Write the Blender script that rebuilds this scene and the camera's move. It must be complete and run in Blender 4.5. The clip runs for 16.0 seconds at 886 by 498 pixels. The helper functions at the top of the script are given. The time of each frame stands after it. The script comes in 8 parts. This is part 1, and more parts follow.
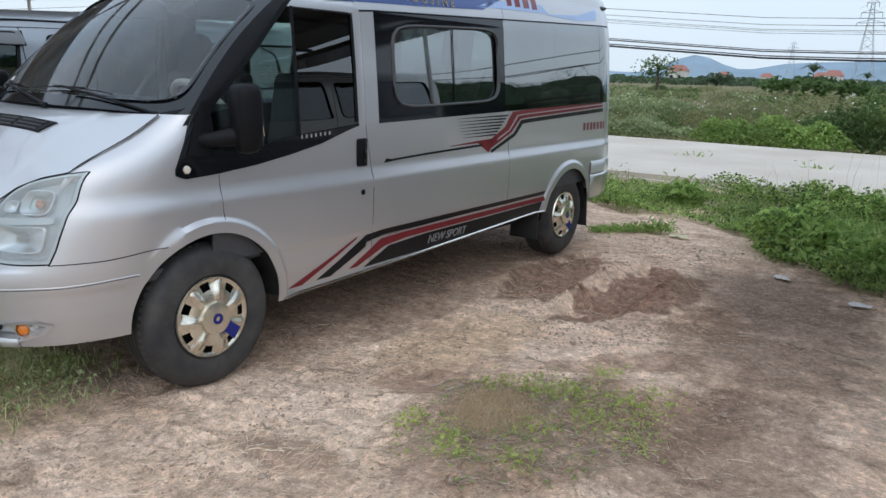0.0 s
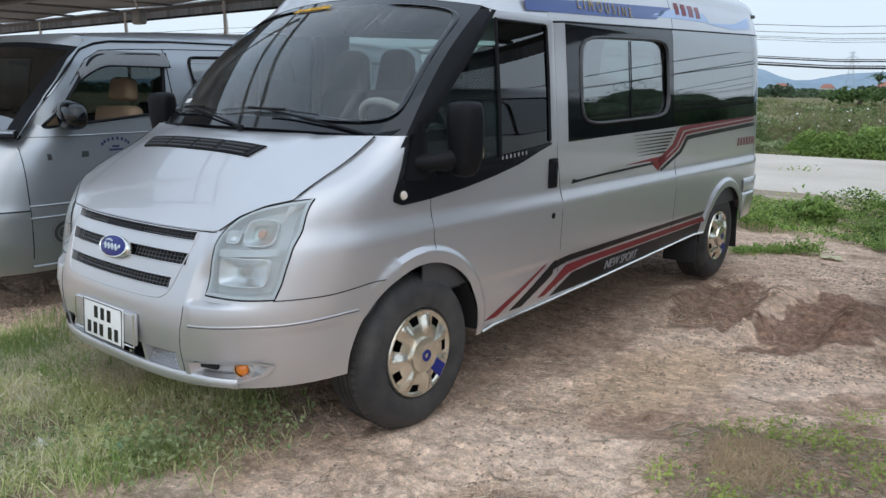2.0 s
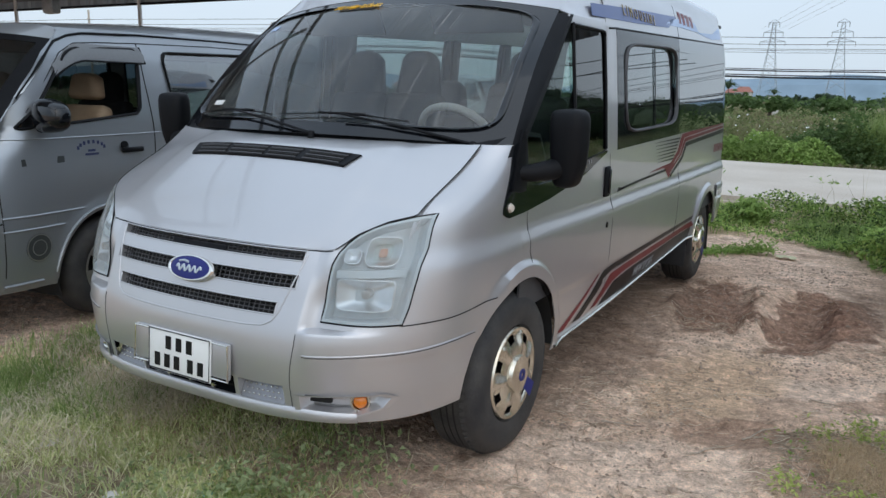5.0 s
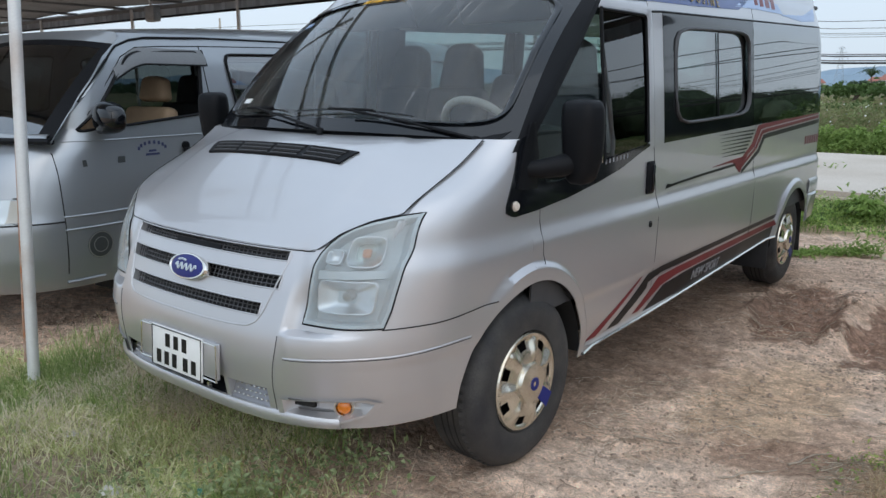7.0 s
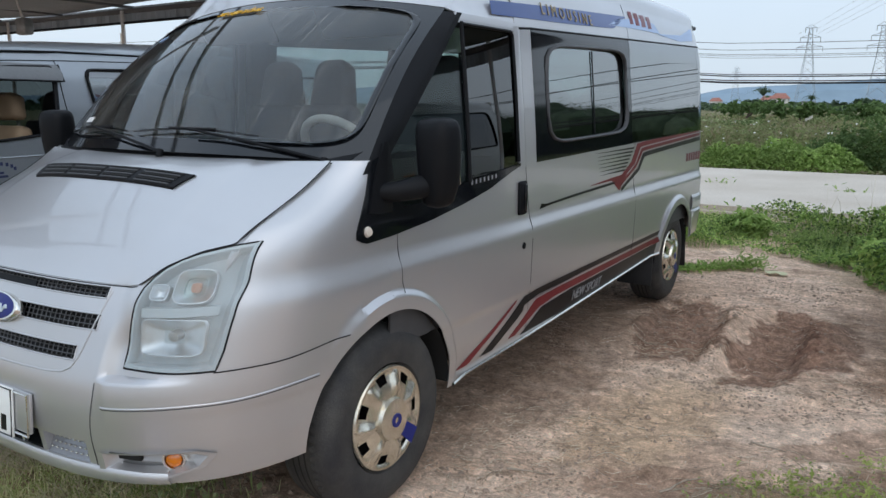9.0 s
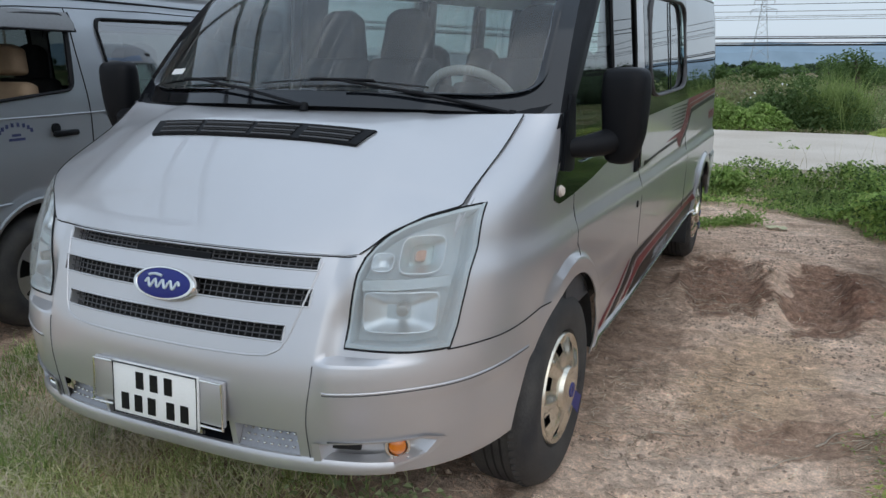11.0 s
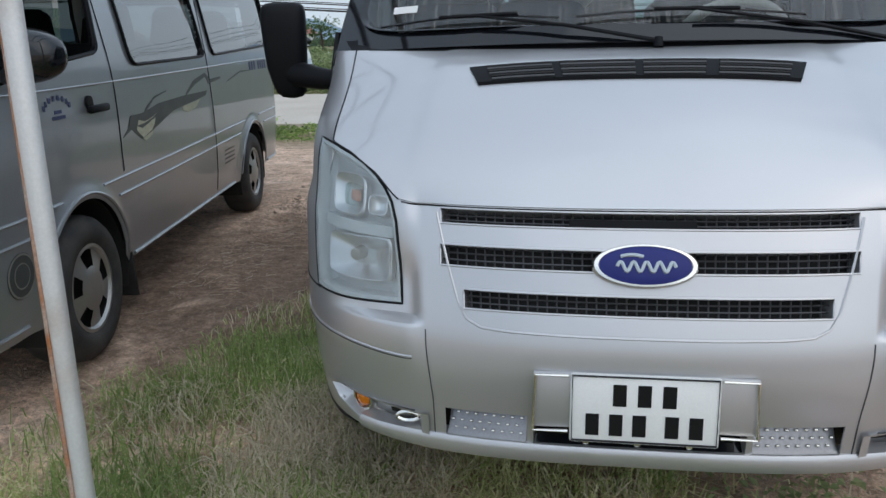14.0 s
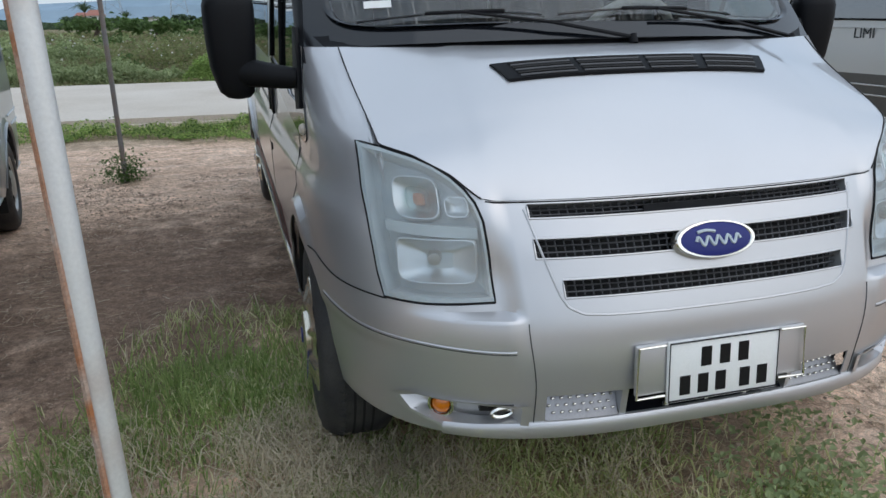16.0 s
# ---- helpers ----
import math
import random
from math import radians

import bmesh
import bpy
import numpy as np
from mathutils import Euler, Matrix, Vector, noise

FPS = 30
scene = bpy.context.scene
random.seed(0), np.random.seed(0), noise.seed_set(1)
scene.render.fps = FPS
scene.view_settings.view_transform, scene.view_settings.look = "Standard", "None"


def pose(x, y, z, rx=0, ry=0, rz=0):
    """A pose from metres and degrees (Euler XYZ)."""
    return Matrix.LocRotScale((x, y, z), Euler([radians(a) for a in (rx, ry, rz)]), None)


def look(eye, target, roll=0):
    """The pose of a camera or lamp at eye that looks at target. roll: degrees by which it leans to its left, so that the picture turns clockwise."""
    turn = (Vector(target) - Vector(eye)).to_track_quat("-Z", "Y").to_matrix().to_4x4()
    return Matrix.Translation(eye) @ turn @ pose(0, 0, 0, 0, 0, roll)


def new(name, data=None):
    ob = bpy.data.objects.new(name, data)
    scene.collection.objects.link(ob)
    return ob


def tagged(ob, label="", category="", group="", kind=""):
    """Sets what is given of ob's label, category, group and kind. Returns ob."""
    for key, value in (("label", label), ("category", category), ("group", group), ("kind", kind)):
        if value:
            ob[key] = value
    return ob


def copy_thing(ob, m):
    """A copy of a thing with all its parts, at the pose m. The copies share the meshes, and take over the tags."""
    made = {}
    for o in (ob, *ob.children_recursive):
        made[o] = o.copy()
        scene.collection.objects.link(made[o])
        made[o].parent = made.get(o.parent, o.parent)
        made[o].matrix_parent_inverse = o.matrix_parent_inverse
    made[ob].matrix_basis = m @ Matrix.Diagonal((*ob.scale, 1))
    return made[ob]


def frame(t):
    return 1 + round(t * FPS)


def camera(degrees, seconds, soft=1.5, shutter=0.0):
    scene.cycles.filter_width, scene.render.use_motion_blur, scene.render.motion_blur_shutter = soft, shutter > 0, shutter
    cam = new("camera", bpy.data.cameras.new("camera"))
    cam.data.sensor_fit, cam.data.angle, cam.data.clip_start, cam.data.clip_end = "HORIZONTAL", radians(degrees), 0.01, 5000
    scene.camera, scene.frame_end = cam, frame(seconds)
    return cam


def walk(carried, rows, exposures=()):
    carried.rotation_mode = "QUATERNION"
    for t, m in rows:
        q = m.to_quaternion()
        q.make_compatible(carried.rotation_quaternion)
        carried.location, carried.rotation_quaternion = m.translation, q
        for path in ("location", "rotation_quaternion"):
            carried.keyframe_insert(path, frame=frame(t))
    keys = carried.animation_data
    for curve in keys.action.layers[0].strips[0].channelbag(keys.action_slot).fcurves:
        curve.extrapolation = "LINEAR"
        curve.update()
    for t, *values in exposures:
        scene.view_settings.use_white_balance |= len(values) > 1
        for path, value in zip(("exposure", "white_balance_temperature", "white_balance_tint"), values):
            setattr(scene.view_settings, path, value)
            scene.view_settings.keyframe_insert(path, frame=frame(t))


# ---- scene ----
cam = camera(60.7, 16.0)
PATH = [
    (0, (3.907, -2.228, 1.564), (2.778, -0.642, 1.107), 1.5),
    (0.5, (3.775, -2.267, 1.585), (2.556, -0.751, 1.121), 1.9),
    (1, (3.566, -2.346, 1.546), (2.331, -0.84, 1.092), 2.9),
    (1.5, (3.356, -2.407, 1.508), (2.113, -0.903, 1.068), 2.0),
    (2, (3.088, -2.459, 1.54), (1.85, -0.945, 1.124), 0.4),
    (2.5, (2.901, -2.549, 1.539), (1.742, -0.973, 1.127), 0.1),
    (3, (2.725, -2.679, 1.569), (1.709, -1.012, 1.133), 0.6),
    (3.5, (2.539, -2.729, 1.525), (1.637, -1.001, 1.079), 1.7),
    (4, (2.313, -2.737, 1.543), (1.46, -0.98, 1.111), 1.4),
    (4.5, (2.202, -2.775, 1.552), (1.365, -1.008, 1.132), 1.0),
    (5, (2.198, -2.846, 1.55), (1.231, -1.144, 1.139), 1.4),
    (5.2, (2.247, -2.841, 1.553), (1.191, -1.195, 1.139), 1.7),
    (7.3, (2.51, -2.376, 1.532), (1.274, -0.86, 1.118), -0.5),
    (7.5, (2.527, -2.308, 1.53), (1.287, -0.792, 1.126), -1.0),
    (8, (2.582, -2.13, 1.541), (1.374, -0.58, 1.168), -0.9),
    (8.2, (2.6, -2.099, 1.541), (1.417, -0.529, 1.171), -0.7),
    (10.3, (2.099, -2.424, 1.479), (1.249, -0.663, 1.059), 0.8),
    (10.5, (1.941, -2.445, 1.462), (1.105, -0.682, 1.024), 0.7),
    (11, (1.629, -2.482, 1.490), (0.810, -0.719, 1.019), 0.2),
    (11.5, (1.333, -2.610, 1.441), (0.546, -0.849, 0.909), 0.2),
    (12, (1.022, -2.658, 1.451), (0.209, -0.937, 0.834), -0.2),
    (12.5, (0.667, -2.627, 1.443), (-0.143, -0.879, 0.906), -0.6),
    (13, (0.381, -2.645, 1.408), (-0.344, -0.858, 0.876), 1.5),
    (13.5, (0.125, -2.645, 1.409), (-0.39, -0.799, 0.838), 0.5),
    (14, (-0.21, -2.578, 1.374), (-0.493, -0.672, 0.837), -1.2),
    (14.5, (-0.456, -2.522, 1.392), (-0.568, -0.59, 0.888), -0.3),
    (15, (-0.739, -2.53, 1.446), (-0.627, -0.616, 0.876), 0.1),
    (15.5, (-0.928, -2.533, 1.442), (-0.588, -0.668, 0.804), 0.6),
    (16, (-1.17, -2.5, 1.423), (-0.655, -0.659, 0.837), -0.8),
]
walk(cam, [(t, look(eye, target, roll)) for t, eye, target, roll in PATH], [(0, 0.13), (2, 0.12), (3, 0.06), (4, -0.02), (5, -0.03), (8, 0.04), (10.3, -0.1), (11, -0.12), (12, -0.06), (13.5, -0.12), (14.5, -0.12), (16, -0.07)])

# ---- light ----
SUN_EL, SUN_ROT = 46.0, 138.0
world = bpy.data.worlds.new("sky")
scene.world = world
world.use_nodes = True
wn, wl = world.node_tree.nodes, world.node_tree.links
sky = wn.new("ShaderNodeTexSky")
sky.sky_type, sky.sun_disc = "NISHITA", False
sky.sun_elevation, sky.sun_rotation = radians(SUN_EL), radians(SUN_ROT)
sky.dust_density, sky.ozone_density, sky.air_density = 6.0, 1.0, 1.0
# an even cloud cover over the clear sky
cover = wn.new("ShaderNodeMix")
cover.data_type = "RGBA"
cover.inputs["Factor"].default_value = 0.86
cloud = wn.new("ShaderNodeTexNoise")
cloud.inputs["Scale"].default_value, cloud.inputs["Detail"].default_value = 2.2, 5.0
ramp = wn.new("ShaderNodeValToRGB")
ramp.color_ramp.elements[0].position, ramp.color_ramp.elements[0].color = 0.3, (5.6, 7.2, 9.3, 1)
ramp.color_ramp.elements[1].position, ramp.color_ramp.elements[1].color = 0.72, (8.0, 9.25, 10.8, 1)
wl.new(cloud.outputs["Fac"], ramp.inputs["Fac"])
wl.new(sky.outputs["Color"], cover.inputs["A"])
# an overcast sky is brighter overhead than at the horizon
geo = wn.new("ShaderNodeTexCoord")
up = wn.new("ShaderNodeSeparateXYZ")
lift = wn.new("ShaderNodeMapRange")
lift.inputs["To Min"].default_value, lift.inputs["To Max"].default_value = 0.82, 1.04
shade = wn.new("ShaderNodeMix")
shade.data_type, shade.blend_type = "RGBA", "MULTIPLY"
shade.inputs["Factor"].default_value = 1.0
wl.new(geo.outputs["Generated"], up.inputs["Vector"])
wl.new(up.outputs["Z"], lift.inputs["Value"])
# whitish haze low down, bluer cloud above
haze = wn.new("ShaderNodeMix")
haze.data_type = "RGBA"
haze.inputs["A"].default_value = (6.7, 7.75, 8.7, 1)
hz = wn.new("ShaderNodeMapRange")
hz.inputs["From Min"].default_value, hz.inputs["From Max"].default_value = 0.0, 0.3
wl.new(up.outputs["Z"], hz.inputs["Value"])
wl.new(hz.outputs["Result"], haze.inputs["Factor"])
wl.new(ramp.outputs["Color"], haze.inputs["B"])
wl.new(haze.outputs["Result"], shade.inputs["A"])
wl.new(lift.outputs["Result"], shade.inputs["B"])
wl.new(shade.outputs["Result"], cover.inputs["B"])
wl.new(cover.outputs["Result"], wn["Background"].inputs["Color"])
wn["Background"].inputs["Strength"].default_value = 0.14
sun = new("sun", bpy.data.lights.new("sun", "SUN"))
sun.data.energy, sun.data.angle, sun.data.color = 0.65, radians(85), (0.97, 0.99, 1.0)
sun.matrix_world = look((0, 0, 30), (-30 * math.sin(radians(SUN_ROT)) / math.tan(radians(SUN_EL)), -30 * math.cos(radians(SUN_ROT)) / math.tan(radians(SUN_EL)), 0))


# ---- materials ----
def mat(name, color, rough=0.5, metal=0.0, var=0.12, scale=3.0, fine=60.0, bump=0.0, coat=0.0, second=None, spec=0.5, amount=0.5):
    """A surface with two scales of variation: broad patches towards a second colour and a fine grain, with some relief."""
    m = bpy.data.materials.new(name)
    m.use_nodes = True
    n, l = m.node_tree.nodes, m.node_tree.links
    p = n["Principled BSDF"]
    p.inputs["Metallic"].default_value = metal
    p.inputs["Coat Weight"].default_value = coat
    p.inputs["Coat Roughness"].default_value = 0.035
    p.inputs["Specular IOR Level"].default_value = spec
    co = n.new("ShaderNodeTexCoord")
    a = n.new("ShaderNodeTexNoise")
    a.inputs["Scale"].default_value, a.inputs["Detail"].default_value = scale, 6.0
    b = n.new("ShaderNodeTexNoise")
    b.inputs["Scale"].default_value, b.inputs["Detail"].default_value = fine, 4.0
    for t in (a, b):
        l.new(co.outputs["Object"], t.inputs["Vector"])
    mix = n.new("ShaderNodeMix")
    mix.data_type = "RGBA"
    c2 = second or tuple(c * (1 - 2 * var) for c in color)
    mix.inputs["A"].default_value, mix.inputs["B"].default_value = (*color, 1), (*c2, 1)
    r = n.new("ShaderNodeMapRange")
    r.inputs["From Min"].default_value, r.inputs["From Max"].default_value = amount - 0.2, amount + 0.25
    l.new(a.outputs["Fac"], r.inputs["Value"])
    l.new(r.outputs["Result"], mix.inputs["Factor"])
    g = n.new("ShaderNodeMix")
    g.data_type, g.blend_type = "RGBA", "MULTIPLY"
    g.inputs["Factor"].default_value = 1.0
    gr = n.new("ShaderNodeMapRange")
    gr.inputs["To Min"].default_value, gr.inputs["To Max"].default_value = 1 - var, 1 + var
    gr.inputs["From Min"].default_value, gr.inputs["From Max"].default_value = 0.3, 0.7
    l.new(b.outputs["Fac"], gr.inputs["Value"])
    l.new(mix.outputs["Result"], g.inputs["A"])
    l.new(gr.outputs["Result"], g.inputs["B"])
    l.new(g.outputs["Result"], p.inputs["Base Color"])
    rr = n.new("ShaderNodeMapRange")
    rr.inputs["To Min"].default_value, rr.inputs["To Max"].default_value = rough * 0.85, min(1, rough * 1.2)
    l.new(a.outputs["Fac"], rr.inputs["Value"])
    l.new(rr.outputs["Result"], p.inputs["Roughness"])
    if bump:
        bp = n.new("ShaderNodeBump")
        bp.inputs["Strength"].default_value, bp.inputs["Distance"].default_value = bump, 0.01
        l.new(b.outputs["Fac"], bp.inputs["Height"])
        l.new(bp.outputs["Normal"], p.inputs["Normal"])
    return m


def glass(name, tint, ior=1.5, rough=0.0, dirt=0.0, haze=0.02, stretch=(46, 2.2, 2.2)):
    """A thin pane: what passes is tinted, what is mirrored follows Fresnel; dirt adds dusty runs down the pane."""
    m = bpy.data.materials.new(name)
    m.use_nodes = True
    n, l = m.node_tree.nodes, m.node_tree.links
    n.remove(n["Principled BSDF"])
    t = n.new("ShaderNodeBsdfTransparent")
    t.inputs["Color"].default_value = (*tint, 1)
    g = n.new("ShaderNodeBsdfGlossy")
    g.inputs["Roughness"].default_value = rough
    r0 = ((ior - 1) / (ior + 1)) ** 2
    lw = n.new("ShaderNodeLayerWeight")
    lw.inputs["Blend"].default_value = 0.5
    pw = n.new("ShaderNodeMath")
    pw.operation = "POWER"
    pw.inputs[1].default_value = 4.5
    l.new(lw.outputs["Facing"], pw.inputs[0])
    f = n.new("ShaderNodeMapRange")
    f.inputs["To Min"].default_value = r0
    l.new(pw.outputs["Value"], f.inputs["Value"])
    mix = n.new("ShaderNodeMixShader")
    l.new(f.outputs["Result"], mix.inputs["Fac"])
    l.new(t.outputs["BSDF"], mix.inputs[1])
    l.new(g.outputs["BSDF"], mix.inputs[2])
    out = mix
    if dirt:
        co = n.new("ShaderNodeTexCoord")
        mp = n.new("ShaderNodeMapping")
        mp.inputs["Scale"].default_value = stretch
        ns = n.new("ShaderNodeTexNoise")
        ns.inputs["Scale"].default_value, ns.inputs["Detail"].default_value = 1.0, 5.0
        l.new(co.outputs["Object"], mp.inputs["Vector"])
        l.new(mp.outputs["Vector"], ns.inputs["Vector"])
        big = n.new("ShaderNodeTexNoise")
        big.inputs["Scale"].default_value = 2.5
        l.new(co.outputs["Object"], big.inputs["Vector"])
        mr = n.new("ShaderNodeMapRange")
        mr.inputs["From Min"].default_value, mr.inputs["From Max"].default_value = 0.5, 0.72
        mr.inputs["To Max"].default_value = dirt
        l.new(ns.outputs["Fac"], mr.inputs["Value"])
        mu = n.new("ShaderNodeMath")
        mu.operation = "MULTIPLY"
        mr2 = n.new("ShaderNodeMapRange")
        mr2.inputs["From Min"].default_value, mr2.inputs["From Max"].default_value = 0.35, 0.65
        l.new(big.outputs["Fac"], mr2.inputs["Value"])
        l.new(mr.outputs["Result"], mu.inputs[0])
        l.new(mr2.outputs["Result"], mu.inputs[1])
        ad = n.new("ShaderNodeMath")
        ad.operation = "ADD"
        ad.inputs[1].default_value = haze
        l.new(mu.outputs["Value"], ad.inputs[0])
        d = n.new("ShaderNodeBsdfDiffuse")
        d.inputs["Color"].default_value = (0.55, 0.54, 0.5, 1)
        m2 = n.new("ShaderNodeMixShader")
        l.new(ad.outputs["Value"], m2.inputs["Fac"])
        l.new(mix.outputs["Shader"], m2.inputs[1])
        l.new(d.outputs["BSDF"], m2.inputs[2])
        out = m2
    l.new(out.outputs["Shader"], n["Material Output"].inputs["Surface"])
    return m


def leaf_mat(name, a, b, dry=None, broad=0.9, swing=(0.7, 1.25)):
    """Leaves that vary from one to the next, let some light through and are a little glossy."""
    m = bpy.data.materials.new(name)
    m.use_nodes = True
    n, l = m.node_tree.nodes, m.node_tree.links
    p = n["Principled BSDF"]
    p.inputs["Roughness"].default_value, p.inputs["Specular IOR Level"].default_value = 0.65, 0.3
    geo = n.new("ShaderNodeNewGeometry")
    r = n.new("ShaderNodeValToRGB")
    r.color_ramp.elements[0].color, r.color_ramp.elements[1].color = (*a, 1), (*b, 1)
    if dry:
        e = r.color_ramp.elements.new(0.55)
        e.color = (*b, 1)
        r.color_ramp.elements[2].color = (*dry, 1)
    l.new(geo.outputs["Random Per Island"], r.inputs["Fac"])
    co = n.new("ShaderNodeTexCoord")
    ns = n.new("ShaderNodeTexNoise")
    ns.inputs["Scale"].default_value, ns.inputs["Detail"].default_value = broad, 4.0
    l.new(co.outputs["Object"], ns.inputs["Vector"])
    mr = n.new("ShaderNodeMapRange")
    mr.inputs["From Min"].default_value, mr.inputs["From Max"].default_value = 0.3, 0.7
    mr.inputs["To Min"].default_value, mr.inputs["To Max"].default_value = swing
    l.new(ns.outputs["Fac"], mr.inputs["Value"])
    mx = n.new("ShaderNodeMix")
    mx.data_type, mx.blend_type = "RGBA", "MULTIPLY"
    mx.inputs["Factor"].default_value = 1
    l.new(r.outputs["Color"], mx.inputs["A"])
    l.new(mr.outputs["Result"], mx.inputs["B"])
    l.new(mx.outputs["Result"], p.inputs["Base Color"])
    tr = n.new("ShaderNodeBsdfTranslucent")
    l.new(mx.outputs["Result"], tr.inputs["Color"])
    ms = n.new("ShaderNodeMixShader")
    ms.inputs["Fac"].default_value = 0.5
    l.new(p.outputs["BSDF"], ms.inputs[1])
    l.new(tr.outputs["BSDF"], ms.inputs[2])
    l.new(ms.outputs["Shader"], n["Material Output"].inputs["Surface"])
    return m


SILVER = mat("silver_paint", (0.51, 0.506, 0.515), 0.34, 0.66, 0.03, 1.5, 900, 0.0, 0.7, (0.475, 0.472, 0.48))
SILVER_DARK = mat("grey_paint", (0.35, 0.37, 0.39), 0.36, 0.68, 0.04, 1.2, 900, 0.0, 0.7, (0.31, 0.328, 0.342))
WHITE_PAINT = mat("white_paint", (0.6, 0.6, 0.58), 0.35, 0.3, 0.03, 1.5, 500, 0, 0.5)
BLACK_PLASTIC = mat("black_plastic", (0.009, 0.0095, 0.011), 0.45, 0, 0.12, 6, 700, 0.05, 0, None, 0.1)
BLACK_GLOSS = mat("black_gloss", (0.006, 0.007, 0.009), 0.06, 0, 0.1, 4, 300, 0, 0, None, 0.5)
RUBBER = mat("rubber", (0.025, 0.025, 0.027), 0.65, 0, 0.25, 9, 240, 0.2, 0, (0.065, 0.061, 0.056), 0.3, 0.5)
FLAP = mat("flap_rubber", (0.02, 0.02, 0.022), 0.7, 0, 0.2, 7, 240, 0.1)
CHROME = mat("chrome", (0.75, 0.73, 0.68), 0.16, 1.0, 0.05, 5, 300)
CAP = mat("hubcap_metal", (0.76, 0.72, 0.62), 0.24, 0.88, 0.06, 9, 260, 0, 0.3, (0.55, 0.50, 0.40))
ALLOY = mat("alloy", (0.42, 0.42, 0.41), 0.38, 0.8, 0.08, 8, 200)
DARK = mat("dark_cavity", (0.008, 0.008, 0.008), 0.8, 0, 0.1)
TRIM_GREY = mat("trim_lettering", (0.22, 0.22, 0.23), 0.5, 0, 0.05)
MESH_GREY = mat("mesh_plastic", (0.055, 0.055, 0.06), 0.35, 0, 0.1, 5, 500)
GREY_PLASTIC = mat("grey_plastic", (0.055, 0.056, 0.06), 0.55, 0, 0.1, 5, 500, 0.05)
BLUE = mat("blue_enamel", (0.02, 0.026, 0.15), 0.3, 0.0, 0.05, 6, 300, 0, 0, None, 0.2)
BLUE_DECAL = mat("blue_decal", (0.022, 0.06, 0.23), 0.35, 0, 0.08, 3, 200, 0, 0.3)
LIGHT_BLUE = mat("light_blue_decal", (0.3, 0.42, 0.65), 0.35, 0, 0.06, 3, 200, 0, 0.3)
RED_DECAL = mat("red_decal", (0.17, 0.02, 0.025), 0.38, 0, 0.08, 5, 200, 0, 0, None, 0.25)
MAROON = mat("maroon_decal", (0.2, 0.06, 0.07), 0.4, 0, 0.08, 5, 200)
BLACK_DECAL = mat("black_decal", (0.01, 0.01, 0.011), 0.35, 0, 0.08, 5, 200, 0, 0, None, 0.18)
WHITE_DECAL = mat("white_decal", (0.72, 0.72, 0.7), 0.4, 0, 0.05, 5, 200)
YELLOW = mat("yellow_decal", (0.75, 0.42, 0.01), 0.4, 0, 0.05, 9, 200)
DULL_GOLD = mat("dull_gold_decal", (0.27, 0.21, 0.1), 0.4, 0, 0.08, 9, 200)
AMBER = mat("amber_lens", (0.75, 0.2, 0.005), 0.15, 0, 0.06, 30, 200, 0, 0.8)
CREAM = mat("cream_cover", (0.62, 0.55, 0.47), 0.6, 0, 0.1, 9, 200, 0.1)
SEAT = mat("grey_seat_cloth", (0.05, 0.052, 0.056), 0.85, 0, 0.15, 8, 300, 0.2)
TAN = mat("tan_seat", (0.42, 0.29, 0.18), 0.7, 0, 0.1, 8, 200, 0.1)
PLATE_WHITE = mat("plate_white", (0.78, 0.78, 0.76), 0.4, 0, 0.03, 8, 200)
LAMP_WHITE = mat("lamp_housing", (0.47, 0.53, 0.56), 0.3, 0.0, 0.05, 10, 200)
REFLECT = mat("reflector", (0.66, 0.69, 0.71), 0.33, 1.0, 0.05, 20, 200)
STEEL = mat("steel_pipe", (0.62, 0.62, 0.61), 0.5, 0.4, 0.05, 3, 120, 0.03, 0, (0.32, 0.17, 0.08), 0.5, 0.72)
BEAM = mat("dull_beam", (0.15, 0.155, 0.16), 0.6, 0.3, 0.1, 4, 90)
RUST = mat("rusty_pipe", (0.33, 0.13, 0.05), 0.8, 0.1, 0.25, 12, 160, 0.2, 0, (0.4, 0.36, 0.32), 0.5, 0.55)
NET = mat("canopy_sheet", (0.20, 0.215, 0.23), 0.85, 0, 0.2, 1.2, 60, 0.1, 0, (0.14, 0.15, 0.16))
FASCIA = leaf_mat("fascia_sheet", (0.34, 0.35, 0.36), (0.5, 0.52, 0.54))
TIN = mat("tin_sheet", (0.3, 0.31, 0.32), 0.5, 0.5, 0.15, 4, 60, 0.05, 0, (0.18, 0.17, 0.165))
CONCRETE = mat("concrete", (0.53, 0.475, 0.41), 0.9, 0, 0.1, 0.55, 35, 0.2, 0, (0.42, 0.36, 0.295), 0.3, 0.55)
# roof red dulled in the colour to suggest haze over the far houses
ROOF_RED = mat("red_roof", (0.36, 0.15, 0.11), 0.7, 0, 0.15)
WALL_FAR = mat("far_wall", (0.6, 0.58, 0.54), 0.8, 0, 0.08)
# distance haze is mixed into the hills' blue-grey
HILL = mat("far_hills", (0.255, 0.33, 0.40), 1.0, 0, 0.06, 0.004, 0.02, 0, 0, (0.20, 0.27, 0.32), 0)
WIRE = mat("cable", (0.012, 0.012, 0.012), 0.6, 0, 0.1)
# steel paled towards blue, the haze of distance painted in
PYLON = mat("pylon_steel", (0.36, 0.4, 0.44), 0.6, 0.3, 0.06)
PAPER = mat("litter_paper", (0.62, 0.58, 0.56), 0.7, 0, 0.1, 12, 80, 0.1)
PINK = mat("pink_plastic_bag", (0.66, 0.52, 0.52), 0.45, 0, 0.1, 12, 80, 0.1)
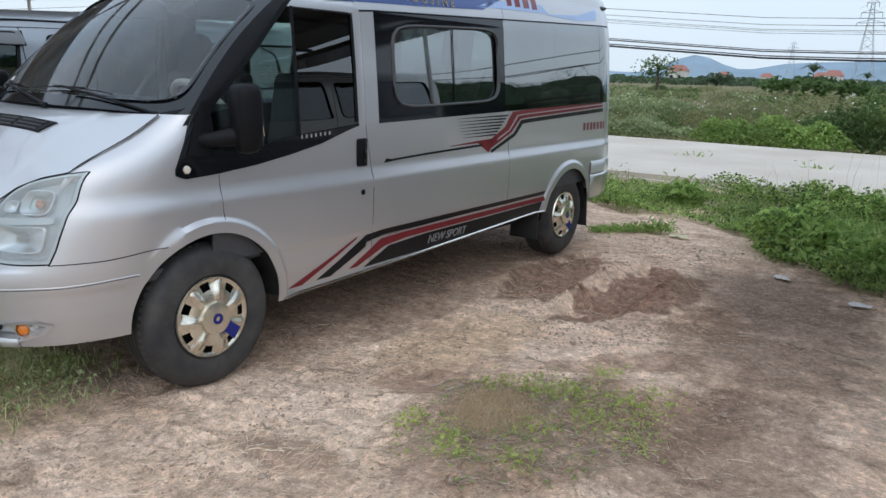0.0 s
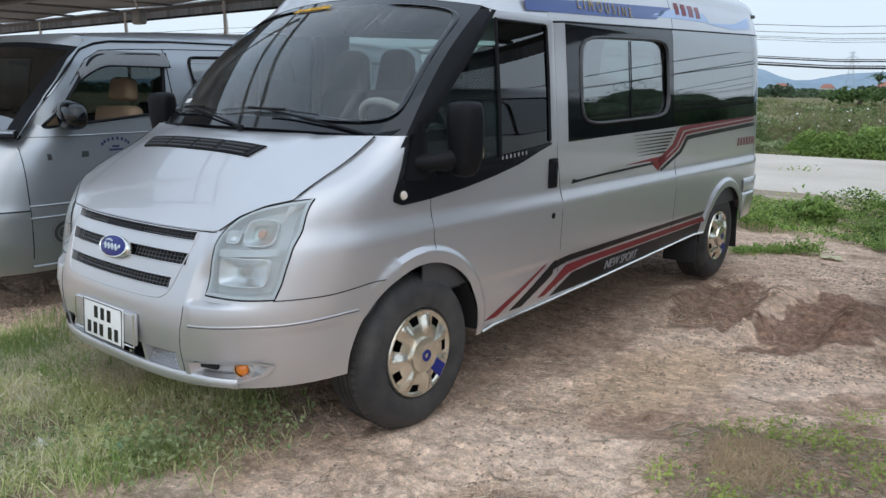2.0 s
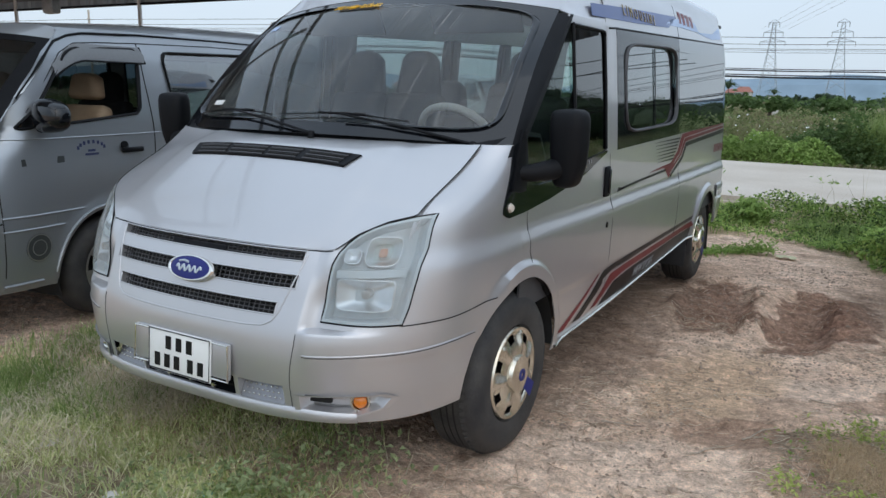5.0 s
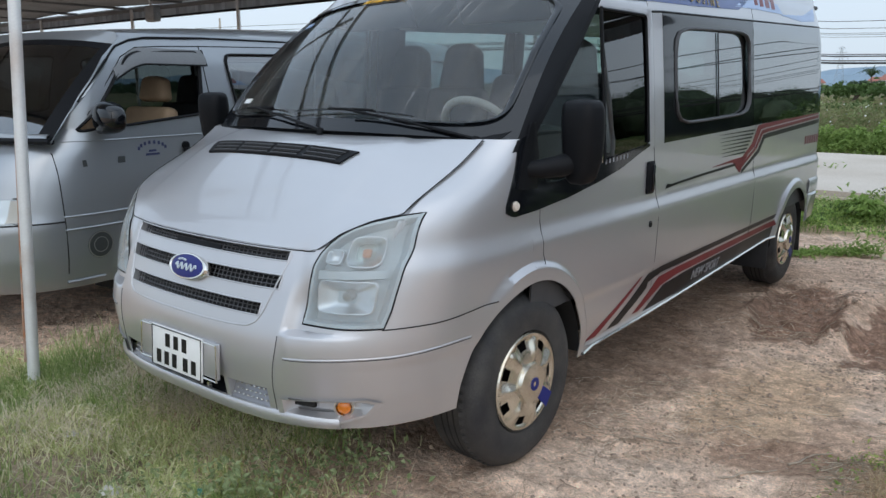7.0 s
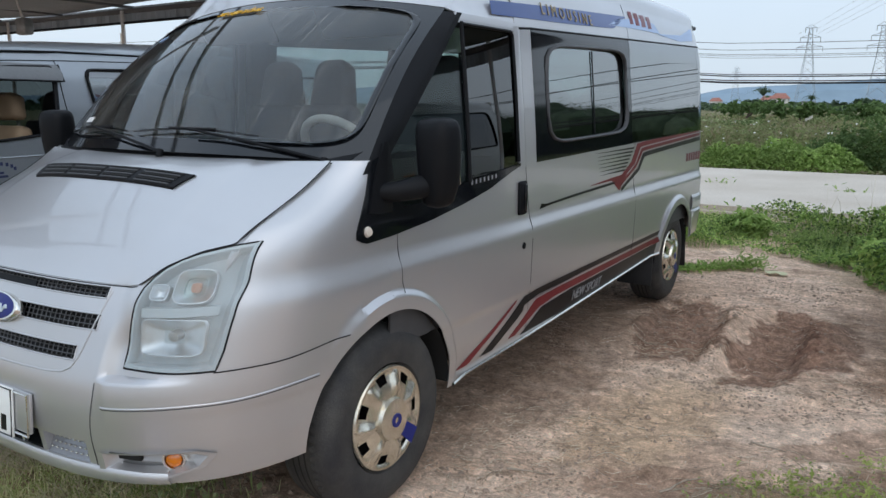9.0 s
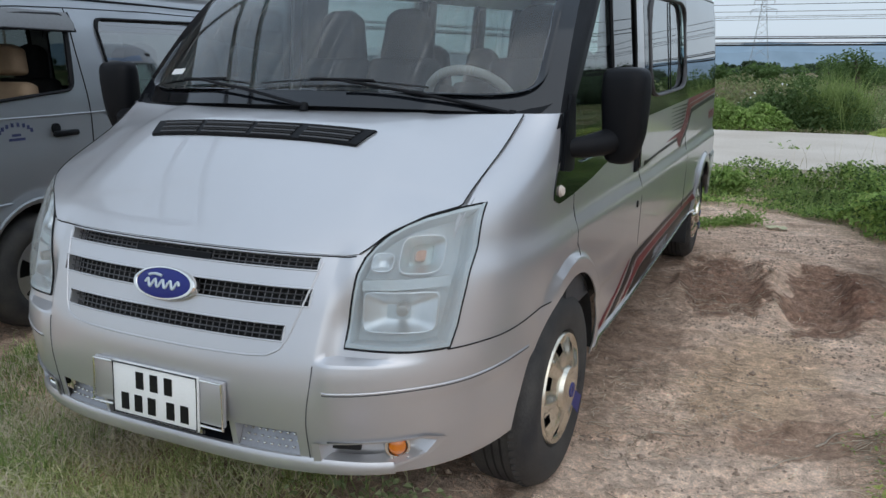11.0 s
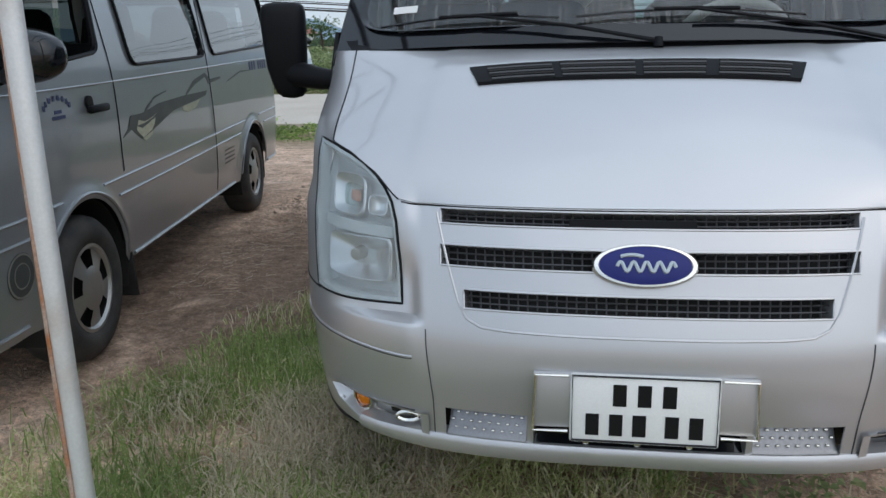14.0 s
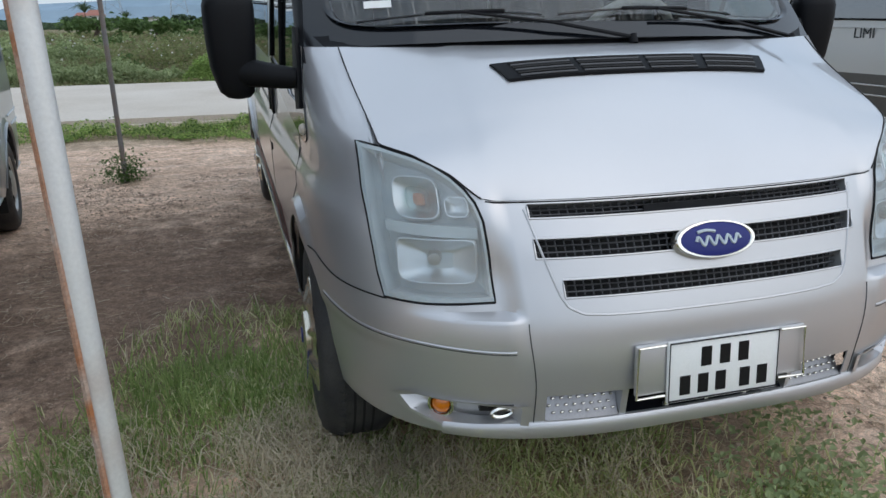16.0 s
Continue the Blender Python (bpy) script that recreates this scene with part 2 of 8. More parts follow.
TEAL = mat("teal_plastic", (0.08, 0.35, 0.32), 0.4, 0, 0.1, 12, 80, 0.1)
PAPER_YELLOW = mat("yellowed_paper", (0.62, 0.58, 0.36), 0.7, 0, 0.1, 12, 80, 0.1)
YELLOW_PLASTIC = mat("yellow_plastic", (0.7, 0.6, 0.06), 0.45, 0, 0.1, 12, 80, 0.1)
STONE = mat("stone", (0.38, 0.28, 0.21), 0.9, 0, 0.2, 6, 50, 0.3)
PINK_BULB = mat("pale_bulb", (0.8, 0.27, 0.14), 0.2, 0.1)
GLASS_CLEAR = glass("clear_glass", (0.75, 0.82, 0.8), 1.45)
GLASS_SCREEN = glass("windscreen_glass", (0.5, 0.575, 0.60), 1.75, 0.0, 0.4, 0.012, (190, 1.6, 1.6))
GLASS_VAN = glass("grey_van_glass", (0.16, 0.18, 0.19), 3.3)
GLASS_FAR = glass("pale_tinted_glass", (0.66, 0.72, 0.7), 1.45)
GLASS_TINT = glass("tinted_glass", (0.1, 0.12, 0.12), 3.3)
GLASS_SIDE = glass("side_tinted_glass", (0.24, 0.28, 0.285), 4.0)
GLASS_DOOR = glass("dark_door_glass", (0.06, 0.07, 0.07), 2.4)
TREAD = mat("tread_plate", (0.26, 0.26, 0.27), 0.35, 0.8, 0.1, 9, 200)
GLASS_MID = glass("half_tinted_glass", (0.42, 0.47, 0.47), 3.5)
GLASS_LAMP = glass("lamp_lens", (0.88, 0.92, 0.94), 1.6, 0.02, 0.2, 0.2, (9, 9, 9))
MIRROR = mat("mirror", (0.8, 0.8, 0.8), 0.03, 1.0, 0.01)
GRASS = leaf_mat("grass_blades", (0.33, 0.40, 0.14), (0.65, 0.67, 0.33), (0.92, 0.85, 0.60))
GRASS_GREEN = leaf_mat("green_grass_blades", (0.18, 0.27, 0.075), (0.42, 0.51, 0.2))
STRAW = leaf_mat("straw", (0.54, 0.46, 0.33), (0.82, 0.73, 0.56))
WEED = leaf_mat("weed_leaves", (0.17, 0.275, 0.06), (0.42, 0.55, 0.18))
WEED_PALE = leaf_mat("pale_weed_leaves", (0.2, 0.25, 0.11), (0.4, 0.45, 0.24))
LIME = leaf_mat("young_leaves", (0.30, 0.38, 0.09), (0.58, 0.63, 0.22))
BUSH = leaf_mat("bush_leaves", (0.06, 0.11, 0.03), (0.15, 0.22, 0.08))
FIELD = leaf_mat("field_scrub", (0.18, 0.22, 0.085), (0.27, 0.29, 0.13), (0.29, 0.24, 0.15), 0.22, (0.5, 1.3))
TREE = leaf_mat("tree_leaves", (0.06, 0.095, 0.055), (0.11, 0.15, 0.085))
TWIG_DARK = leaf_mat("dark_straw", (0.28, 0.21, 0.155), (0.58, 0.47, 0.35), (0.85, 0.75, 0.6))
BARK_PALE = mat("dry_twig", (0.42, 0.34, 0.26), 0.9, 0, 0.2, 20, 90)
BARK = mat("bark", (0.12, 0.09, 0.07), 0.9, 0, 0.2)


# ---- building helpers ----
def part(name, shape, material, parent=None, label="", smooth=40, kind="", category="", group=""):
    """Links a shape, a bmesh or (verts, faces), as one mesh object under a thing or a part."""
    me = bpy.data.meshes.new(name)
    if isinstance(shape, tuple):
        me.from_pydata([tuple(v) for v in shape[0]], [], [tuple(f) for f in shape[1]])
    else:
        bmesh.ops.recalc_face_normals(shape, faces=shape.faces)
        shape.to_mesh(me)
        shape.free()
    me.materials.append(material)
    if smooth:
        me.polygons.foreach_set("use_smooth", [True] * len(me.polygons))
        me.set_sharp_from_angle(angle=radians(smooth))
    ob = new(name, me)
    if parent:
        ob.parent = parent
    return tagged(ob, label, category, group, kind)


def thing(name, label, category, group="", m=None):
    ob = new(name)
    ob.empty_display_size = 0.2
    if m is not None:
        ob.matrix_world = m
    return tagged(ob, label, category, group)


def put(bm, m):
    bmesh.ops.transform(bm, matrix=m, verts=bm.verts)
    return bm


def join(*bms):
    """One bmesh out of several."""
    out = bms[0]
    for b in bms[1:]:
        me = bpy.data.meshes.new("tmp")
        b.to_mesh(me)
        b.free()
        out.from_mesh(me)
        bpy.data.meshes.remove(me)
    return out


def box(sx, sy, sz, m=None, bevel=0.0, seg=2):
    bm = bmesh.new()
    bmesh.ops.create_cube(bm, size=1.0)
    bmesh.ops.scale(bm, vec=(sx, sy, sz), verts=bm.verts)
    if bevel:
        bmesh.ops.bevel(bm, geom=bm.edges[:], offset=bevel, segments=seg, affect="EDGES", profile=0.5)
    return put(bm, m) if m is not None else bm


def lathe(profile, n=40, m=None):
    """Turns a profile of (radius, along) round the local x axis."""
    v, f = [], []
    for k in range(n):
        a = 2 * math.pi * k / n
        v += [(s, r * math.cos(a), r * math.sin(a)) for r, s in profile]
    c = len(profile)
    for k in range(n):
        for i in range(c - 1):
            f.append((k * c + i, k * c + i + 1, (k + 1) % n * c + i + 1, (k + 1) % n * c + i))
    me = bpy.data.meshes.new("tmp")
    me.from_pydata(v, [], f)
    bm = bmesh.new()
    bm.from_mesh(me)
    bpy.data.meshes.remove(me)
    bmesh.ops.remove_doubles(bm, verts=bm.verts, dist=1e-5)
    return put(bm, m) if m is not None else bm


def tube(points, r, n=8, r2=None, flat=1.0):
    """A pipe along points; r2 gives another end radius, flat squeezes it."""
    pts = [Vector(p) for p in points]
    v, f = [], []
    for i, p in enumerate(pts):
        d = (pts[min(i + 1, len(pts) - 1)] - pts[max(i - 1, 0)]).normalized()
        s = d.cross(Vector((0, 0, 1)))
        s = s.normalized() if s.length > 1e-4 else Vector((1, 0, 0))
        u = s.cross(d)
        k = r if r2 is None else r + (r2 - r) * i / (len(pts) - 1)
        for j in range(n):
            a = 2 * math.pi * j / n
            v.append(p + s * k * math.cos(a) + u * k * flat * math.sin(a))
    for i in range(len(pts) - 1):
        for j in range(n):
            f.append((i * n + j, i * n + (j + 1) % n, (i + 1) * n + (j + 1) % n, (i + 1) * n + j))
    f += [tuple(range(n))[::-1], tuple((len(pts) - 1) * n + j for j in range(n))]
    me = bpy.data.meshes.new("tmp")
    me.from_pydata(v, [], f)
    bm = bmesh.new()
    bm.from_mesh(me)
    bpy.data.meshes.remove(me)
    return bm


def sheet(grid, thick=0.0, keep=None, flip=False):
    """(verts, faces) of a grid of points [row][col], facing away from the middle of the body it belongs to;
    with a thickness it becomes a closed slab, grown inwards. keep(i, j) says which cells stay."""
    R, C = len(grid), len(grid[0])
    P = np.array([[tuple(p) for p in row] for row in grid], float).reshape(-1, 3)
    f = []
    for i in range(R - 1):
        for j in range(C - 1):
            if keep is None or keep(i, j):
                f.append((i * C + j, i * C + j + 1, (i + 1) * C + j + 1, (i + 1) * C + j))
    F = np.array(f, int)
    n = np.cross(P[F[:, 2]] - P[F[:, 0]], P[F[:, 3]] - P[F[:, 1]])
    mid = P[F].mean(1)
    ref = np.stack([np.zeros(len(mid)), np.clip(mid[:, 1], 0.3, 4.0), np.full(len(mid), 1.0)], 1)
    if (n * (mid - ref)).sum() < 0:
        F, n = F[:, ::-1], -n
    if not thick:
        return [tuple(p) for p in P], [tuple(int(k) for k in q) for q in F]
    N = np.zeros_like(P)
    for k in range(4):
        np.add.at(N, F[:, k], n)
    N /= np.maximum(np.linalg.norm(N, axis=1, keepdims=True), 1e-12)
    c = len(P)
    verts = np.concatenate([P, P - N * thick])
    faces = [tuple(int(k) for k in q) for q in F] + [tuple(int(k) + c for k in q[::-1]) for q in F]
    count = {}
    for q in F:
        for a, b in zip(q, np.roll(q, -1)):
            count[(int(a), int(b))] = 1
    for a, b in count:
        if (b, a) not in count:
            faces.append((b, a, a + c, b + c))
    return [tuple(p) for p in verts], faces


def poly_prism(pts, depth, m=None):
    """A flat outline (x, y) given some depth in z."""
    bm = bmesh.new()
    fc = bm.faces.new([bm.verts.new((x, y, 0)) for x, y in pts])
    ex = bmesh.ops.extrude_face_region(bm, geom=[fc])
    bmesh.ops.translate(bm, vec=(0, 0, depth), verts=[g for g in ex["geom"] if isinstance(g, bmesh.types.BMVert)])
    return put(bm, m) if m is not None else bm


def text(body, size, m, material, parent, name="letter", shear=0.0, label="", space=1.0):
    """Lettering in the built-in font, as thin meshes, one for each letter."""
    cu = bpy.data.curves.new("tmp", "FONT")
    cu.body, cu.size, cu.extrude, cu.align_x, cu.align_y, cu.shear = body, size, 0.0015, "CENTER", "CENTER", shear
    cu.space_character = space
    tmp = bpy.data.objects.new("tmp", cu)
    me = bpy.data.meshes.new_from_object(tmp)
    bpy.data.objects.remove(tmp)
    root = list(range(len(me.vertices)))

    def top(i):
        while root[i] != i:
            root[i] = root[root[i]]
            i = root[i]
        return i
    for e in me.edges:
        a, b = top(e.vertices[0]), top(e.vertices[1])
        root[a] = b
    bits = {}
    for v in me.vertices:
        bits.setdefault(top(v.index), []).append(v.co.x - shear * v.co.y)
    # strokes above one another, such as accents, belong to one letter
    spans = []
    for k, xs in sorted(bits.items(), key=lambda it: min(it[1])):
        lo, hi = min(xs), max(xs)
        if spans and lo < spans[-1][1] - 0.25 * (hi - lo):
            spans[-1][1] = max(spans[-1][1], hi)
            spans[-1][2].add(k)
        else:
            spans.append([lo, hi, {k}])
    for _, _, ks in spans:
        ids = [v.index for v in me.vertices if top(v.index) in ks]
        at = {v: i for i, v in enumerate(ids)}
        piece = bpy.data.meshes.new(name)
        piece.from_pydata([m @ me.vertices[v].co for v in ids], [], [[at[v] for v in p.vertices] for p in me.polygons if p.vertices[0] in at])
        piece.materials.append(material)
        ob = new(name, piece)
        ob.parent = parent
        tagged(ob, label)
    bpy.data.meshes.remove(me)


def curve1(xs, ys, w=0.0):
    """A smoothed function through a few pairs."""
    gx = np.linspace(xs[0], xs[-1], 600)
    gy = np.interp(gx, xs, ys)
    if w:
        k = max(3, int(w / (xs[-1] - xs[0]) * 600)) | 1
        for _ in range(2):
            pad = np.concatenate([2 * gy[0] - gy[1:k // 2 + 1][::-1], gy, 2 * gy[-1] - gy[-k // 2:-1][::-1]])
            gy = np.convolve(pad, np.ones(k) / k, "same")[k // 2:k // 2 + 600]
    return lambda x: float(np.interp(x, gx, gy))


def step(x, a, b):
    t = min(1.0, max(0.0, (x - a) / (b - a)))
    return t * t * (3 - 2 * t)


def inside(x, y, pts):
    """Whether (x, y) lies in an outline."""
    hit = False
    for (x1, y1), (x2, y2) in zip(pts, pts[1:] + pts[:1]):
        if (y1 > y) != (y2 > y) and x < (x2 - x1) * (y - y1) / (y2 - y1) + x1:
            hit = not hit
    return hit


# ---- ground, road and distance ----
DUG = ((1.24, 3.1, 0.25, 0.74, -0.11, -0.065), (1.86, 2.97, 0.19, 0.78, 0.0, -0.075), (2.16, 3.1, 0.14, 0.5, -0.1, 0.06), (1.54, 3.1, 0.07, 0.7, -0.05, 0.04), (1.0, 2.9, 0.06, 0.5, -0.1, 0.03),
       (1.75, 0.64, 0.24, 0.13, 0.3, -0.02), (2.55, 1.38, 0.24, 0.2, 0.3, -0.025), (3.05, 1.0, 0.22, 0.4, 0.0, -0.03), (2.17, 1.86, 0.09, 0.05, 0.0, 0.035))


def ground_height(x, y):
    """The dirt lot: a gentle rise towards +x, ruts, and two shallow diggings beside the rear wheel."""
    near = step(-y, -8.3, -6.5) * step(x, -9, -6) * step(-x, -9, -6)
    h = 0.11 * step(x, 1.2, 2.8) * step(-y, -3.0, -1.0)
    h += 0.07 * step(-y, 0.7, 1.3) * step(x, -1.4, -0.4) * step(-x, -1.6, -0.6)
    h += near * (0.022 * noise.noise((x * 0.9, y * 0.9, 3)) + 0.016 * noise.noise((x * 2.7, y * 2.7, 7)) + 0.011 * noise.noise((x * 7, y * 7, 1)))
    h += near * 0.008 * noise.noise((x * 17, y * 17, 5))
    # two dug strips with crumbly edges, the spoil beside them, shallow damp hollows
    for cx, cy, rx, ry, tilt, d in DUG:
        u, v = (x - cx) - tilt * (y - cy), y - cy
        e = 6 if d < -0.05 else 4
        wob = 1 + (0.16 * noise.noise((x * 5, y * 5, 40)) + 0.08 * noise.noise((x * 14, y * 14, 41)) if e == 6 else 0)
        q = (u * wob / rx) ** e + (v * wob / ry) ** e
        if q < 6:
            h += d * math.exp(-q) * (1 + 0.7 * noise.noise((x * 6, y * 6, 2))) + (0.022 * noise.noise((x * 13, y * 13, 4)) + 0.014 * noise.noise((x * 27, y * 27, 4))) * math.exp(-q * 0.6) * (abs(d) > 0.03)
    # churned ridges in the pale sand
    m = math.exp(-((x - 1.5) / 0.75) ** 4 - ((y + 0.05) / 0.5) ** 4)
    if m > 0.02:
        a, b = x * 0.9 + y * 0.43, y * 0.9 - x * 0.43
        h += m * (0.03 * noise.noise((a * 3.2, b * 11, 11)) + 0.012 * noise.noise((a * 9, b * 24, 13)))
    # tyre prints
    m = math.exp(-((x - 2.52) / 0.14) ** 2 - ((y - 2.45) / 0.4) ** 2) + 0.8 * math.exp(-((x - 1.4) / 0.45) ** 2 - ((y + 0.1) / 0.12) ** 2)
    if m > 0.02:
        h += 0.012 * m * math.sin((y * 0.9 + x * 0.45) * 95)
    # wheel ruts crossing in front of the lot
    for off in (0.0, 0.55):
        s = y + 1.15 - 0.32 * (x - 1.0) + off
        h -= near * 0.025 * math.exp(-(s / 0.13) ** 2) * step(x, 0.9, 1.8) * (0.8 + 0.6 * noise.noise((x * 3, y * 3, 9)))
    return h if y > -40 and abs(x) < 60 else 0.0


gx = [-5000, -2000, -800, -300, -120, -60, -30, -18, -12, -9] + list(np.arange(-7, -3, 0.25)) + list(np.arange(-3, 0.9, 0.06)) + list(np.arange(0.9, 3.3, 0.03)) + list(np.arange(3.3, 4.6, 0.06)) + list(np.arange(4.6, 8, 0.25)) + [9, 12, 18, 30, 60, 120, 300, 800, 2000, 5000]
gy = [-5000, -2000, -800, -300, -120, -60, -30, -16, -9, -6] + list(np.arange(-4.5, -3, 0.25)) + list(np.arange(-3, -0.6, 0.06)) + list(np.arange(-0.6, 4.0, 0.03)) + list(np.arange(4.0, 5.5, 0.06)) + list(np.arange(5.5, 9, 0.25)) + [10, 12, 14, 16, 18, 22, 30, 45, 70, 120, 300, 800, 2000, 5000]


def ground_mat():
    m = bpy.data.materials.new("dirt_ground")
    m.use_nodes = True
    n, l = m.node_tree.nodes, m.node_tree.links
    p = n["Principled BSDF"]
    p.inputs["Roughness"].default_value, p.inputs["Specular IOR Level"].default_value = 0.95, 0.15
    co = n.new("ShaderNodeTexCoord")

    def tex(scale, detail, rough=0.6, stretch=None):
        t = n.new("ShaderNodeTexNoise")
        t.inputs["Scale"].default_value, t.inputs["Detail"].default_value, t.inputs["Roughness"].default_value = scale, detail, rough
        if stretch:
            mp = n.new("ShaderNodeMapping")
            mp.inputs["Scale"].default_value, mp.inputs["Rotation"].default_value = stretch, (0, 0, 0.35)
            l.new(co.outputs["Object"], mp.inputs["Vector"])
            l.new(mp.outputs["Vector"], t.inputs["Vector"])
        else:
            l.new(co.outputs["Object"], t.inputs["Vector"])
        return t.outputs["Fac"]

    def ranged(v, a, b, lo=0.0, hi=1.0):
        r = n.new("ShaderNodeMapRange")
        r.inputs["From Min"].default_value, r.inputs["From Max"].default_value = a, b
        r.inputs["To Min"].default_value, r.inputs["To Max"].default_value = lo, hi
        l.new(v, r.inputs["Value"])
        return r.outputs["Result"]

    def mixed(f, a, b, kind="MIX"):
        x = n.new("ShaderNodeMix")
        x.data_type, x.blend_type = "RGBA", kind
        if isinstance(f, float):
            x.inputs["Factor"].default_value = f
        else:
            l.new(f, x.inputs["Factor"])
        for s, v in (("A", a), ("B", b)):
            if isinstance(v, tuple):
                x.inputs[s].default_value = (*v, 1)
            else:
                l.new(v, x.inputs[s])
        return x.outputs["Result"]

    def math2(op, a, b):
        x = n.new("ShaderNodeMath")
        x.operation = op
        for i, v in enumerate((a, b)):
            if isinstance(v, float):
                x.inputs[i].default_value = v
            else:
                l.new(v, x.inputs[i])
        return x.outputs["Value"]

    sep = n.new("ShaderNodeSeparateXYZ")
    l.new(co.outputs["Object"], sep.inputs["Vector"])

    ragged = ranged(tex(4.0, 5.0), 0.3, 0.7, -0.7, 0.7)

    def spot(cx, cy, rx, ry, soft=0.35, tilt=0.0):
        """A rounded patch with a ragged edge, 1 inside."""
        py = math2("SUBTRACT", sep.outputs["Y"], cy)
        dx = math2("DIVIDE", math2("SUBTRACT", math2("SUBTRACT", sep.outputs["X"], cx), math2("MULTIPLY", py, tilt)), rx)
        dy = math2("DIVIDE", py, ry)
        d = math2("ADD", math2("MULTIPLY", dx, dx), math2("MULTIPLY", dy, dy))
        return ranged(math2("ADD", d, ragged), 1.0 + soft, 1.0 - soft)

    c = mixed(ranged(tex(0.9, 7.0), 0.38, 0.62), (0.53, 0.365, 0.26), (0.67, 0.48, 0.355))
    c = mixed(ranged(tex(2.0, 7.0, 0.65, (1, 1.5, 1)), 0.48, 0.66), c, (0.74, 0.555, 0.425))
    c = mixed(ranged(tex(3.4, 8.0, 0.7), 0.55, 0.66), c, (0.34, 0.225, 0.16))
    # pale sand, smooth trodden tan soil, damp and freshly dug soil
    for s in (spot(1.45, 0.02, 0.6, 0.42, 0.5), spot(2.3, 1.35, 0.4, 0.2, 0.6), spot(1.7, 2.0, 0.5, 0.25, 0.6), spot(0.6, -1.7, 1.4, 0.45, 0.6)):
        c = mixed(math2("MULTIPLY", s, 0.5), c, (0.78, 0.60, 0.465))
    c = mixed(math2("MULTIPLY", spot(1.58, 1.4, 0.32, 0.65, 0.5, 0.09), 0.7), c, (0.60, 0.42, 0.275))
    for s in (spot(1.75, 0.64, 0.27, 0.16, 0.15, 0.3), spot(2.5, 1.42, 0.17, 0.34, 0.2, 0.75), spot(2.68, 2.5, 0.3, 0.5, 0.5), spot(3.05, 1.0, 0.26, 0.45, 0.4), spot(1.75, -0.3, 0.3, 0.12, 0.5), spot(2.5, 0.4, 0.5, 0.6, 0.5)):
        c = mixed(math2("MULTIPLY", s, 0.62), c, (0.30, 0.185, 0.125))
    for s in (spot(1.24, 3.1, 0.32, 0.82, 0.16, -0.11), spot(1.9, 2.97, 0.26, 0.88, 0.12), spot(2.2, 3.05, 0.2, 0.55, 0.25)):
        c = mixed(math2("MULTIPLY", s, 0.78), c, mixed(ranged(tex(14.0, 8.0, 0.75), 0.42, 0.6), (0.155, 0.08, 0.055), (0.29, 0.17, 0.115)))
    # damp soil and painted shade: between the vans, under the minibus, by the pale van
    for s, k in ((spot(-1.75, 1.7, 1.0, 1.7, 0.6), 0.85), (spot(3.25, 0.75, 0.42, 0.75, 0.5), 0.55), (spot(3.1, 2.5, 0.5, 1.2, 0.6), 0.6), (spot(2.75, 3.6, 0.6, 0.9, 0.6), 0.75), (spot(0.85, 2.2, 0.3, 1.6, 0.5), 0.45), (spot(0.0, 2.0, 1.0, 3.2, 0.5), 0.35)):
        c = mixed(math2("MULTIPLY", s, k), c, (0.20, 0.135, 0.098))
    # turf soil under the grass and beside the road, darkened as shade among blades
    for s, k in ((spot(-0.6, -1.9, 1.9, 0.95), 0.75), (spot(-1.5, 7.9, 8.0, 0.8), 0.5), (spot(0.0, -5.0, 8.0, 1.9), 0.75)):
        c = mixed(math2("MULTIPLY", s, k), c, (0.19, 0.16, 0.10))
    far = ranged(sep.outputs["Y"], 15.0, 17.5)
    c = mixed(far, c, mixed(ranged(tex(0.12, 6.0), 0.4, 0.62), (0.11, 0.125, 0.05), (0.24, 0.18, 0.115)))
    c = mixed(1.0, c, ranged(tex(26.0, 7.0, 0.62), 0.33, 0.67, 0.78, 1.24), "MULTIPLY")
    c = mixed(1.0, c, ranged(tex(9.0, 8.0, 0.68), 0.34, 0.66, 0.82, 1.22), "MULTIPLY")
    c = mixed(1.0, c, ranged(tex(140.0, 5.0, 0.8), 0.36, 0.64, 0.74, 1.26), "MULTIPLY")
    # crumbs and scuffs with sharp edges, and faint drag marks
    c = mixed(1.0, c, ranged(tex(17.0, 8.0, 0.7), 0.42, 0.58, 0.89, 1.10), "MULTIPLY")
    c = mixed(1.0, c, ranged(tex(2.6, 6.0, 0.6, (1, 3.0, 1)), 0.36, 0.64, 0.90, 1.11), "MULTIPLY")
    c = mixed(1.0, c, ranged(tex(60.0, 6.0, 0.75), 0.40, 0.60, 0.84, 1.15), "MULTIPLY")
    for sc, lo, hi in ((48.0, 1.06, 0.96), (130.0, 1.10, 0.94)):
        vo = n.new("ShaderNodeTexVoronoi")
        vo.inputs["Scale"].default_value = sc
        l.new(co.outputs["Object"], vo.inputs["Vector"])
        c = mixed(1.0, c, ranged(vo.outputs["Distance"], 0.15, 0.75, lo, hi), "MULTIPLY")
    l.new(c, p.inputs["Base Color"])
    h = math2("ADD", math2("MULTIPLY", tex(22.0, 9.0, 0.72), 1.0), math2("MULTIPLY", tex(90.0, 6.0, 0.7), 0.4))
    bp = n.new("ShaderNodeBump")
    bp.inputs["Strength"].default_value, bp.inputs["Distance"].default_value = 0.8, 0.03
    l.new(h, bp.inputs["Height"])
    l.new(bp.outputs["Normal"], p.inputs["Normal"])
    return m


part("ground", sheet([[(x, y, ground_height(x, y)) for x in gx] for y in gy]), ground_mat(), None,
     "bare trampled reddish-brown dirt with dug patches and straw", 0, "structure", "ground")

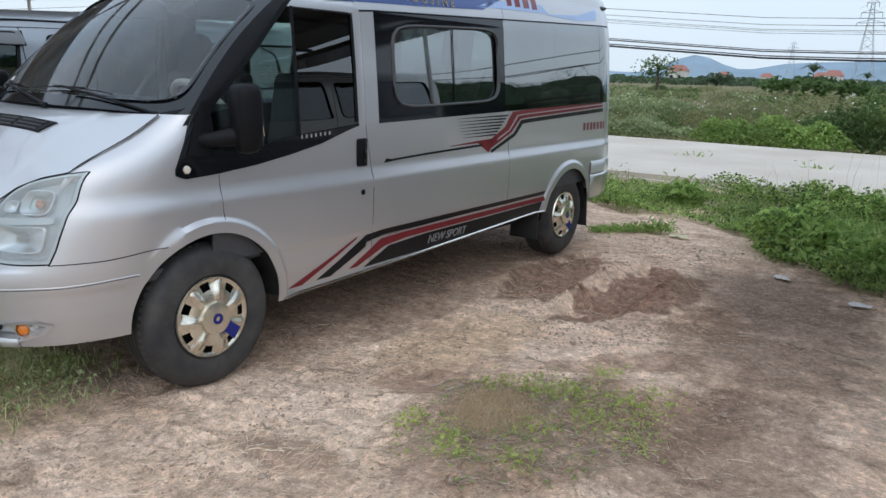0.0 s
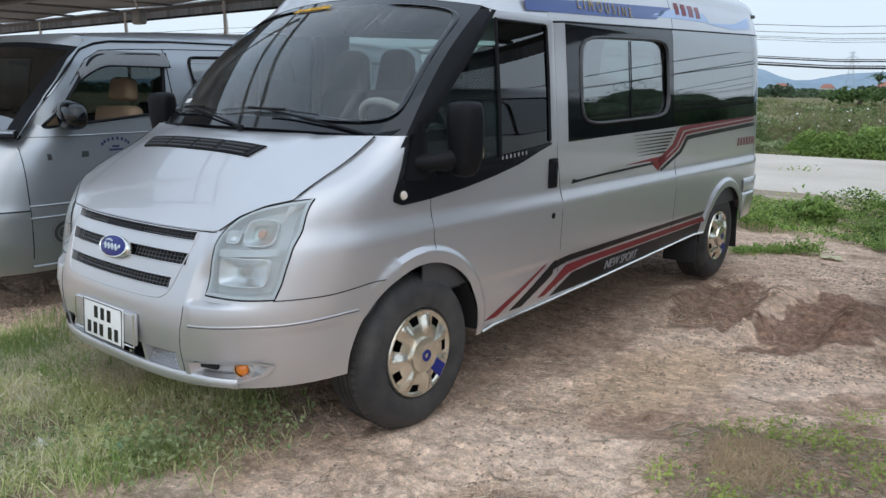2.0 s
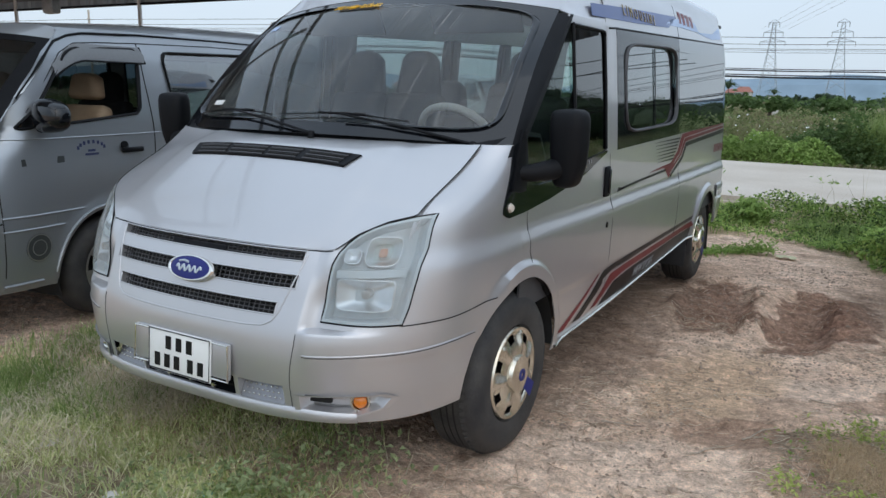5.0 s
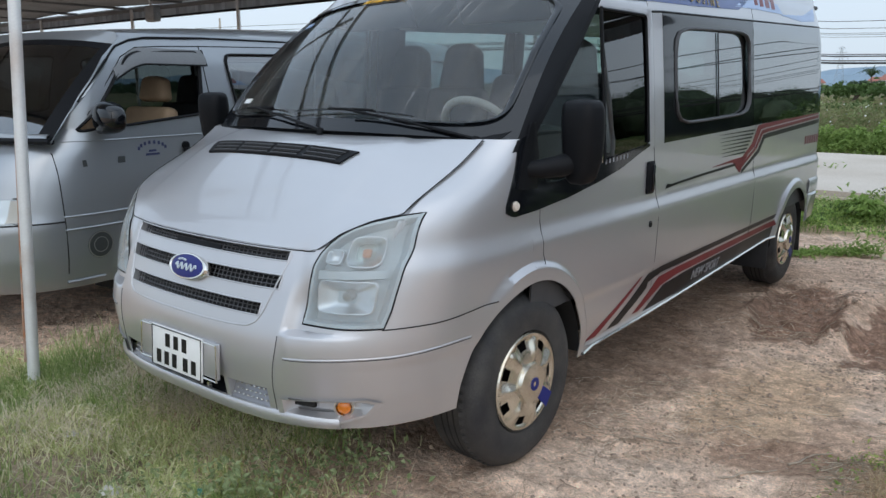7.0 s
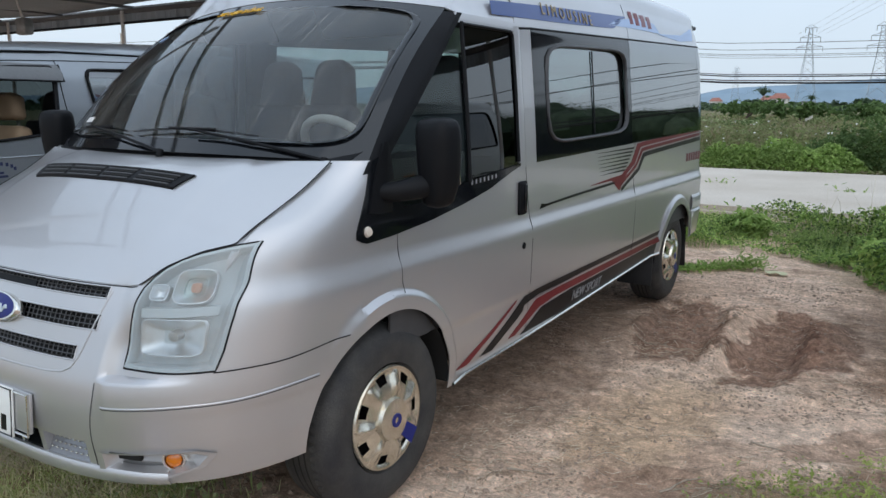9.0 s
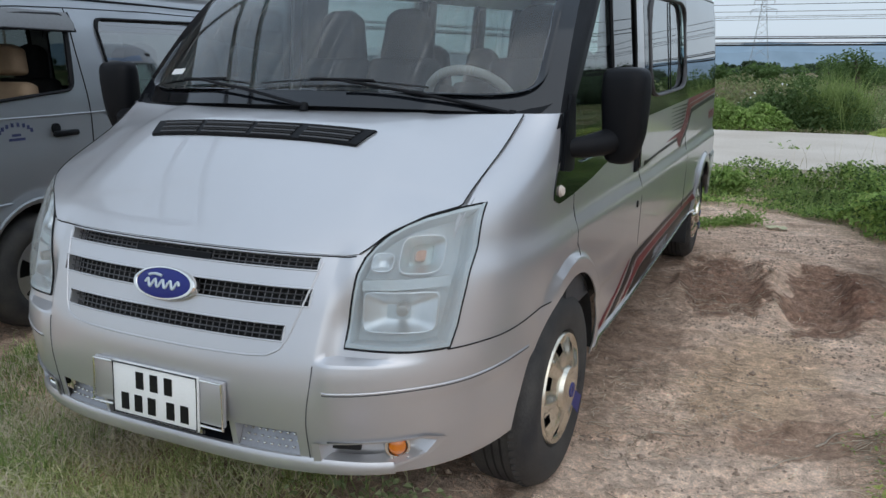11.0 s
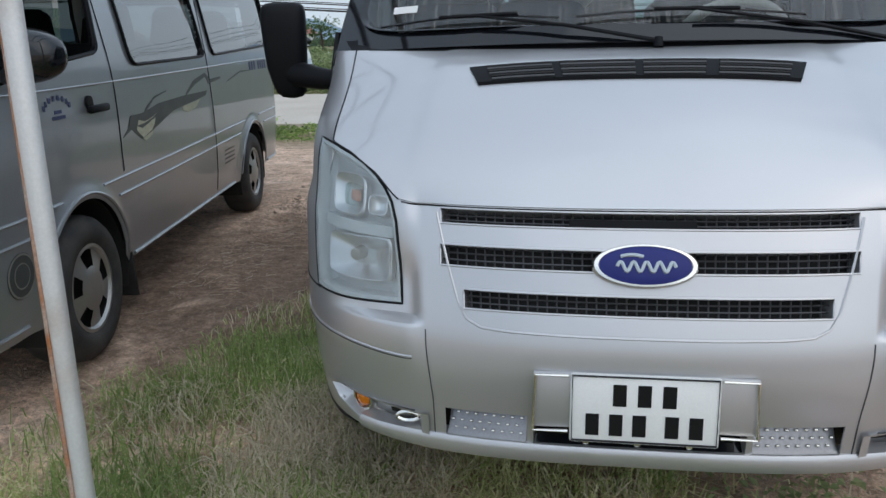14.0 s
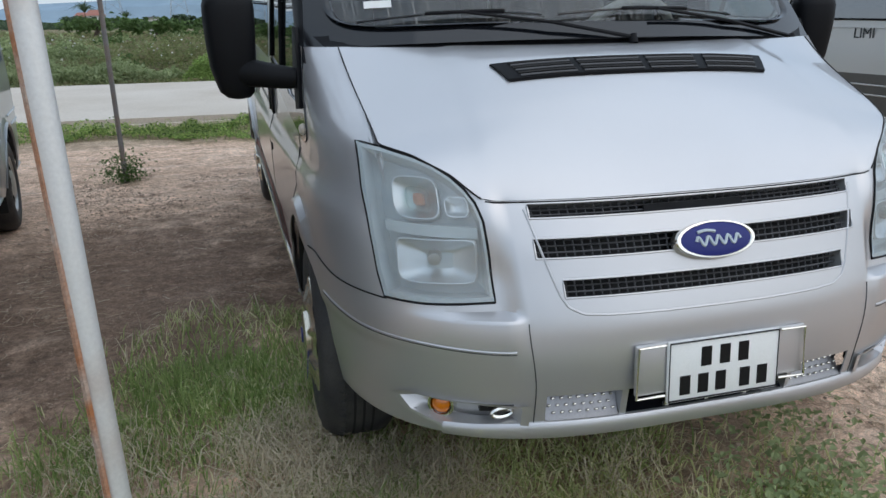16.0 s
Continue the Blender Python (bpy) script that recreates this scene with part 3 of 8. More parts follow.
# concrete road slabs, each with its own joint
ROAD_Y0, ROAD_Y1 = 8.9, 15.6
road = part("road", sheet([[(x, y, 0.0) for x in np.arange(-120, 121, 10)] for y in (ROAD_Y0 + 0.05, ROAD_Y1 - 0.05)], 0.12),
            CONCRETE, None, "pale worn concrete road along the lot", 0, "structure", "road")
road.location.z = 0.005
slab_bm = box(4.97, 3.33, 0.14, None, 0.012)
slab_me = bpy.data.meshes.new("slab")
slab_bm.to_mesh(slab_me)
slab_bm.free()
slab_me.materials.append(CONCRETE)
rnd = random.Random(4)
for i in range(-9, 10):
    for j in range(2):
        s = new("slab", slab_me)
        s.parent = road
        s.location = (i * 5 + 1.2 * j, ROAD_Y0 + 1.67 + 3.36 * j, -0.036 + rnd.uniform(-0.006, 0.006))
        s.rotation_euler = (rnd.uniform(-0.002, 0.002), rnd.uniform(-0.002, 0.002), 0)


def leaves(rnd, n, place, size, up=0.3, ratio=0.5):
    """(verts, faces) of n folded leaves; place(rnd) gives the centre and a scale for each."""
    v, f = [], []
    for _ in range(n):
        c, k = place(rnd)
        L, W = size * k * rnd.uniform(0.6, 1.3), size * k * ratio * rnd.uniform(0.6, 1.2)
        a = rnd.uniform(0, 2 * math.pi)
        d = Vector((math.cos(a), math.sin(a), rnd.uniform(-0.5, 0.9) + up)).normalized()
        s = d.cross(Vector((rnd.uniform(-1, 1), rnd.uniform(-1, 1), 1.5))).normalized()
        nn = s.cross(d) * W * 0.35
        c = Vector(c)
        i = len(v)
        v += [c - d * L * 0.5, c + s * W * 0.5 + nn, c + d * L * 0.5, c - s * W * 0.5 + nn]
        f += [(i, i + 1, i + 2), (i, i + 2, i + 3)]
    return v, f


def blades(rnd, n, place, length, width, lean=0.5):
    """(verts, faces) of n bent grass blades."""
    v, f = [], []
    for _ in range(n):
        (x, y, z), k = place(rnd)
        L, W = length * k * rnd.uniform(0.5, 1.3), width * rnd.uniform(0.6, 1.3)
        a, b = rnd.uniform(0, 2 * math.pi), rnd.uniform(0, 2 * math.pi)
        t = lean * rnd.uniform(0.1, 1.3)
        dx, dy = math.cos(a) * t, math.sin(a) * t
        sx, sy = math.cos(b) * W / 2, math.sin(b) * W / 2
        i = len(v)
        m = (x + dx * L * 0.35, y + dy * L * 0.35, z + L * 0.6)
        e = (x + dx * L, y + dy * L, z + L * max(0.12, 1 - 0.5 * t * t))
        v += [(x - sx, y - sy, z - 0.01), (x + sx, y + sy, z - 0.01), (m[0] + sx * 0.8, m[1] + sy * 0.8, m[2]), (m[0] - sx * 0.8, m[1] - sy * 0.8, m[2]), e]
        f += [(i, i + 1, i + 2, i + 3), (i + 3, i + 2, i + 4)]
    return v, f


def litter_straws(rnd, n, place, length, width):
    """(verts, faces) of n straws and twigs lying flat on the ground, each a little bent."""
    v, f = [], []
    for _ in range(n):
        (x, y, z), k = place(rnd)
        L, W, a = length * k * rnd.uniform(0.3, 1.5), width * rnd.uniform(0.5, 1.4), rnd.uniform(0, 2 * math.pi)
        c, s, b = math.cos(a), math.sin(a), rnd.uniform(-0.22, 0.22)
        lift = rnd.uniform(0.001, 0.006)
        i = len(v)
        for t in (-0.5, 0.0, 0.5):
            px, py = x + c * L * t - s * L * b * (1 - 4 * t * t), y + s * L * t + c * L * b * (1 - 4 * t * t)
            pz = ground_height(px, py) + lift
            w = W * (0.5 - 0.2 * abs(t))
            v += [(px - s * w, py + c * w, pz), (px, py, pz + W * 0.6), (px + s * w, py - c * w, pz)]
        for j in (0, 3):
            f += [(i + j, i + j + 1, i + j + 4, i + j + 3), (i + j + 1, i + j + 2, i + j + 5, i + j + 4)]
    return v, f


def hills(rnd, dist, az0, az1, peaks, base):
    """A long ridge of far hills on an arc."""
    v, f = [], []
    n = 160
    for i in range(n + 1):
        a = az0 + (az1 - az0) * i / n
        h = base + sum(p * math.exp(-((a - c) / w) ** 2) for c, w, p in peaks) + 5 * noise.noise((a * 0.35, dist, 0)) + 2.5 * noise.noise((a * 1.3, dist, 4))
        s, c = math.sin(radians(a)), math.cos(radians(a))
        v += [(s * dist, c * dist, -5), (s * (dist + 60), c * (dist + 60), max(2, h * 0.62)), (s * (dist + 160), c * (dist + 160), max(3, h))]
    for i in range(n):
        f += [(i * 3, i * 3 + 3, i * 3 + 4, i * 3 + 1), (i * 3 + 1, i * 3 + 4, i * 3 + 5, i * 3 + 2)]
    return v, f


rnd = random.Random(11)
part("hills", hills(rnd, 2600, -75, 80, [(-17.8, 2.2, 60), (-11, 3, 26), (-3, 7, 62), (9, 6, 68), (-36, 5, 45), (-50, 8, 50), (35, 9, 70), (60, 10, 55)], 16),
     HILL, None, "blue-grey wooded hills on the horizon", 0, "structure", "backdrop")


# ---- the silver van ----
def side_width(z):
    return SIDE(z)


SIDE = curve1([0.2, 0.3, 0.4, 0.5, 0.60, 0.625, 0.7, 0.86, 0.92, 0.935, 0.985, 1.005, 1.12, 1.265, 1.5, 1.88, 2.0, 2.1, 2.2], [0.9, 0.925, 0.95, 0.964, 0.968, 0.976, 0.979, 0.984, 0.985, 0.984, 0.966, 0.963, 0.962, 0.960, 0.944, 0.91, 0.886, 0.857, 0.815], 0.012)
FRONT = curve1([0.22, 0.30, 0.36, 0.45, 0.60, 0.68, 0.74, 0.80, 0.87, 0.97, 1.04, 1.105, 1.2, 1.31, 1.4], [0.84, 0.898, 0.925, 0.938, 0.962, 0.957, 0.937, 0.914, 0.889, 0.842, 0.80, 0.748, 0.53, 0.285, 0.1], 0.05)
AXLE_R, TYRE_R = 3.75, 0.362


def rear_taper(y):
    return 1.0 - 0.075 * step(y, 4.3, 4.7) ** 2


def front_taper(y):
    return 0.98 + 0.02 * step(y, 0.0, 1.2)


def flare(y, z):
    """The rounded lip round each wheel arch."""
    out = 0.0
    for yc, r in ((0.0, 0.425), (AXLE_R, 0.41)):
        d = math.hypot(y - yc, z - 0.36) - r
        out = max(out, 0.022 * step(-d, -0.078, -0.05))
    return out


def power(z):
    return 3.3 + 0.2 * step(z, 0.9, 1.1) - 0.7 * step(z, 1.13, 1.28)


def side_x(y, z):
    """Half width of the body at a place along it and a height."""
    a = side_width(z)
    if y >= 0:
        return a * front_taper(y) * rear_taper(y) + flare(y, z)
    n, b = power(z), FRONT(z)
    q = min(1.0, -y / b)
    return a * 0.98 * (1 - q ** n) ** (1 / n) + flare(y, z) * step(y, -0.36, -0.12)


def nose_y(x, z):
    """The front surface: a flat centre panel, stepping back to the lamps above the bumper."""
    x = abs(x)
    a, b, n = side_width(z) * 0.98, FRONT(z), power(z)
    q = min(1.0, x / a)
    corner = -b * (1 - q ** n) ** (1 / n)
    centre = -b * (1 - q ** 4) ** 0.25 + 0.12 * x * x
    if z < 0.69:
        g, w0 = step(z, 0.5, 0.69), step(x, 0.5, 0.56)
        return corner * (1 - g) + (centre * (1 - w0) + corner * w0) * g
    v = vee(z)
    up = step(z, 0.704, 0.722)
    corner += 0.044 * step(-x, -0.80, -0.52) * up * (1 - 0.9 * step(z, 0.78, 0.97))
    w = step(x, v - 0.004, v + 0.05)
    return (centre * (1 - w) + corner * w) * up + (1 - up) * (centre * (1 - step(x, 0.5, 0.56)) + step(x, 0.5, 0.56) * -b * (1 - q ** n) ** (1 / n))


def body_pt(y, z, off=0.0, s=1):
    """A point on the side of the body, off metres proud of it."""
    e = 0.004
    dy = (side_x(y + e, z) - side_x(y - e, z)) / (2 * e)
    dz = (side_x(y, z + e) - side_x(y, z - e)) / (2 * e)
    nv = Vector((1, -dy, -dz)).normalized()
    p = Vector((side_x(y, z), y, z)) + nv * off
    return Vector((s * p.x, p.y, p.z))


def nose_pt(x, z, off=0.0):
    """A point on the front of the body, off metres proud of it."""
    e = 0.004
    dx = (nose_y(x + e, z) - nose_y(x - e, z)) / (2 * e)
    dz = (nose_y(x, z + e) - nose_y(x, z - e)) / (2 * e)
    nv = Vector((dx, -1, dz)).normalized()
    return Vector((x, nose_y(x, z), z)) + nv * off


def arch_floor(y, low):
    """Lower edge of the side: the sill, or the wheel arch's opening."""
    z = low
    for yc, r in ((0.0, 0.425), (AXLE_R, 0.41)):
        if abs(y - yc) < r:
            z = max(z, 0.36 + math.sqrt(r * r - (y - yc) ** 2))
    return z


def hood_edge(x):
    """Height of the front edge of the bonnet, then of the lamp's upper edge."""
    x = abs(x)
    return HOOD_EDGE(x)


HOOD_EDGE = curve1([0, 0.4, 0.55, 0.585, 0.605, 0.65, 0.73, 0.8], [0.984, 0.984, 0.985, 0.991, 1.006, 1.046, 1.088, 1.108], 0.012)
SPLIT = 0.735


def low_edge(x):
    return 0.378


def vee(z):
    """Half width of the centre panel, where the nose folds back to the lamps."""
    return float(np.interp(z, [0.70, 0.98, 1.1], [0.508, 0.528, 0.534]))


def warp(k, z):
    """Columns of the nose lean outwards with the fold."""
    v = vee(max(z, 0.70))
    return k * v / 0.508 if k <= 0.508 else v + (k - 0.508) * (0.8 - v) / (0.8 - 0.508)


# outlines on the front, as (x, z)
LAMP = [(0.574, 0.744), (0.66, 0.743), (0.74, 0.742), (0.824, 0.743), (0.834, 0.80), (0.843, 0.90), (0.849, 1.0), (0.849, 1.113), (0.80, 1.104), (0.73, 1.084), (0.69, 1.066), (0.652, 1.041), (0.625, 1.013), (0.605, 0.983), (0.591, 0.94), (0.581, 0.85)]
LAMP_HOLE = [(0.705 + (x - 0.705) * 0.95, 0.91 + (z - 0.91) * 0.96) for x, z in LAMP]
SLOTS = [(0.943, 0.977, 0.460), (0.85, 0.897, 0.462), (0.757, 0.80, 0.408)]
STEPS = (0.425, 0.505, 0.24, 0.46)
FOG = [(0.515, 0.475), (0.515, 0.41), (0.60, 0.402), (0.70, 0.41), (0.775, 0.437), (0.80, 0.47), (0.765, 0.486), (0.66, 0.482)]
BREAKS = [0.378, 0.425, 0.505, 0.69, 0.70, 0.704, 0.710, 0.716, 0.722, 0.735, 0.757, 0.80, 0.85, 0.897, 0.943, 0.977, 0.984]
ROWS_T = sorted({round((a + (b - a) * k / max(1, round((b - a) / 0.011)) - 0.378) / (0.984 - 0.378), 6) for a, b in zip(BREAKS, BREAKS[1:]) for k in range(max(1, round((b - a) / 0.011)) + 1)})
COLS = sorted(set([round(x, 4) for x in np.linspace(0, 0.8, 81)] + [0.460, 0.462, 0.408, 0.24, 0.46, 0.504, 0.508, 0.515, 0.525]))


def bumper_top(x, y):
    """The line where the bumper ends and lamp, wing or nose begin."""
    return SPLIT + 0.02 * step(y, -0.55, -0.25)


def front_grid(s):
    """Columns round one front corner: across the nose, then back along the wing to the axle."""
    cols = [("x", x) for x in COLS] + [("q", q) for q in np.linspace(0.02, 1, 70)]
    grid = []
    for t in ROWS_T:
        row = []
        for kind, k in cols:
            if kind == "x":
                z0 = low_edge(k)
                z = zl = z0 + (0.984 - z0) * t
                x = warp(k, z)
                if zl > SPLIT + 1e-4:
                    for _ in range(4):
                        z = SPLIT + (hood_edge(x) - SPLIT) * (zl - SPLIT) / (0.984 - SPLIT)
                        x = warp(k, z)
                row.append((s * x, nose_y(x, z), z))
            else:
                z0, z1 = low_edge(0.8), 1.108 + (1.341 - 1.108) * min(1, k / 0.03)
                for _ in range(6):
                    y = nose_y(0.8, z0) * (1 - k)
                    z0 = max(arch_floor(y, low_edge(0.9)), low_edge(0.8))
                zl = 0.378 + (0.984 - 0.378) * t
                zb = max(z0 + 0.003, bumper_top(0.9, y))
                if zl <= SPLIT + 1e-4:
                    z = z0 + (zb - z0) * (zl - 0.378) / (SPLIT - 0.378)
                else:
                    z = zb + (z1 - zb) * (zl - SPLIT) / (0.984 - SPLIT)
                zz = min(z, 1.336)
                y = nose_y(0.8, zz) * (1 - k)
                row.append((s * side_x(y, z), y, z))
        grid.append(row)
    return grid


van = thing("minibus", "silver high-roof minibus on dirt, dusty windscreen, red-black side stripes", "van")


def cut(grid, holes):
    """Says which cells of a front grid stay, leaving out those inside the openings."""
    def keep(i, j):
        c = [grid[i][j], grid[i][j + 1], grid[i + 1][j + 1], grid[i + 1][j]]
        x, y, z = sum(abs(p[0]) for p in c) / 4, sum(p[1] for p in c) / 4, sum(p[2] for p in c) / 4
        if j < len(COLS) - 1:
            k = (COLS[j] + COLS[j + 1]) / 2
            if any(a < z < b and k < w for a, b, w in SLOTS) or (STEPS[0] < z < STEPS[1] and k < STEPS[3]):
                return False
        return y > -0.42 or not any(inside(x, z, h) for h in holes)
    return keep


def split(keep, low):
    row = min(range(len(ROWS_T)), key=lambda i: abs(0.378 + 0.606 * ROWS_T[i] - SPLIT))
    fold = next(j for j, k in enumerate(COLS) if k > 0.56)
    return lambda i, j: keep(i, j) and (i < row or j < fold) == low


for s in (1, -1):
    g = front_grid(s)
    kp = cut(g, [LAMP_HOLE, FOG])
    part("bumper", sheet(g, 0.004, split(kp, True), s < 0), SILVER, van, "", 35)
    part("front_wing", sheet(g, 0.004, split(kp, False), s < 0), SILVER, van, "", 35)

# bonnet
HOOD_Y = [-0.215, -0.32, -0.44, -0.5, -0.6, -0.7, -0.758, -0.80, -0.84]
HOOD_Z = [1.332, 1.325, 1.30, 1.258, 1.186, 1.104, 1.05, 1.008, 0.965]
HOODC = curve1(HOOD_Y[::-1], HOOD_Z[::-1], 0.06)


def hood_pt(u, v, off=0.0):
    """u across from -1 to 1, v from the front edge (0) to the windscreen (1)."""
    def at(u, v):
        s, u = (1 if u >= 0 else -1), abs(u)
        # the side edge: along the lamp, then along the wing
        if v < 0.4:
            t = v / 0.4
            xe = 0.585 + (0.8 - 0.585) * t
            ze = hood_edge(xe)
            ye = nose_y(xe, ze)
        else:
            t = (v - 0.4) / 0.6
            ze = 1.108 + (1.338 - 1.108) * t
            ye = nose_y(0.8, ze)
            xe = side_x(ye, ze) + 0.03 * t
        yc = nose_y(0, 0.984) + (-0.262 - nose_y(0, 0.984)) * v
        x, yc0 = xe * u, nose_y(0, 0.984)
        w = u ** 2.2
        y = yc + (ye - yc) * w
        z0 = HOODC(yc) + (hood_edge(0) - HOODC(nose_y(0, 0.984))) * max(0.0, 1 - v / 0.25)
        z = z0 + (ze - z0) * u ** 2.6
        # a raised middle between two long creases
        z += 0.005 * step(-x, -(0.60 - 0.05 * v), -(0.55 - 0.05 * v)) * step(v, 0.04, 0.3)
        # along the front edge it lies on the nose
        k = max(0.0, 1 - v / 0.07)
        if k > 0:
            ze0 = hood_edge(x)
            z, y = z + (ze0 - hood_edge(xe) * u ** 2.6 - hood_edge(0) * (1 - u ** 2.6)) * k, y + (nose_y(x, ze0) - (yc0 + (nose_y(xe, hood_edge(xe)) - yc0) * w)) * k
        return Vector((s * x, y, z))
    p = at(u, v)
    if off:
        e = 0.01
        n = (at(min(1, u + e), v) - at(max(-1, u - e), v)).cross(at(u, min(1, v + e)) - at(u, max(0, v - e))).normalized()
        p = p + n * off
    return p


HV = [0, 0.012, 0.03, 0.055, 0.085] + list(np.linspace(0.12, 1, 40))
HU = list(np.linspace(-1, 1, 101))
part("bonnet", sheet([[hood_pt(u, v, 0.004) for u in HU] for v in HV], 0.006), SILVER, van, "", 50)
for s in (1, -1):
    seam = [hood_pt(s * 0.999, v, 0.004) + Vector((s * 0.003, 0, 0)) for v in np.linspace(0.0, 1, 40)]
    part("bonnet_seam", tube(seam, 0.002, 6), DARK, van)

part("bonnet_seam", tube([hood_pt(u, 0.0, 0.001) + Vector((0, -0.002, -0.004)) for u in np.linspace(-0.99, 0.99, 60)], 0.002, 6), DARK, van)

# lower side, door to tail
BELT = curve1([0, 1.07, 1.23, 4.55, 4.7], [1.26, 1.26, 1.263, 1.334, 1.337])
TOP = curve1([0.5, 1.1, 1.21, 4.55, 4.7], [1.86, 1.872, 1.88, 1.992, 1.995])


def glass_low(y):
    return float(np.interp(y, [0.0, 0.12, 0.35, 0.42, 1.05], [1.28, 1.16, 1.165, 1.20, 1.26]))


def sill(y):
    return 0.338 + 0.108 * min(1.0, max(0.0, (y - 0.42) / 2.8)) + 0.03 * step(y, 4.1, 4.3)


ys = sorted(set(list(np.arange(0, 4.7, 0.05)) + list(np.arange(0.42, 0.56, 0.01)) + list(np.arange(0, 0.42, 0.02)) + [AXLE_R + k * 0.015 for k in range(-36, 37)] + [0.402, 0.41, 0.418, 0.424, 0.43, 0.38, 0.36] + [AXLE_R + d for d in (-0.425, -0.412, -0.409, -0.405, -0.395, -0.38, 0.38, 0.395, 0.405, 0.409, 0.412, 0.425)] + [4.62, 4.66, 4.69, 4.7, 1.07, 1.23]))
for s in (1, -1):
    rows = []
    for i in range(73):
        row = []
        for y in ys:
            z0 = arch_floor(y, sill(y))
            z = z0 + ((min(BELT(y), glass_low(y) - 0.004) if y < 1.05 else BELT(y)) - z0) * i / 72
            row.append((s * side_x(y, z), y, z))
        rows.append(row)
    part("side_panel", sheet(rows, 0.005, None, s > 0), SILVER, van, "", 40)

# side windows and the upper side
WY0, WY1 = 1.225, 4.56
up_y = [1.07, 1.12, 1.17, WY0] + list(np.linspace(1.3, 4.5, 30)) + [WY1, 4.6, 4.64, 4.67, 4.69, 4.7]


def upper(y, t):
    """t 0..1 belt to window top, 1..2 window top to roof edge, 2..3 over to the roof's middle."""
    zb, zt = BELT(y), TOP(y)
    ze = 2.17
    tail = 1 - 0.03 * step(y, 4.4, 4.7)
    if t <= 1:
        z = zb + (zt - zb) * t
        return Vector((side_x(y, z), y, z))
    if t <= 2:
        z = zt + (ze - zt) * (t - 1)
        return Vector((side_x(y, z), y, z))
    a = (t - 2) * math.pi / 2
    x0 = side_x(y, ze)
    lift = 0.21 * step(y, 0.55, 1.5) * tail
    return Vector((x0 * math.cos(a) ** 0.8 if t < 3 else 0, y, ze + lift * math.sin(a) ** 0.75 * tail))


TS = list(np.linspace(0, 1, 9)) + list(np.linspace(1.1, 2, 8)) + list(np.linspace(2.08, 3, 12))
for s in (1, -1):
    grid = [[(s * p.x, p.y, p.z) for p in (upper(y, t) for y in up_y)] for t in TS]
    kp = lambda i, j: not (i < 8 and WY0 - 1e-6 <= up_y[j] and up_y[j + 1] <= WY1 + 1e-6)
    part("upper_body", sheet(grid, 0.005, kp, s > 0), SILVER, van, "", 40)
    # dark glazing band with a sliding pane in front
    panes = [(WY0, 2.66, False), (2.66, 4.32, True), (4.32, WY1, True)] if s > 0 else [(WY0, 2.6, True), (2.6, 3.6, True), (3.6, WY1, True)]
    for y0, y1, plain in panes:
        band, nt, ny = [], (25 if plain else 61), (30 if plain else 121)
        for t in np.linspace(-0.012, 1.012, nt):
            row = []
            for y in np.linspace(y0 + 0.002, y1 - 0.002, ny):
                zb, zt = BELT(y), TOP(y)
                row.append(body_pt(y, zb + (zt - zb) * t, 0.003, s))
            band.append(row)
        if plain:
            part("side_window", sheet(band, 0.004, None, s > 0), GLASS_SIDE if s > 0 else GLASS_FAR, van, "dark tinted side window")
        else:
            def rounded(i, j):
                u, w = -0.012 + 1.024 * (i + 0.5) / 60, (j + 0.5) / 120
                return abs((w - 0.522) / 0.415) ** 7 + abs((u - 0.512) / 0.392) ** 7 > 1
            part("side_window_frame", sheet(band, 0.005, rounded, s > 0), BLACK_GLOSS, van, "gloss black window surround")

            def pane_edge(rw, n=48):
                """A rounded outline within the surround."""
                out = []
                for k in range(n):
                    a = 2 * math.pi * k / n
                    ca, sa = math.cos(a), math.sin(a)
                    r = (abs(ca) ** 7 + abs(sa) ** 7) ** (-1 / 7)
                    w, u = 0.522 + 0.415 * rw * r * ca, 0.512 + 0.392 * rw * r * sa
                    y = y0 + (y1 - y0) * w
                    out.append((y, BELT(y) + (TOP(y) - BELT(y)) * u))
                return out
            ring = pane_edge(1.0)
            part("window_rim", tube([body_pt(y, z, 0.004, s) for y, z in ring + ring[:2]], 0.014, 8, None, 0.6), GREY_PLASTIC, van, "dark grey rim of the sliding window")
            for wa, wb, m in ((0.1, 0.56, GLASS_MID), (0.55, 0.945, GLASS_MID)):
                gp = []
                for u in np.linspace(0.11, 0.91, 12):
                    gp.append([body_pt(y0 + (y1 - y0) * w, BELT(y0 + (y1 - y0) * w) + (TOP(2) - BELT(2)) * u, -0.006 if wa < 0.3 else -0.014, s) for w in np.linspace(wa, wb, 14)])
                part("sliding_pane", sheet(gp, 0.004, None, s > 0), m, van, "sliding window pane")
            part("pane_stile", tube([body_pt(y0 + (y1 - y0) * 0.55, BELT(2) + (TOP(2) - BELT(2)) * u, 0.0, s) for u in (0.13, 0.5, 0.88)], 0.004, 6), BLACK_PLASTIC, van)

# dark lining of the doors and sides
for s in (1, -1):
    part("inner_trim", sheet([[body_pt(y, z0 + (BELT(max(y, 0.0)) - 0.13 * step(-y, -1.05, -0.9) - z0) * t, -0.035, s) for y in np.linspace(0.02, 4.6, 40)] for t in np.linspace(0, 1, 6) for z0 in (0.62,)], 0.01), GREY_PLASTIC, van, "dark grey inner lining")
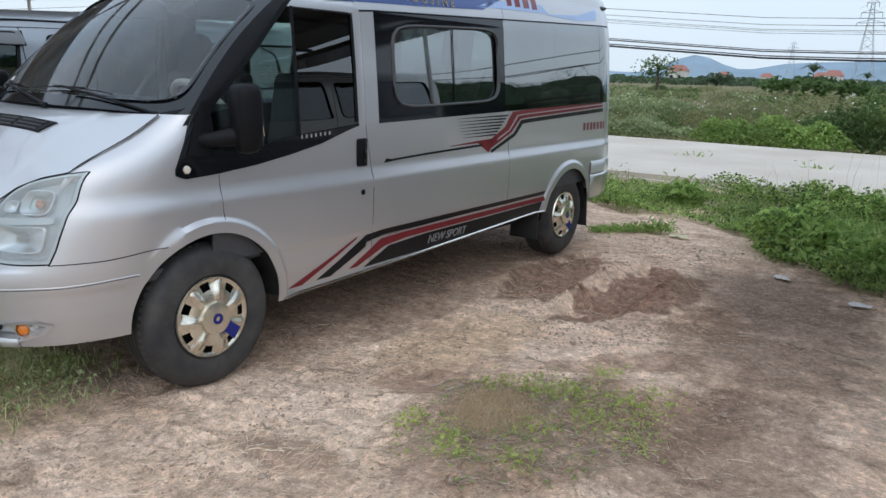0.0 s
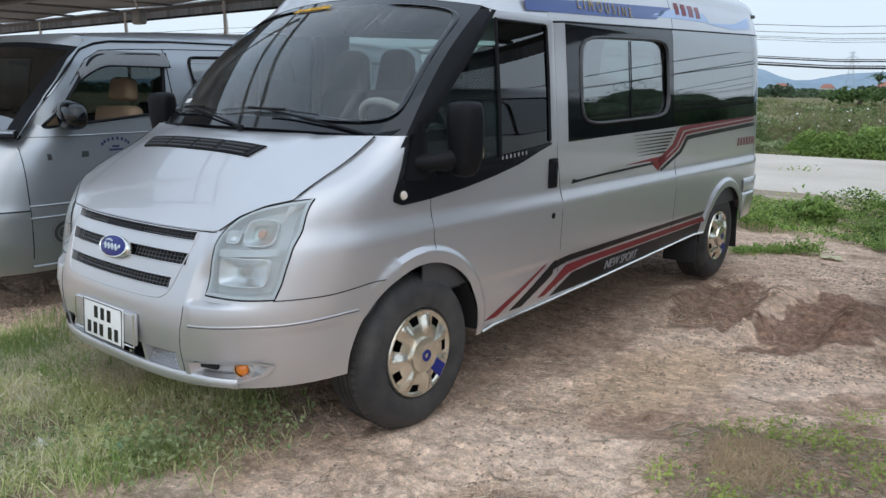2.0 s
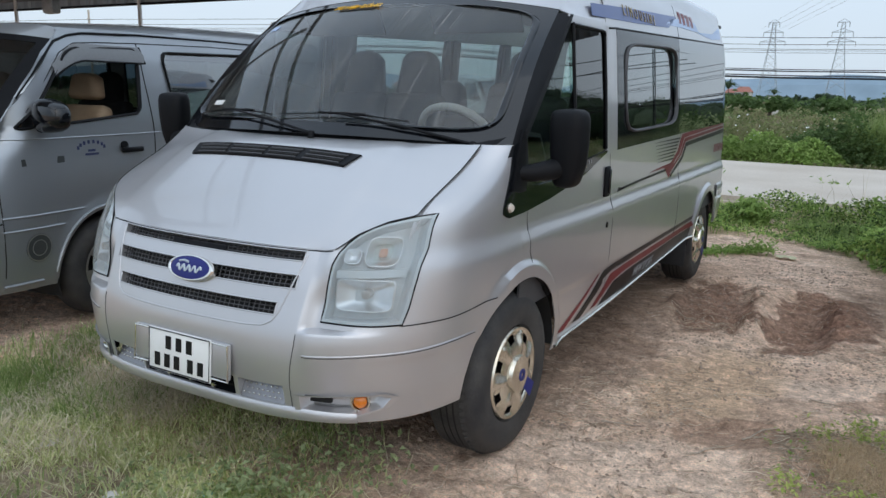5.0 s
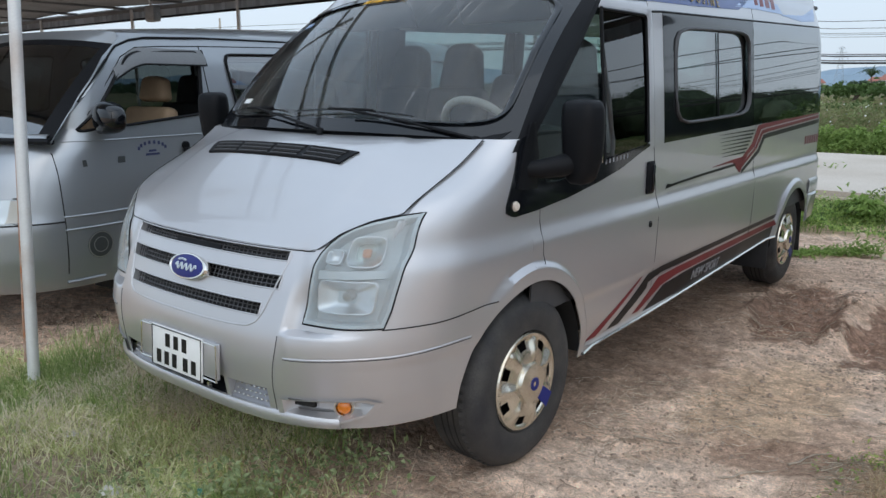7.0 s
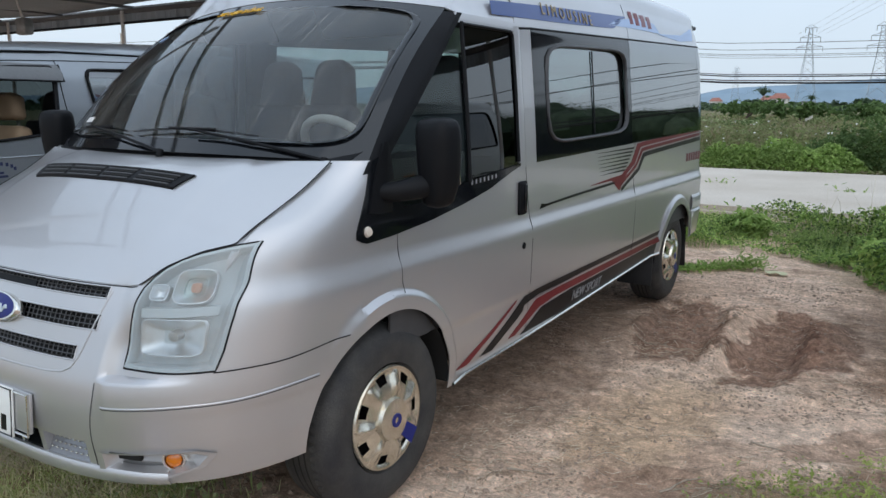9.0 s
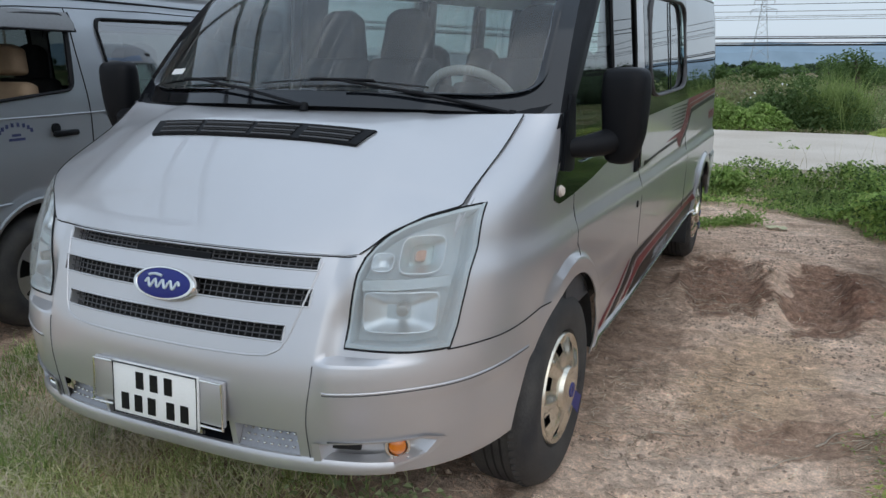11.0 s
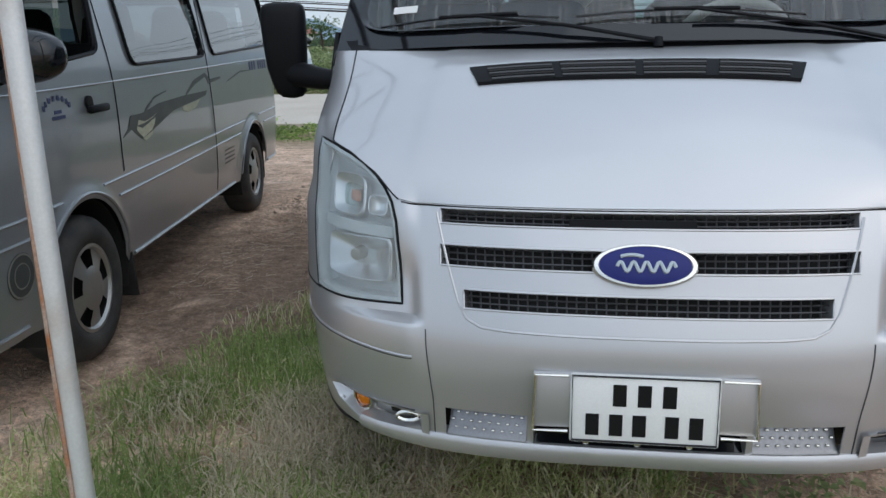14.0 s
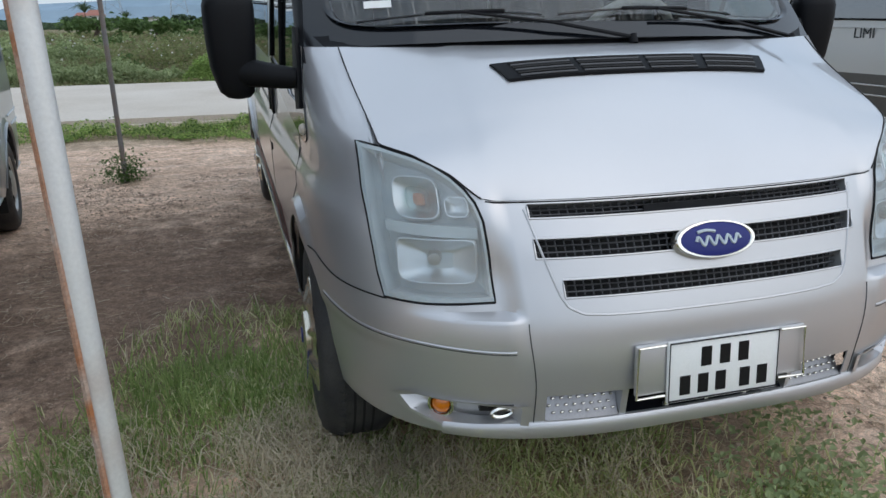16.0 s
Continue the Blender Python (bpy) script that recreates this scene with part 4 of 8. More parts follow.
# pillars between the windows of the far side
for y in (1.24, 2.6, 3.6, 4.5):
    part("window_pillar", sheet([[body_pt(y + dy, BELT(y) + (TOP(y) - BELT(y)) * t, -0.02, -1) for t in np.linspace(-0.02, 1.02, 8)] for dy in (-0.09, 0.09)], 0.03), GREY_PLASTIC, van)

# windscreen
A0, A1 = Vector((0.925, -0.07, 1.335)), Vector((0.845, 0.565, 1.925))


def screen_pt(u, v, off=0.0):
    """u across -1..1, v from the cowl (0) up to the roof (1)."""
    def at(u, v):
        e = A0.lerp(A1, v)
        bow = 0.20 - 0.10 * v
        lift = 0.02 + 0.05 * v
        p = Vector((e.x * u, e.y - bow * (1 - abs(u) ** 2.2), e.z + lift * (1 - u * u)))
        p.z += 0.035 * math.sin(math.pi * v)
        p.y -= 0.02 * math.sin(math.pi * v)
        return p
    p = at(u, v)
    if off:
        e = 0.01
        n = (at(u + e, v) - at(u - e, v)).cross(at(u, v + e) - at(u, v - e)).normalized()
        p = p + n * off
    return p


US, VS = np.linspace(-1, 1, 97), np.linspace(0, 1, 61)


def in_screen(i, j):
    u, v = abs((j + 0.5) / 48 - 1), (i + 0.5) / 60
    a, b = (u / 0.925) ** 12, (abs(v - 0.505) / 0.435) ** 10
    return a + b < 1


sg = [[screen_pt(u, v) for u in US] for v in VS]
part("windscreen", sheet(sg, 0.0, in_screen), GLASS_SCREEN, van, "windscreen streaked with dust and rain marks").visible_shadow = False
part("windscreen_surround", sheet(sg, 0.006, lambda i, j: not in_screen(i, j)), BLACK_GLOSS, van, "black border of the windscreen")
edge = [(0.925 * math.copysign(abs(math.cos(a)) ** 0.18, math.cos(a)), 0.505 + 0.435 * math.copysign(abs(math.sin(a)) ** 0.2, math.sin(a))) for a in np.linspace(0, 2 * math.pi, 120)]
part("screen_gasket", tube([screen_pt(u, v, 0.001) for u, v in edge], 0.016, 6, None, 0.25), BLACK_GLOSS, van)
# cowl below the glass
part("cowl", sheet([[hood_pt(u, 1.0, -0.004).lerp(screen_pt(u * 0.97, 0.05), t) + Vector((0, 0, -0.012 * math.sin(math.pi * t))) for u in np.linspace(-1, 1, 41)] for t in np.linspace(0, 1, 6)], 0.004), BLACK_PLASTIC, van, "black plastic cowl")

# roof brow over the windscreen
brow = []
for t in np.linspace(0, 1, 12):
    row = []
    for u in np.linspace(-1, 1, 41):
        a = screen_pt(u, 1.0, 0.002)
        ang = math.asin(max(-1, min(1, u)))
        q = upper(1.07, 2 + (1 - abs(u)) * 1.0)
        b = Vector((math.copysign(q.x, u), 1.07, q.z))
        p = a.lerp(b, t)
        p.z += 0.07 * math.sin(math.pi * t) * (1 - u ** 4)
        p.y -= 0.05 * math.sin(math.pi * t) * (1 - u ** 4)
        row.append(p)
    brow.append(row)
part("roof_brow", sheet(brow, 0.005), SILVER, van)
for s in (1, -1):
    g2 = []
    for t in np.linspace(0, 1, 8):
        row = []
        for k in np.linspace(0, 1, 16):
            y = 0.565 + (1.07 - 0.565) * k
            lo = body_pt(y, 1.885 + 0.02 * (1 - k) + 0.0 * k, 0.0, s)
            if k < 0.02:
                lo = screen_pt(s, 1.0)
            hi = brow[int(round(k * 11))][40 if s > 0 else 0]
            row.append(lo.lerp(hi, t))
        g2.append(row)
    part("roof_side", sheet(g2, 0.005, None, s > 0), SILVER, van)

# tail
rear_z = list(np.linspace(0.45, 1.33, 8)) + list(np.linspace(1.4, 2.17, 8))
tail = [[(side_x(4.7, z) * u, 4.7 + 0.03 * (1 - u * u), z) for u in np.linspace(-1, 1, 13)] for z in rear_z]
tail.append([(side_x(4.7, 2.17) * u, 4.7, 2.17 + 0.18 * (1 - abs(u) ** 2.5)) for u in np.linspace(-1, 1, 13)])
part("tail_panel", sheet(tail, 0.01, lambda i, j: not (9 <= i <= 13 and (1 <= j <= 4 or 7 <= j <= 10))), SILVER, van)
for a, b in ((1, 5), (7, 11)):
    part("rear_window", sheet([[tail[i][j] for j in range(a, b + 1)] for i in range(9, 15)], 0.004), GLASS_CLEAR, van)

# doors' upper frame, black pillar trim and door glass
def pillar_y(z):
    return float(np.interp(z, [1.05, 1.09, 1.26, 1.335, 1.925], [-0.14, -0.165, -0.09, -0.07, 0.565]))


def trim_low(y):
    """Lower edge of the black trim below the door glass."""
    return float(np.interp(y, [-0.17, -0.12, 0.05, 0.3, 0.55, 0.75, 0.95, 1.05], [1.075, 1.052, 1.06, 1.085, 1.125, 1.165, 1.225, 1.25]))


def door_top(y):
    return float(np.interp(y, [0.5, 1.06], [1.868, 1.872]))


for s in (1, -1):
    # black trim, from the pillar's foot back along the sill of the glass
    rows = []
    for t in np.linspace(0, 1, 10):
        row = []
        for y in np.linspace(-0.165, 1.05, 44):
            lo = trim_low(y)
            hi = max(lo + 0.012, min(glass_low(y), 1.30)) if y > 0.0 else float(np.interp(y, [-0.165, -0.09, -0.07, 0.0], [1.1, 1.26, 1.335, 1.36]))
            row.append(body_pt(y, lo + (hi - lo) * t, 0.004, s))
        rows.append(row)
    part("door_trim", sheet(rows, 0.004, None, s > 0), BLACK_GLOSS, van, "gloss black trim below the door window")
    # the pillar: a wide black band along the windscreen
    band = []
    for t in np.linspace(0, 1, 7):
        row = []
        for z in np.linspace(1.30, 1.905, 20):
            y = pillar_y(z) + (0.012 + 0.078 * t) * (1 - 0.3 * step(z, 1.6, 1.9))
            p = body_pt(y, z, 0.004, s)
            e = screen_pt(s, (z - 1.335) / 0.59)
            row.append(e.lerp(p, step(t, 0, 0.35)) if t < 0.35 else p)
        band.append(row)
    part("pillar", sheet(band, 0.01, None, s < 0), BLACK_PLASTIC, van, "black windscreen pillar")
    # glass: a fixed quarter light, then the winding window
    for y0, y1, m, nm in ((None, 0.585, GLASS_CLEAR, "quarter_light"), (0.60, 1.04, GLASS_DOOR, "door_window")):
        gr = []
        for t in np.linspace(0, 1, 16):
            row = []
            for k in np.linspace(0, 1, 14):
                z0 = glass_low(0.3 if y0 is None else y0 + (y1 - y0) * k) - 0.01
                z = z0 + (door_top(1) - z0) * t
                a = (pillar_y(max(z, 1.26)) + 0.066 if y0 is None else y0)
                row.append(body_pt(a + (max(a + 0.005, y1) - a) * k, z, -0.004, s))
            gr.append(row)
        part(nm, sheet(gr, 0.004, None, s > 0), m if s > 0 else GLASS_MID, van)
    part("window_divider", tube([body_pt(0.592, z, 0.003, s) for z in (1.21, 1.5, 1.7, 1.87)], 0.009, 6), BLACK_PLASTIC, van)
    rim = [(0.60, 1.862)] + [(1.035 - 0.03 * (1 - math.sin(a)), 1.862 - 0.03 * (1 - math.cos(a))) for a in np.linspace(0, math.pi / 2, 6)] + [(1.037, 1.6), (1.037, 1.27)]
    part("glass_run", tube([body_pt(y, z, 0.002, s) for y, z in rim], 0.010, 6, None, 0.7), BLACK_PLASTIC, van)
    # the silver frame: over the top and down the rear of the door glass
    top = [[body_pt(y, z, 0.003, s) for y in np.linspace(0.555, 1.085, 12)] for z in (1.866, 1.88, 1.905)]
    part("door_frame_top", sheet(top, 0.006, None, s > 0), SILVER, van)
    post = [[body_pt(y, z, 0.003 + 0.004 * (k == 1), s) for z in np.linspace(1.24, 1.89, 14)] for k, y in enumerate((1.045, 1.075, 1.105))]
    part("door_frame_rear", sheet(post, 0.006, None, s < 0), SILVER, van)
    part("pillar_strip", sheet([[body_pt(y, z, 0.002, s) for z in np.linspace(1.26, 1.89, 12)] for y in (1.11, 1.225)], 0.004, None, s < 0), SILVER, van)
    # seams
    seams = [[(0.075, z) for z in np.linspace(0.84, 1.06, 6)], [(1.155 - 0.05 * step(z, 0.95, 1.3), z) for z in np.linspace(0.42, 1.26, 14)],
             [(2.72, z) for z in np.linspace(0.45, BELT(2.72), 10)], [(2.68, z) for z in np.linspace(TOP(2.7), 2.16, 6)],
             [(y, 0.545 + 0.02 * y) for y in np.linspace(1.2, 3.25, 10)]]
    for q in seams:
        part("panel_seam", tube([body_pt(y, z, 0.0, s) for y, z in q], 0.0018, 5), GREY_PLASTIC, van)
    part("drip_rail", tube([body_pt(y, TOP(y) + 0.012, 0.002, s) for y in np.linspace(1.1, 4.66, 30)], 0.006, 6), BLACK_PLASTIC, van)
    # sill strip
    part("sill_strip", tube([body_pt(y, sill(y) + 0.012, 0.006, s) for y in np.linspace(0.46, 3.30, 24)], 0.009, 6), CHROME, van, "bright metal strip along the sill")
    # handle and lock
    hp = body_pt(1.115, 1.095, 0.0, s)
    dh = part("door_handle", box(0.016, 0.085, 0.16, pose(hp.x + s * 0.004, hp.y - 0.045, hp.z), 0.012), BLACK_PLASTIC, van, "black recessed door handle")
    part("grip", box(0.014, 0.02, 0.13, pose(hp.x + s * 0.014, hp.y - 0.03, hp.z), 0.005), BLACK_GLOSS, dh)
    part("lock", lathe([(0.0, 0.006), (0.016, 0.004), (0.017, -0.004)], 16, pose(*body_pt(1.06, 0.866, 0.0, s), 0, 0, 0 if s > 0 else 180)), BLACK_PLASTIC, van)
    # round cream side repeater on the pillar's foot
    part("side_marker", lathe([(0.0, 0.014), (0.014, 0.011), (0.02, 0.0)], 20, pose(*body_pt(-0.107, 1.094, 0.004, s), 0, 0, (0 if s > 0 else 180) - s * 12)), CREAM, van, "round cream side marker")

# mirrors: a tall rounded black housing on a thick arm
def mirror(s):
    c = Vector((1.095, 0.125, 1.335)) if s > 0 else Vector((1.14, 0.05, 1.352))
    turn = pose(s * c.x, c.y, c.z, 3, 0, s * -12)
    # rings from the rounded foot up to the flat top: height, half width, half depth, shift towards the van
    rings = ((-0.172, 0.012, 0.012, 0.014), (-0.166, 0.036, 0.034, 0.013), (-0.150, 0.052, 0.048, 0.010), (-0.115, 0.060, 0.056, 0.006), (-0.07, 0.068, 0.064, 0.002), (0.0, 0.073, 0.068, 0.0),
             (0.07, 0.076, 0.068, -0.001), (0.115, 0.076, 0.064, -0.001), (0.137, 0.071, 0.056, 0.0), (0.148, 0.058, 0.044, 0.0), (0.152, 0.03, 0.022, 0.0))
    rows, n = [], 32
    for z, wx, wy, sh in rings:
        row = []
        for k in range(n + 1):
            a = 2 * math.pi * k / n
            ca, sa = math.cos(a), math.sin(a)
            q = (abs(ca) ** 3.2 + abs(sa) ** 3.2) ** (-1 / 3.2)
            row.append(turn @ Vector((wx * q * ca - s * sh, min(wy * q * sa, wy * 0.82), z)))
        rows.append(row)
    v, f = [p for r_ in rows for p in r_], []
    for i in range(len(rows) - 1):
        f += [(i * (n + 1) + k, i * (n + 1) + k + 1, (i + 1) * (n + 1) + k + 1, (i + 1) * (n + 1) + k) for k in range(n)]
    f += [tuple(range(n))[::-1], tuple((len(rows) - 1) * (n + 1) + k for k in range(n))]
    m = part("mirror", (v, f), BLACK_PLASTIC, van, "tall black door mirror", 70)
    part("mirror_glass", box(0.10, 0.006, 0.20, turn @ pose(0, 0.057, 0.01), 0.002), MIRROR, m)
    lift = c.z - 1.335
    end = Vector((c.x - 0.025, c.y - 0.01, c.z - 0.085))
    root = Vector((0.95, -0.02, 1.225 + lift))
    part("arm", tube([root + Vector((-0.02, 0, 0)), root.lerp(end, 0.3) + Vector((0, -0.012, -0.004)), root.lerp(end, 0.65) + Vector((0, -0.012, -0.004)), end] if s > 0 else [Vector((-p.x, p.y, p.z)) for p in (root + Vector((-0.02, 0, 0)), root.lerp(end, 0.3) + Vector((0, -0.012, 0)), root.lerp(end, 0.65) + Vector((0, -0.012, 0)), end)], 0.032, 14, 0.046), BLACK_PLASTIC, m, "", 60)
    # a slim sail plate under the pillar, to which the arm is bolted
    sail = [[body_pt(y, z, 0.012, s) for y, z in ((-0.10, 1.16), (-0.05, 1.30), (0.0, 1.40))], [body_pt(y, z, 0.018, s) for y, z in ((-0.04, 1.15), (0.0, 1.28), (0.02, 1.40))], [body_pt(y, z, 0.008, s) for y, z in ((0.04, 1.15), (0.05, 1.27), (0.035, 1.40))]]
    part("foot", sheet(sail, 0.012), BLACK_PLASTIC, m, "", 60)


for s in (1, -1):
    mirror(s)

# head lamps
for s in (1, -1):
    def lp(x, z, off):
        p = nose_pt(x, z, off)
        return Vector((s * p.x, p.y, p.z))
    outer = LAMP + LAMP[:1]
    ring = []
    for (x1, z1), (x2, z2) in zip(outer, outer[1:]):
        ring += [(x1 + (x2 - x1) * k / 5, z1 + (z2 - z1) * k / 5) for k in range(5)]
    cx, cz = sum(p[0] for p in LAMP) / len(LAMP), sum(p[1] for p in LAMP) / len(LAMP)

    def fan(scale, off, rim=None):
        """A surface filling the lamp's outline, following the body."""
        rows = []
        for t in np.linspace(0, 1, 9):
            rows.append([lp(cx + (x - cx) * t * scale, cz + (z - cz) * t * scale, off(t)) for x, z in ring + ring[:1]])
        return rows
    lamp = part("headlamp", sheet(fan(1.0, lambda t: -0.045 if t < 0.9 else -0.045 + 0.045 * (t - 0.9) / 0.1), 0.0, None, s > 0), LAMP_WHITE, van, "large swept clear headlamp")
    part("lens", sheet(fan(1.012, lambda t: 0.012 * (1 - t ** 4) + 0.003), 0.0, None, s > 0), GLASS_LAMP, lamp, "clear plastic lens").visible_shadow = False
    part("seal", tube([lp(cx + (x - cx) * 1.008, cz + (z - cz) * 1.006, 0.001) for x, z in ring + ring[:2]], 0.0038, 6), BLACK_PLASTIC, lamp)
    # the milky rim under the lens
    part("bezel", sheet([[lp(cx + (x - cx) * k, cz + (z - cz) * k, o) for x, z in ring + ring[:1]] for k, o in ((0.915, -0.03), (0.92, -0.004), (0.94, 0.002), (1.0, 0.003))], 0.0, None, s > 0), LAMP_WHITE, lamp, "milky rim of the lamp")

    def cell(name, x0, x1, z0, z1, deep, n=5.0, bulb=None):
        """A rounded-square reflector with its rim and a lens in the middle."""
        xm, zm, hx, hz = (x0 + x1) / 2, (z0 + z1) / 2, (x1 - x0) / 2, (z1 - z0) / 2
        def pt(k, o, a):
            ca, sa = math.cos(a), math.sin(a)
            q = (abs(ca) ** n + abs(sa) ** n) ** (-1 / n)
            return lp(xm + hx * k * q * ca, zm + hz * k * q * sa, o)
        an = np.linspace(0, 2 * math.pi, 41)
        c = part(name, sheet([[pt(k, o, a) for a in an] for k, o in ((1.06, -0.035), (1.05, -0.014), (0.98, -0.010), (0.93, -0.014), (0.7, -0.014 - deep * 0.6), (0.35, -0.014 - deep), (0.01, -0.014 - deep))], 0.0, None, s > 0), REFLECT, lamp, "chrome reflector")
        part("rim", tube([pt(1.0, -0.010, a) for a in an], 0.0022, 6), REFLECT, c)
        if bulb:
            part("bulb", sheet([[pt(k * bulb, o, a) for a in an] for k, o in ((1.0, -0.014 - deep * 0.9), (1.0, -0.022), (0.7, -0.016), (0.01, -0.014))], 0.0, None, s > 0), GLASS_CLEAR, c, "clear bulb cover")
            part("filament_holder", sheet([[pt(k * bulb * 0.5, o, a) for a in an] for k, o in ((1.0, -0.014 - deep * 0.9), (0.9, -0.03), (0.01, -0.026))], 0.0, None, s > 0), PINK_BULB, c, "pale orange bulb")
        return c
    cell("indicator", 0.69, 0.79, 0.945, 1.042, 0.03, 4.0, 0.55)
    cell("side_lamp", 0.622, 0.675, 0.952, 0.998, 0.02, 4.0)
    low = cell("low_beam", 0.612, 0.795, 0.79, 0.895, 0.032, 9.0)
    c = lp(0.715, 0.85, -0.03)
    part("bulb_shield", lathe([(0, 0.02), (0.016, 0.016), (0.02, -0.02), (0, -0.03)], 16, pose(c.x, c.y, c.z, 0, 0, -90 + s * 18)), ALLOY, low)
    part("divider", sheet([[lp(x, z + (x - 0.7) * 0.05, o) for x in np.linspace(0.605, 0.815, 14)] for z, o in ((0.9, -0.03), (0.902, -0.012), (0.93, -0.010), (0.934, -0.03))], 0.002, None, s > 0), LAMP_WHITE, lamp)

# grille: three slots in the nose, each with its own walls, and dark mesh behind
grille = part("grille", sheet([[nose_pt(x, z, -0.05) for x in np.linspace(-0.49, 0.49, 25)] for z in np.linspace(0.735, 0.985, 8)], 0.004), DARK, van, "silver front grille with three dark slots")
for a, b, w in SLOTS:
    loop = [(k, a) for k in np.linspace(-w, w, 41)] + [(w, z) for z in np.linspace(a, b, 5)[1:]] + [(k, b) for k in np.linspace(w, -w, 41)[1:]] + [(-w, z) for z in np.linspace(b, a, 5)[1:]]
    pts = [(math.copysign(warp(abs(k), z), k), z) for k, z in loop]
    part("slot_wall", sheet([[nose_pt(x, z, d) for x, z in pts] for d in (0.0, -0.05)]), SILVER, grille)
    part("slot_edge", tube([nose_pt(x, z, 0.0) for x, z in pts], 0.003, 6), SILVER, grille)
    bits = []
    for k in np.arange(-w + 0.012, w, 0.0225):
        bits.append(tube([nose_pt(math.copysign(warp(abs(k), z), k), z, -0.024) for z in (a, (a + b) / 2, b)], 0.0022, 4))
    for z in np.linspace(a, b, 4)[1:-1] if b - a > 0.03 else [(a + b) / 2]:
        bits.append(tube([nose_pt(math.copysign(warp(abs(k), z), k), z, -0.022) for k in np.linspace(-w, w, 30)], 0.0024, 4))
    part("mesh", join(*bits), MESH_GREY, grille, "black plastic mesh")
part("latch_plate", sheet([[nose_pt(x, z, -0.014) for x in np.linspace(-0.17, 0.12, 8)] for z in (0.943, 0.955, 0.965)], 0.004), BLACK_PLASTIC, grille, "dark latch cover")
u_path = [(-0.487, 0.965), (-0.468, 0.90), (-0.447, 0.83), (-0.425, 0.765), (-0.405, 0.735), (-0.37, 0.718), (-0.3, 0.713), (-0.15, 0.711)]
u_path = u_path + [(0.0, 0.711)] + [(-x, z) for x, z in u_path[::-1]]
part("grille_crease", tube([nose_pt(float(np.interp(t, range(17), [p[0] for p in u_path])), float(np.interp(t, range(17), [p[1] for p in u_path])), 0.0) for t in np.linspace(0, 16, 90)], 0.0032, 6), SILVER, grille, "raised crease round the grille")

# oval badge, plain
bc, bt = nose_pt(0, 0.866, 0.012), -26
def oval(a, b, prof, m):
    rows = [[m @ Vector((a * r * math.cos(t), -d, b * r * math.sin(t))) for t in np.linspace(0, 2 * math.pi, 49)] for r, d in prof]
    return sheet(rows)


bm_pose = pose(bc.x, bc.y, bc.z, bt, 0, 0)
badge = part("badge", oval(0.118, 0.050, [(0.0, 0.004), (0.84, 0.004), (0.88, 0.009), (0.96, 0.008), (1.0, 0.002), (1.01, -0.016)], bm_pose), CHROME, van, "oval blue badge with silver rim")
part("enamel", oval(0.105, 0.0435, [(0.0, 0.0125), (0.5, 0.0120), (0.8, 0.0100), (1.0, 0.006)], bm_pose), BLUE, badge)
# plain raised flourishes on the enamel
for amp, x0, x1, zc, n in ((0.011, -0.062, 0.066, -0.004, 4.5), (0.004, -0.055, -0.005, 0.019, 0.5)):
    pts = [bm_pose @ Vector((x, -0.0135 + 0.004 * (x / 0.1) ** 2, zc + amp * math.sin((x - x0) / (x1 - x0) * 2 * math.pi * n))) for x in np.linspace(x0, x1, 48)]
    part("badge_mark", tube(pts, 0.0042, 6), LAMP_WHITE, badge, "plain raised flourish")

# number plate with plain bars in place of characters
pp = pose(0.005, -0.979, 0.553, -4, 0, 0)
holder = part("plate_holder", box(0.50, 0.012, 0.135, pp @ pose(0, 0.012, 0.012), 0.004), SILVER, van, "metal number plate bracket")
for s in (1, -1):
    part("clip", tube([pp @ Vector((s * 0.17, 0, 0.075)), pp @ Vector((s * 0.245, 0, 0.075)), pp @ Vector((s * 0.25, 0, -0.06)), pp @ Vector((s * 0.17, 0, -0.06))], 0.004, 6), CHROME, holder)
plate = part("number_plate", box(0.332, 0.008, 0.166, pp, 0.006), PLATE_WHITE, van, "white square number plate with black edge")
fr = [pp @ Vector((x, -0.005, z)) for x, z in ((-0.161, -0.078), (0.161, -0.078), (0.161, 0.078), (-0.161, 0.078), (-0.161, -0.078), (0.161, -0.078))]
part("plate_edge", tube(fr, 0.0028, 4), BLACK_DECAL, plate)
for x in (-0.055, 0.0, 0.055):
    part("plate_bar", box(0.030, 0.002, 0.052, pp @ pose(x, -0.0045, 0.034)), BLACK_DECAL, plate, "plain black bar")
for x in (-0.115, -0.062, -0.010, 0.062, 0.115):
    part("plate_bar", box(0.030, 0.002, 0.052, pp @ pose(x, -0.0045, -0.038)), BLACK_DECAL, plate, "plain black bar")

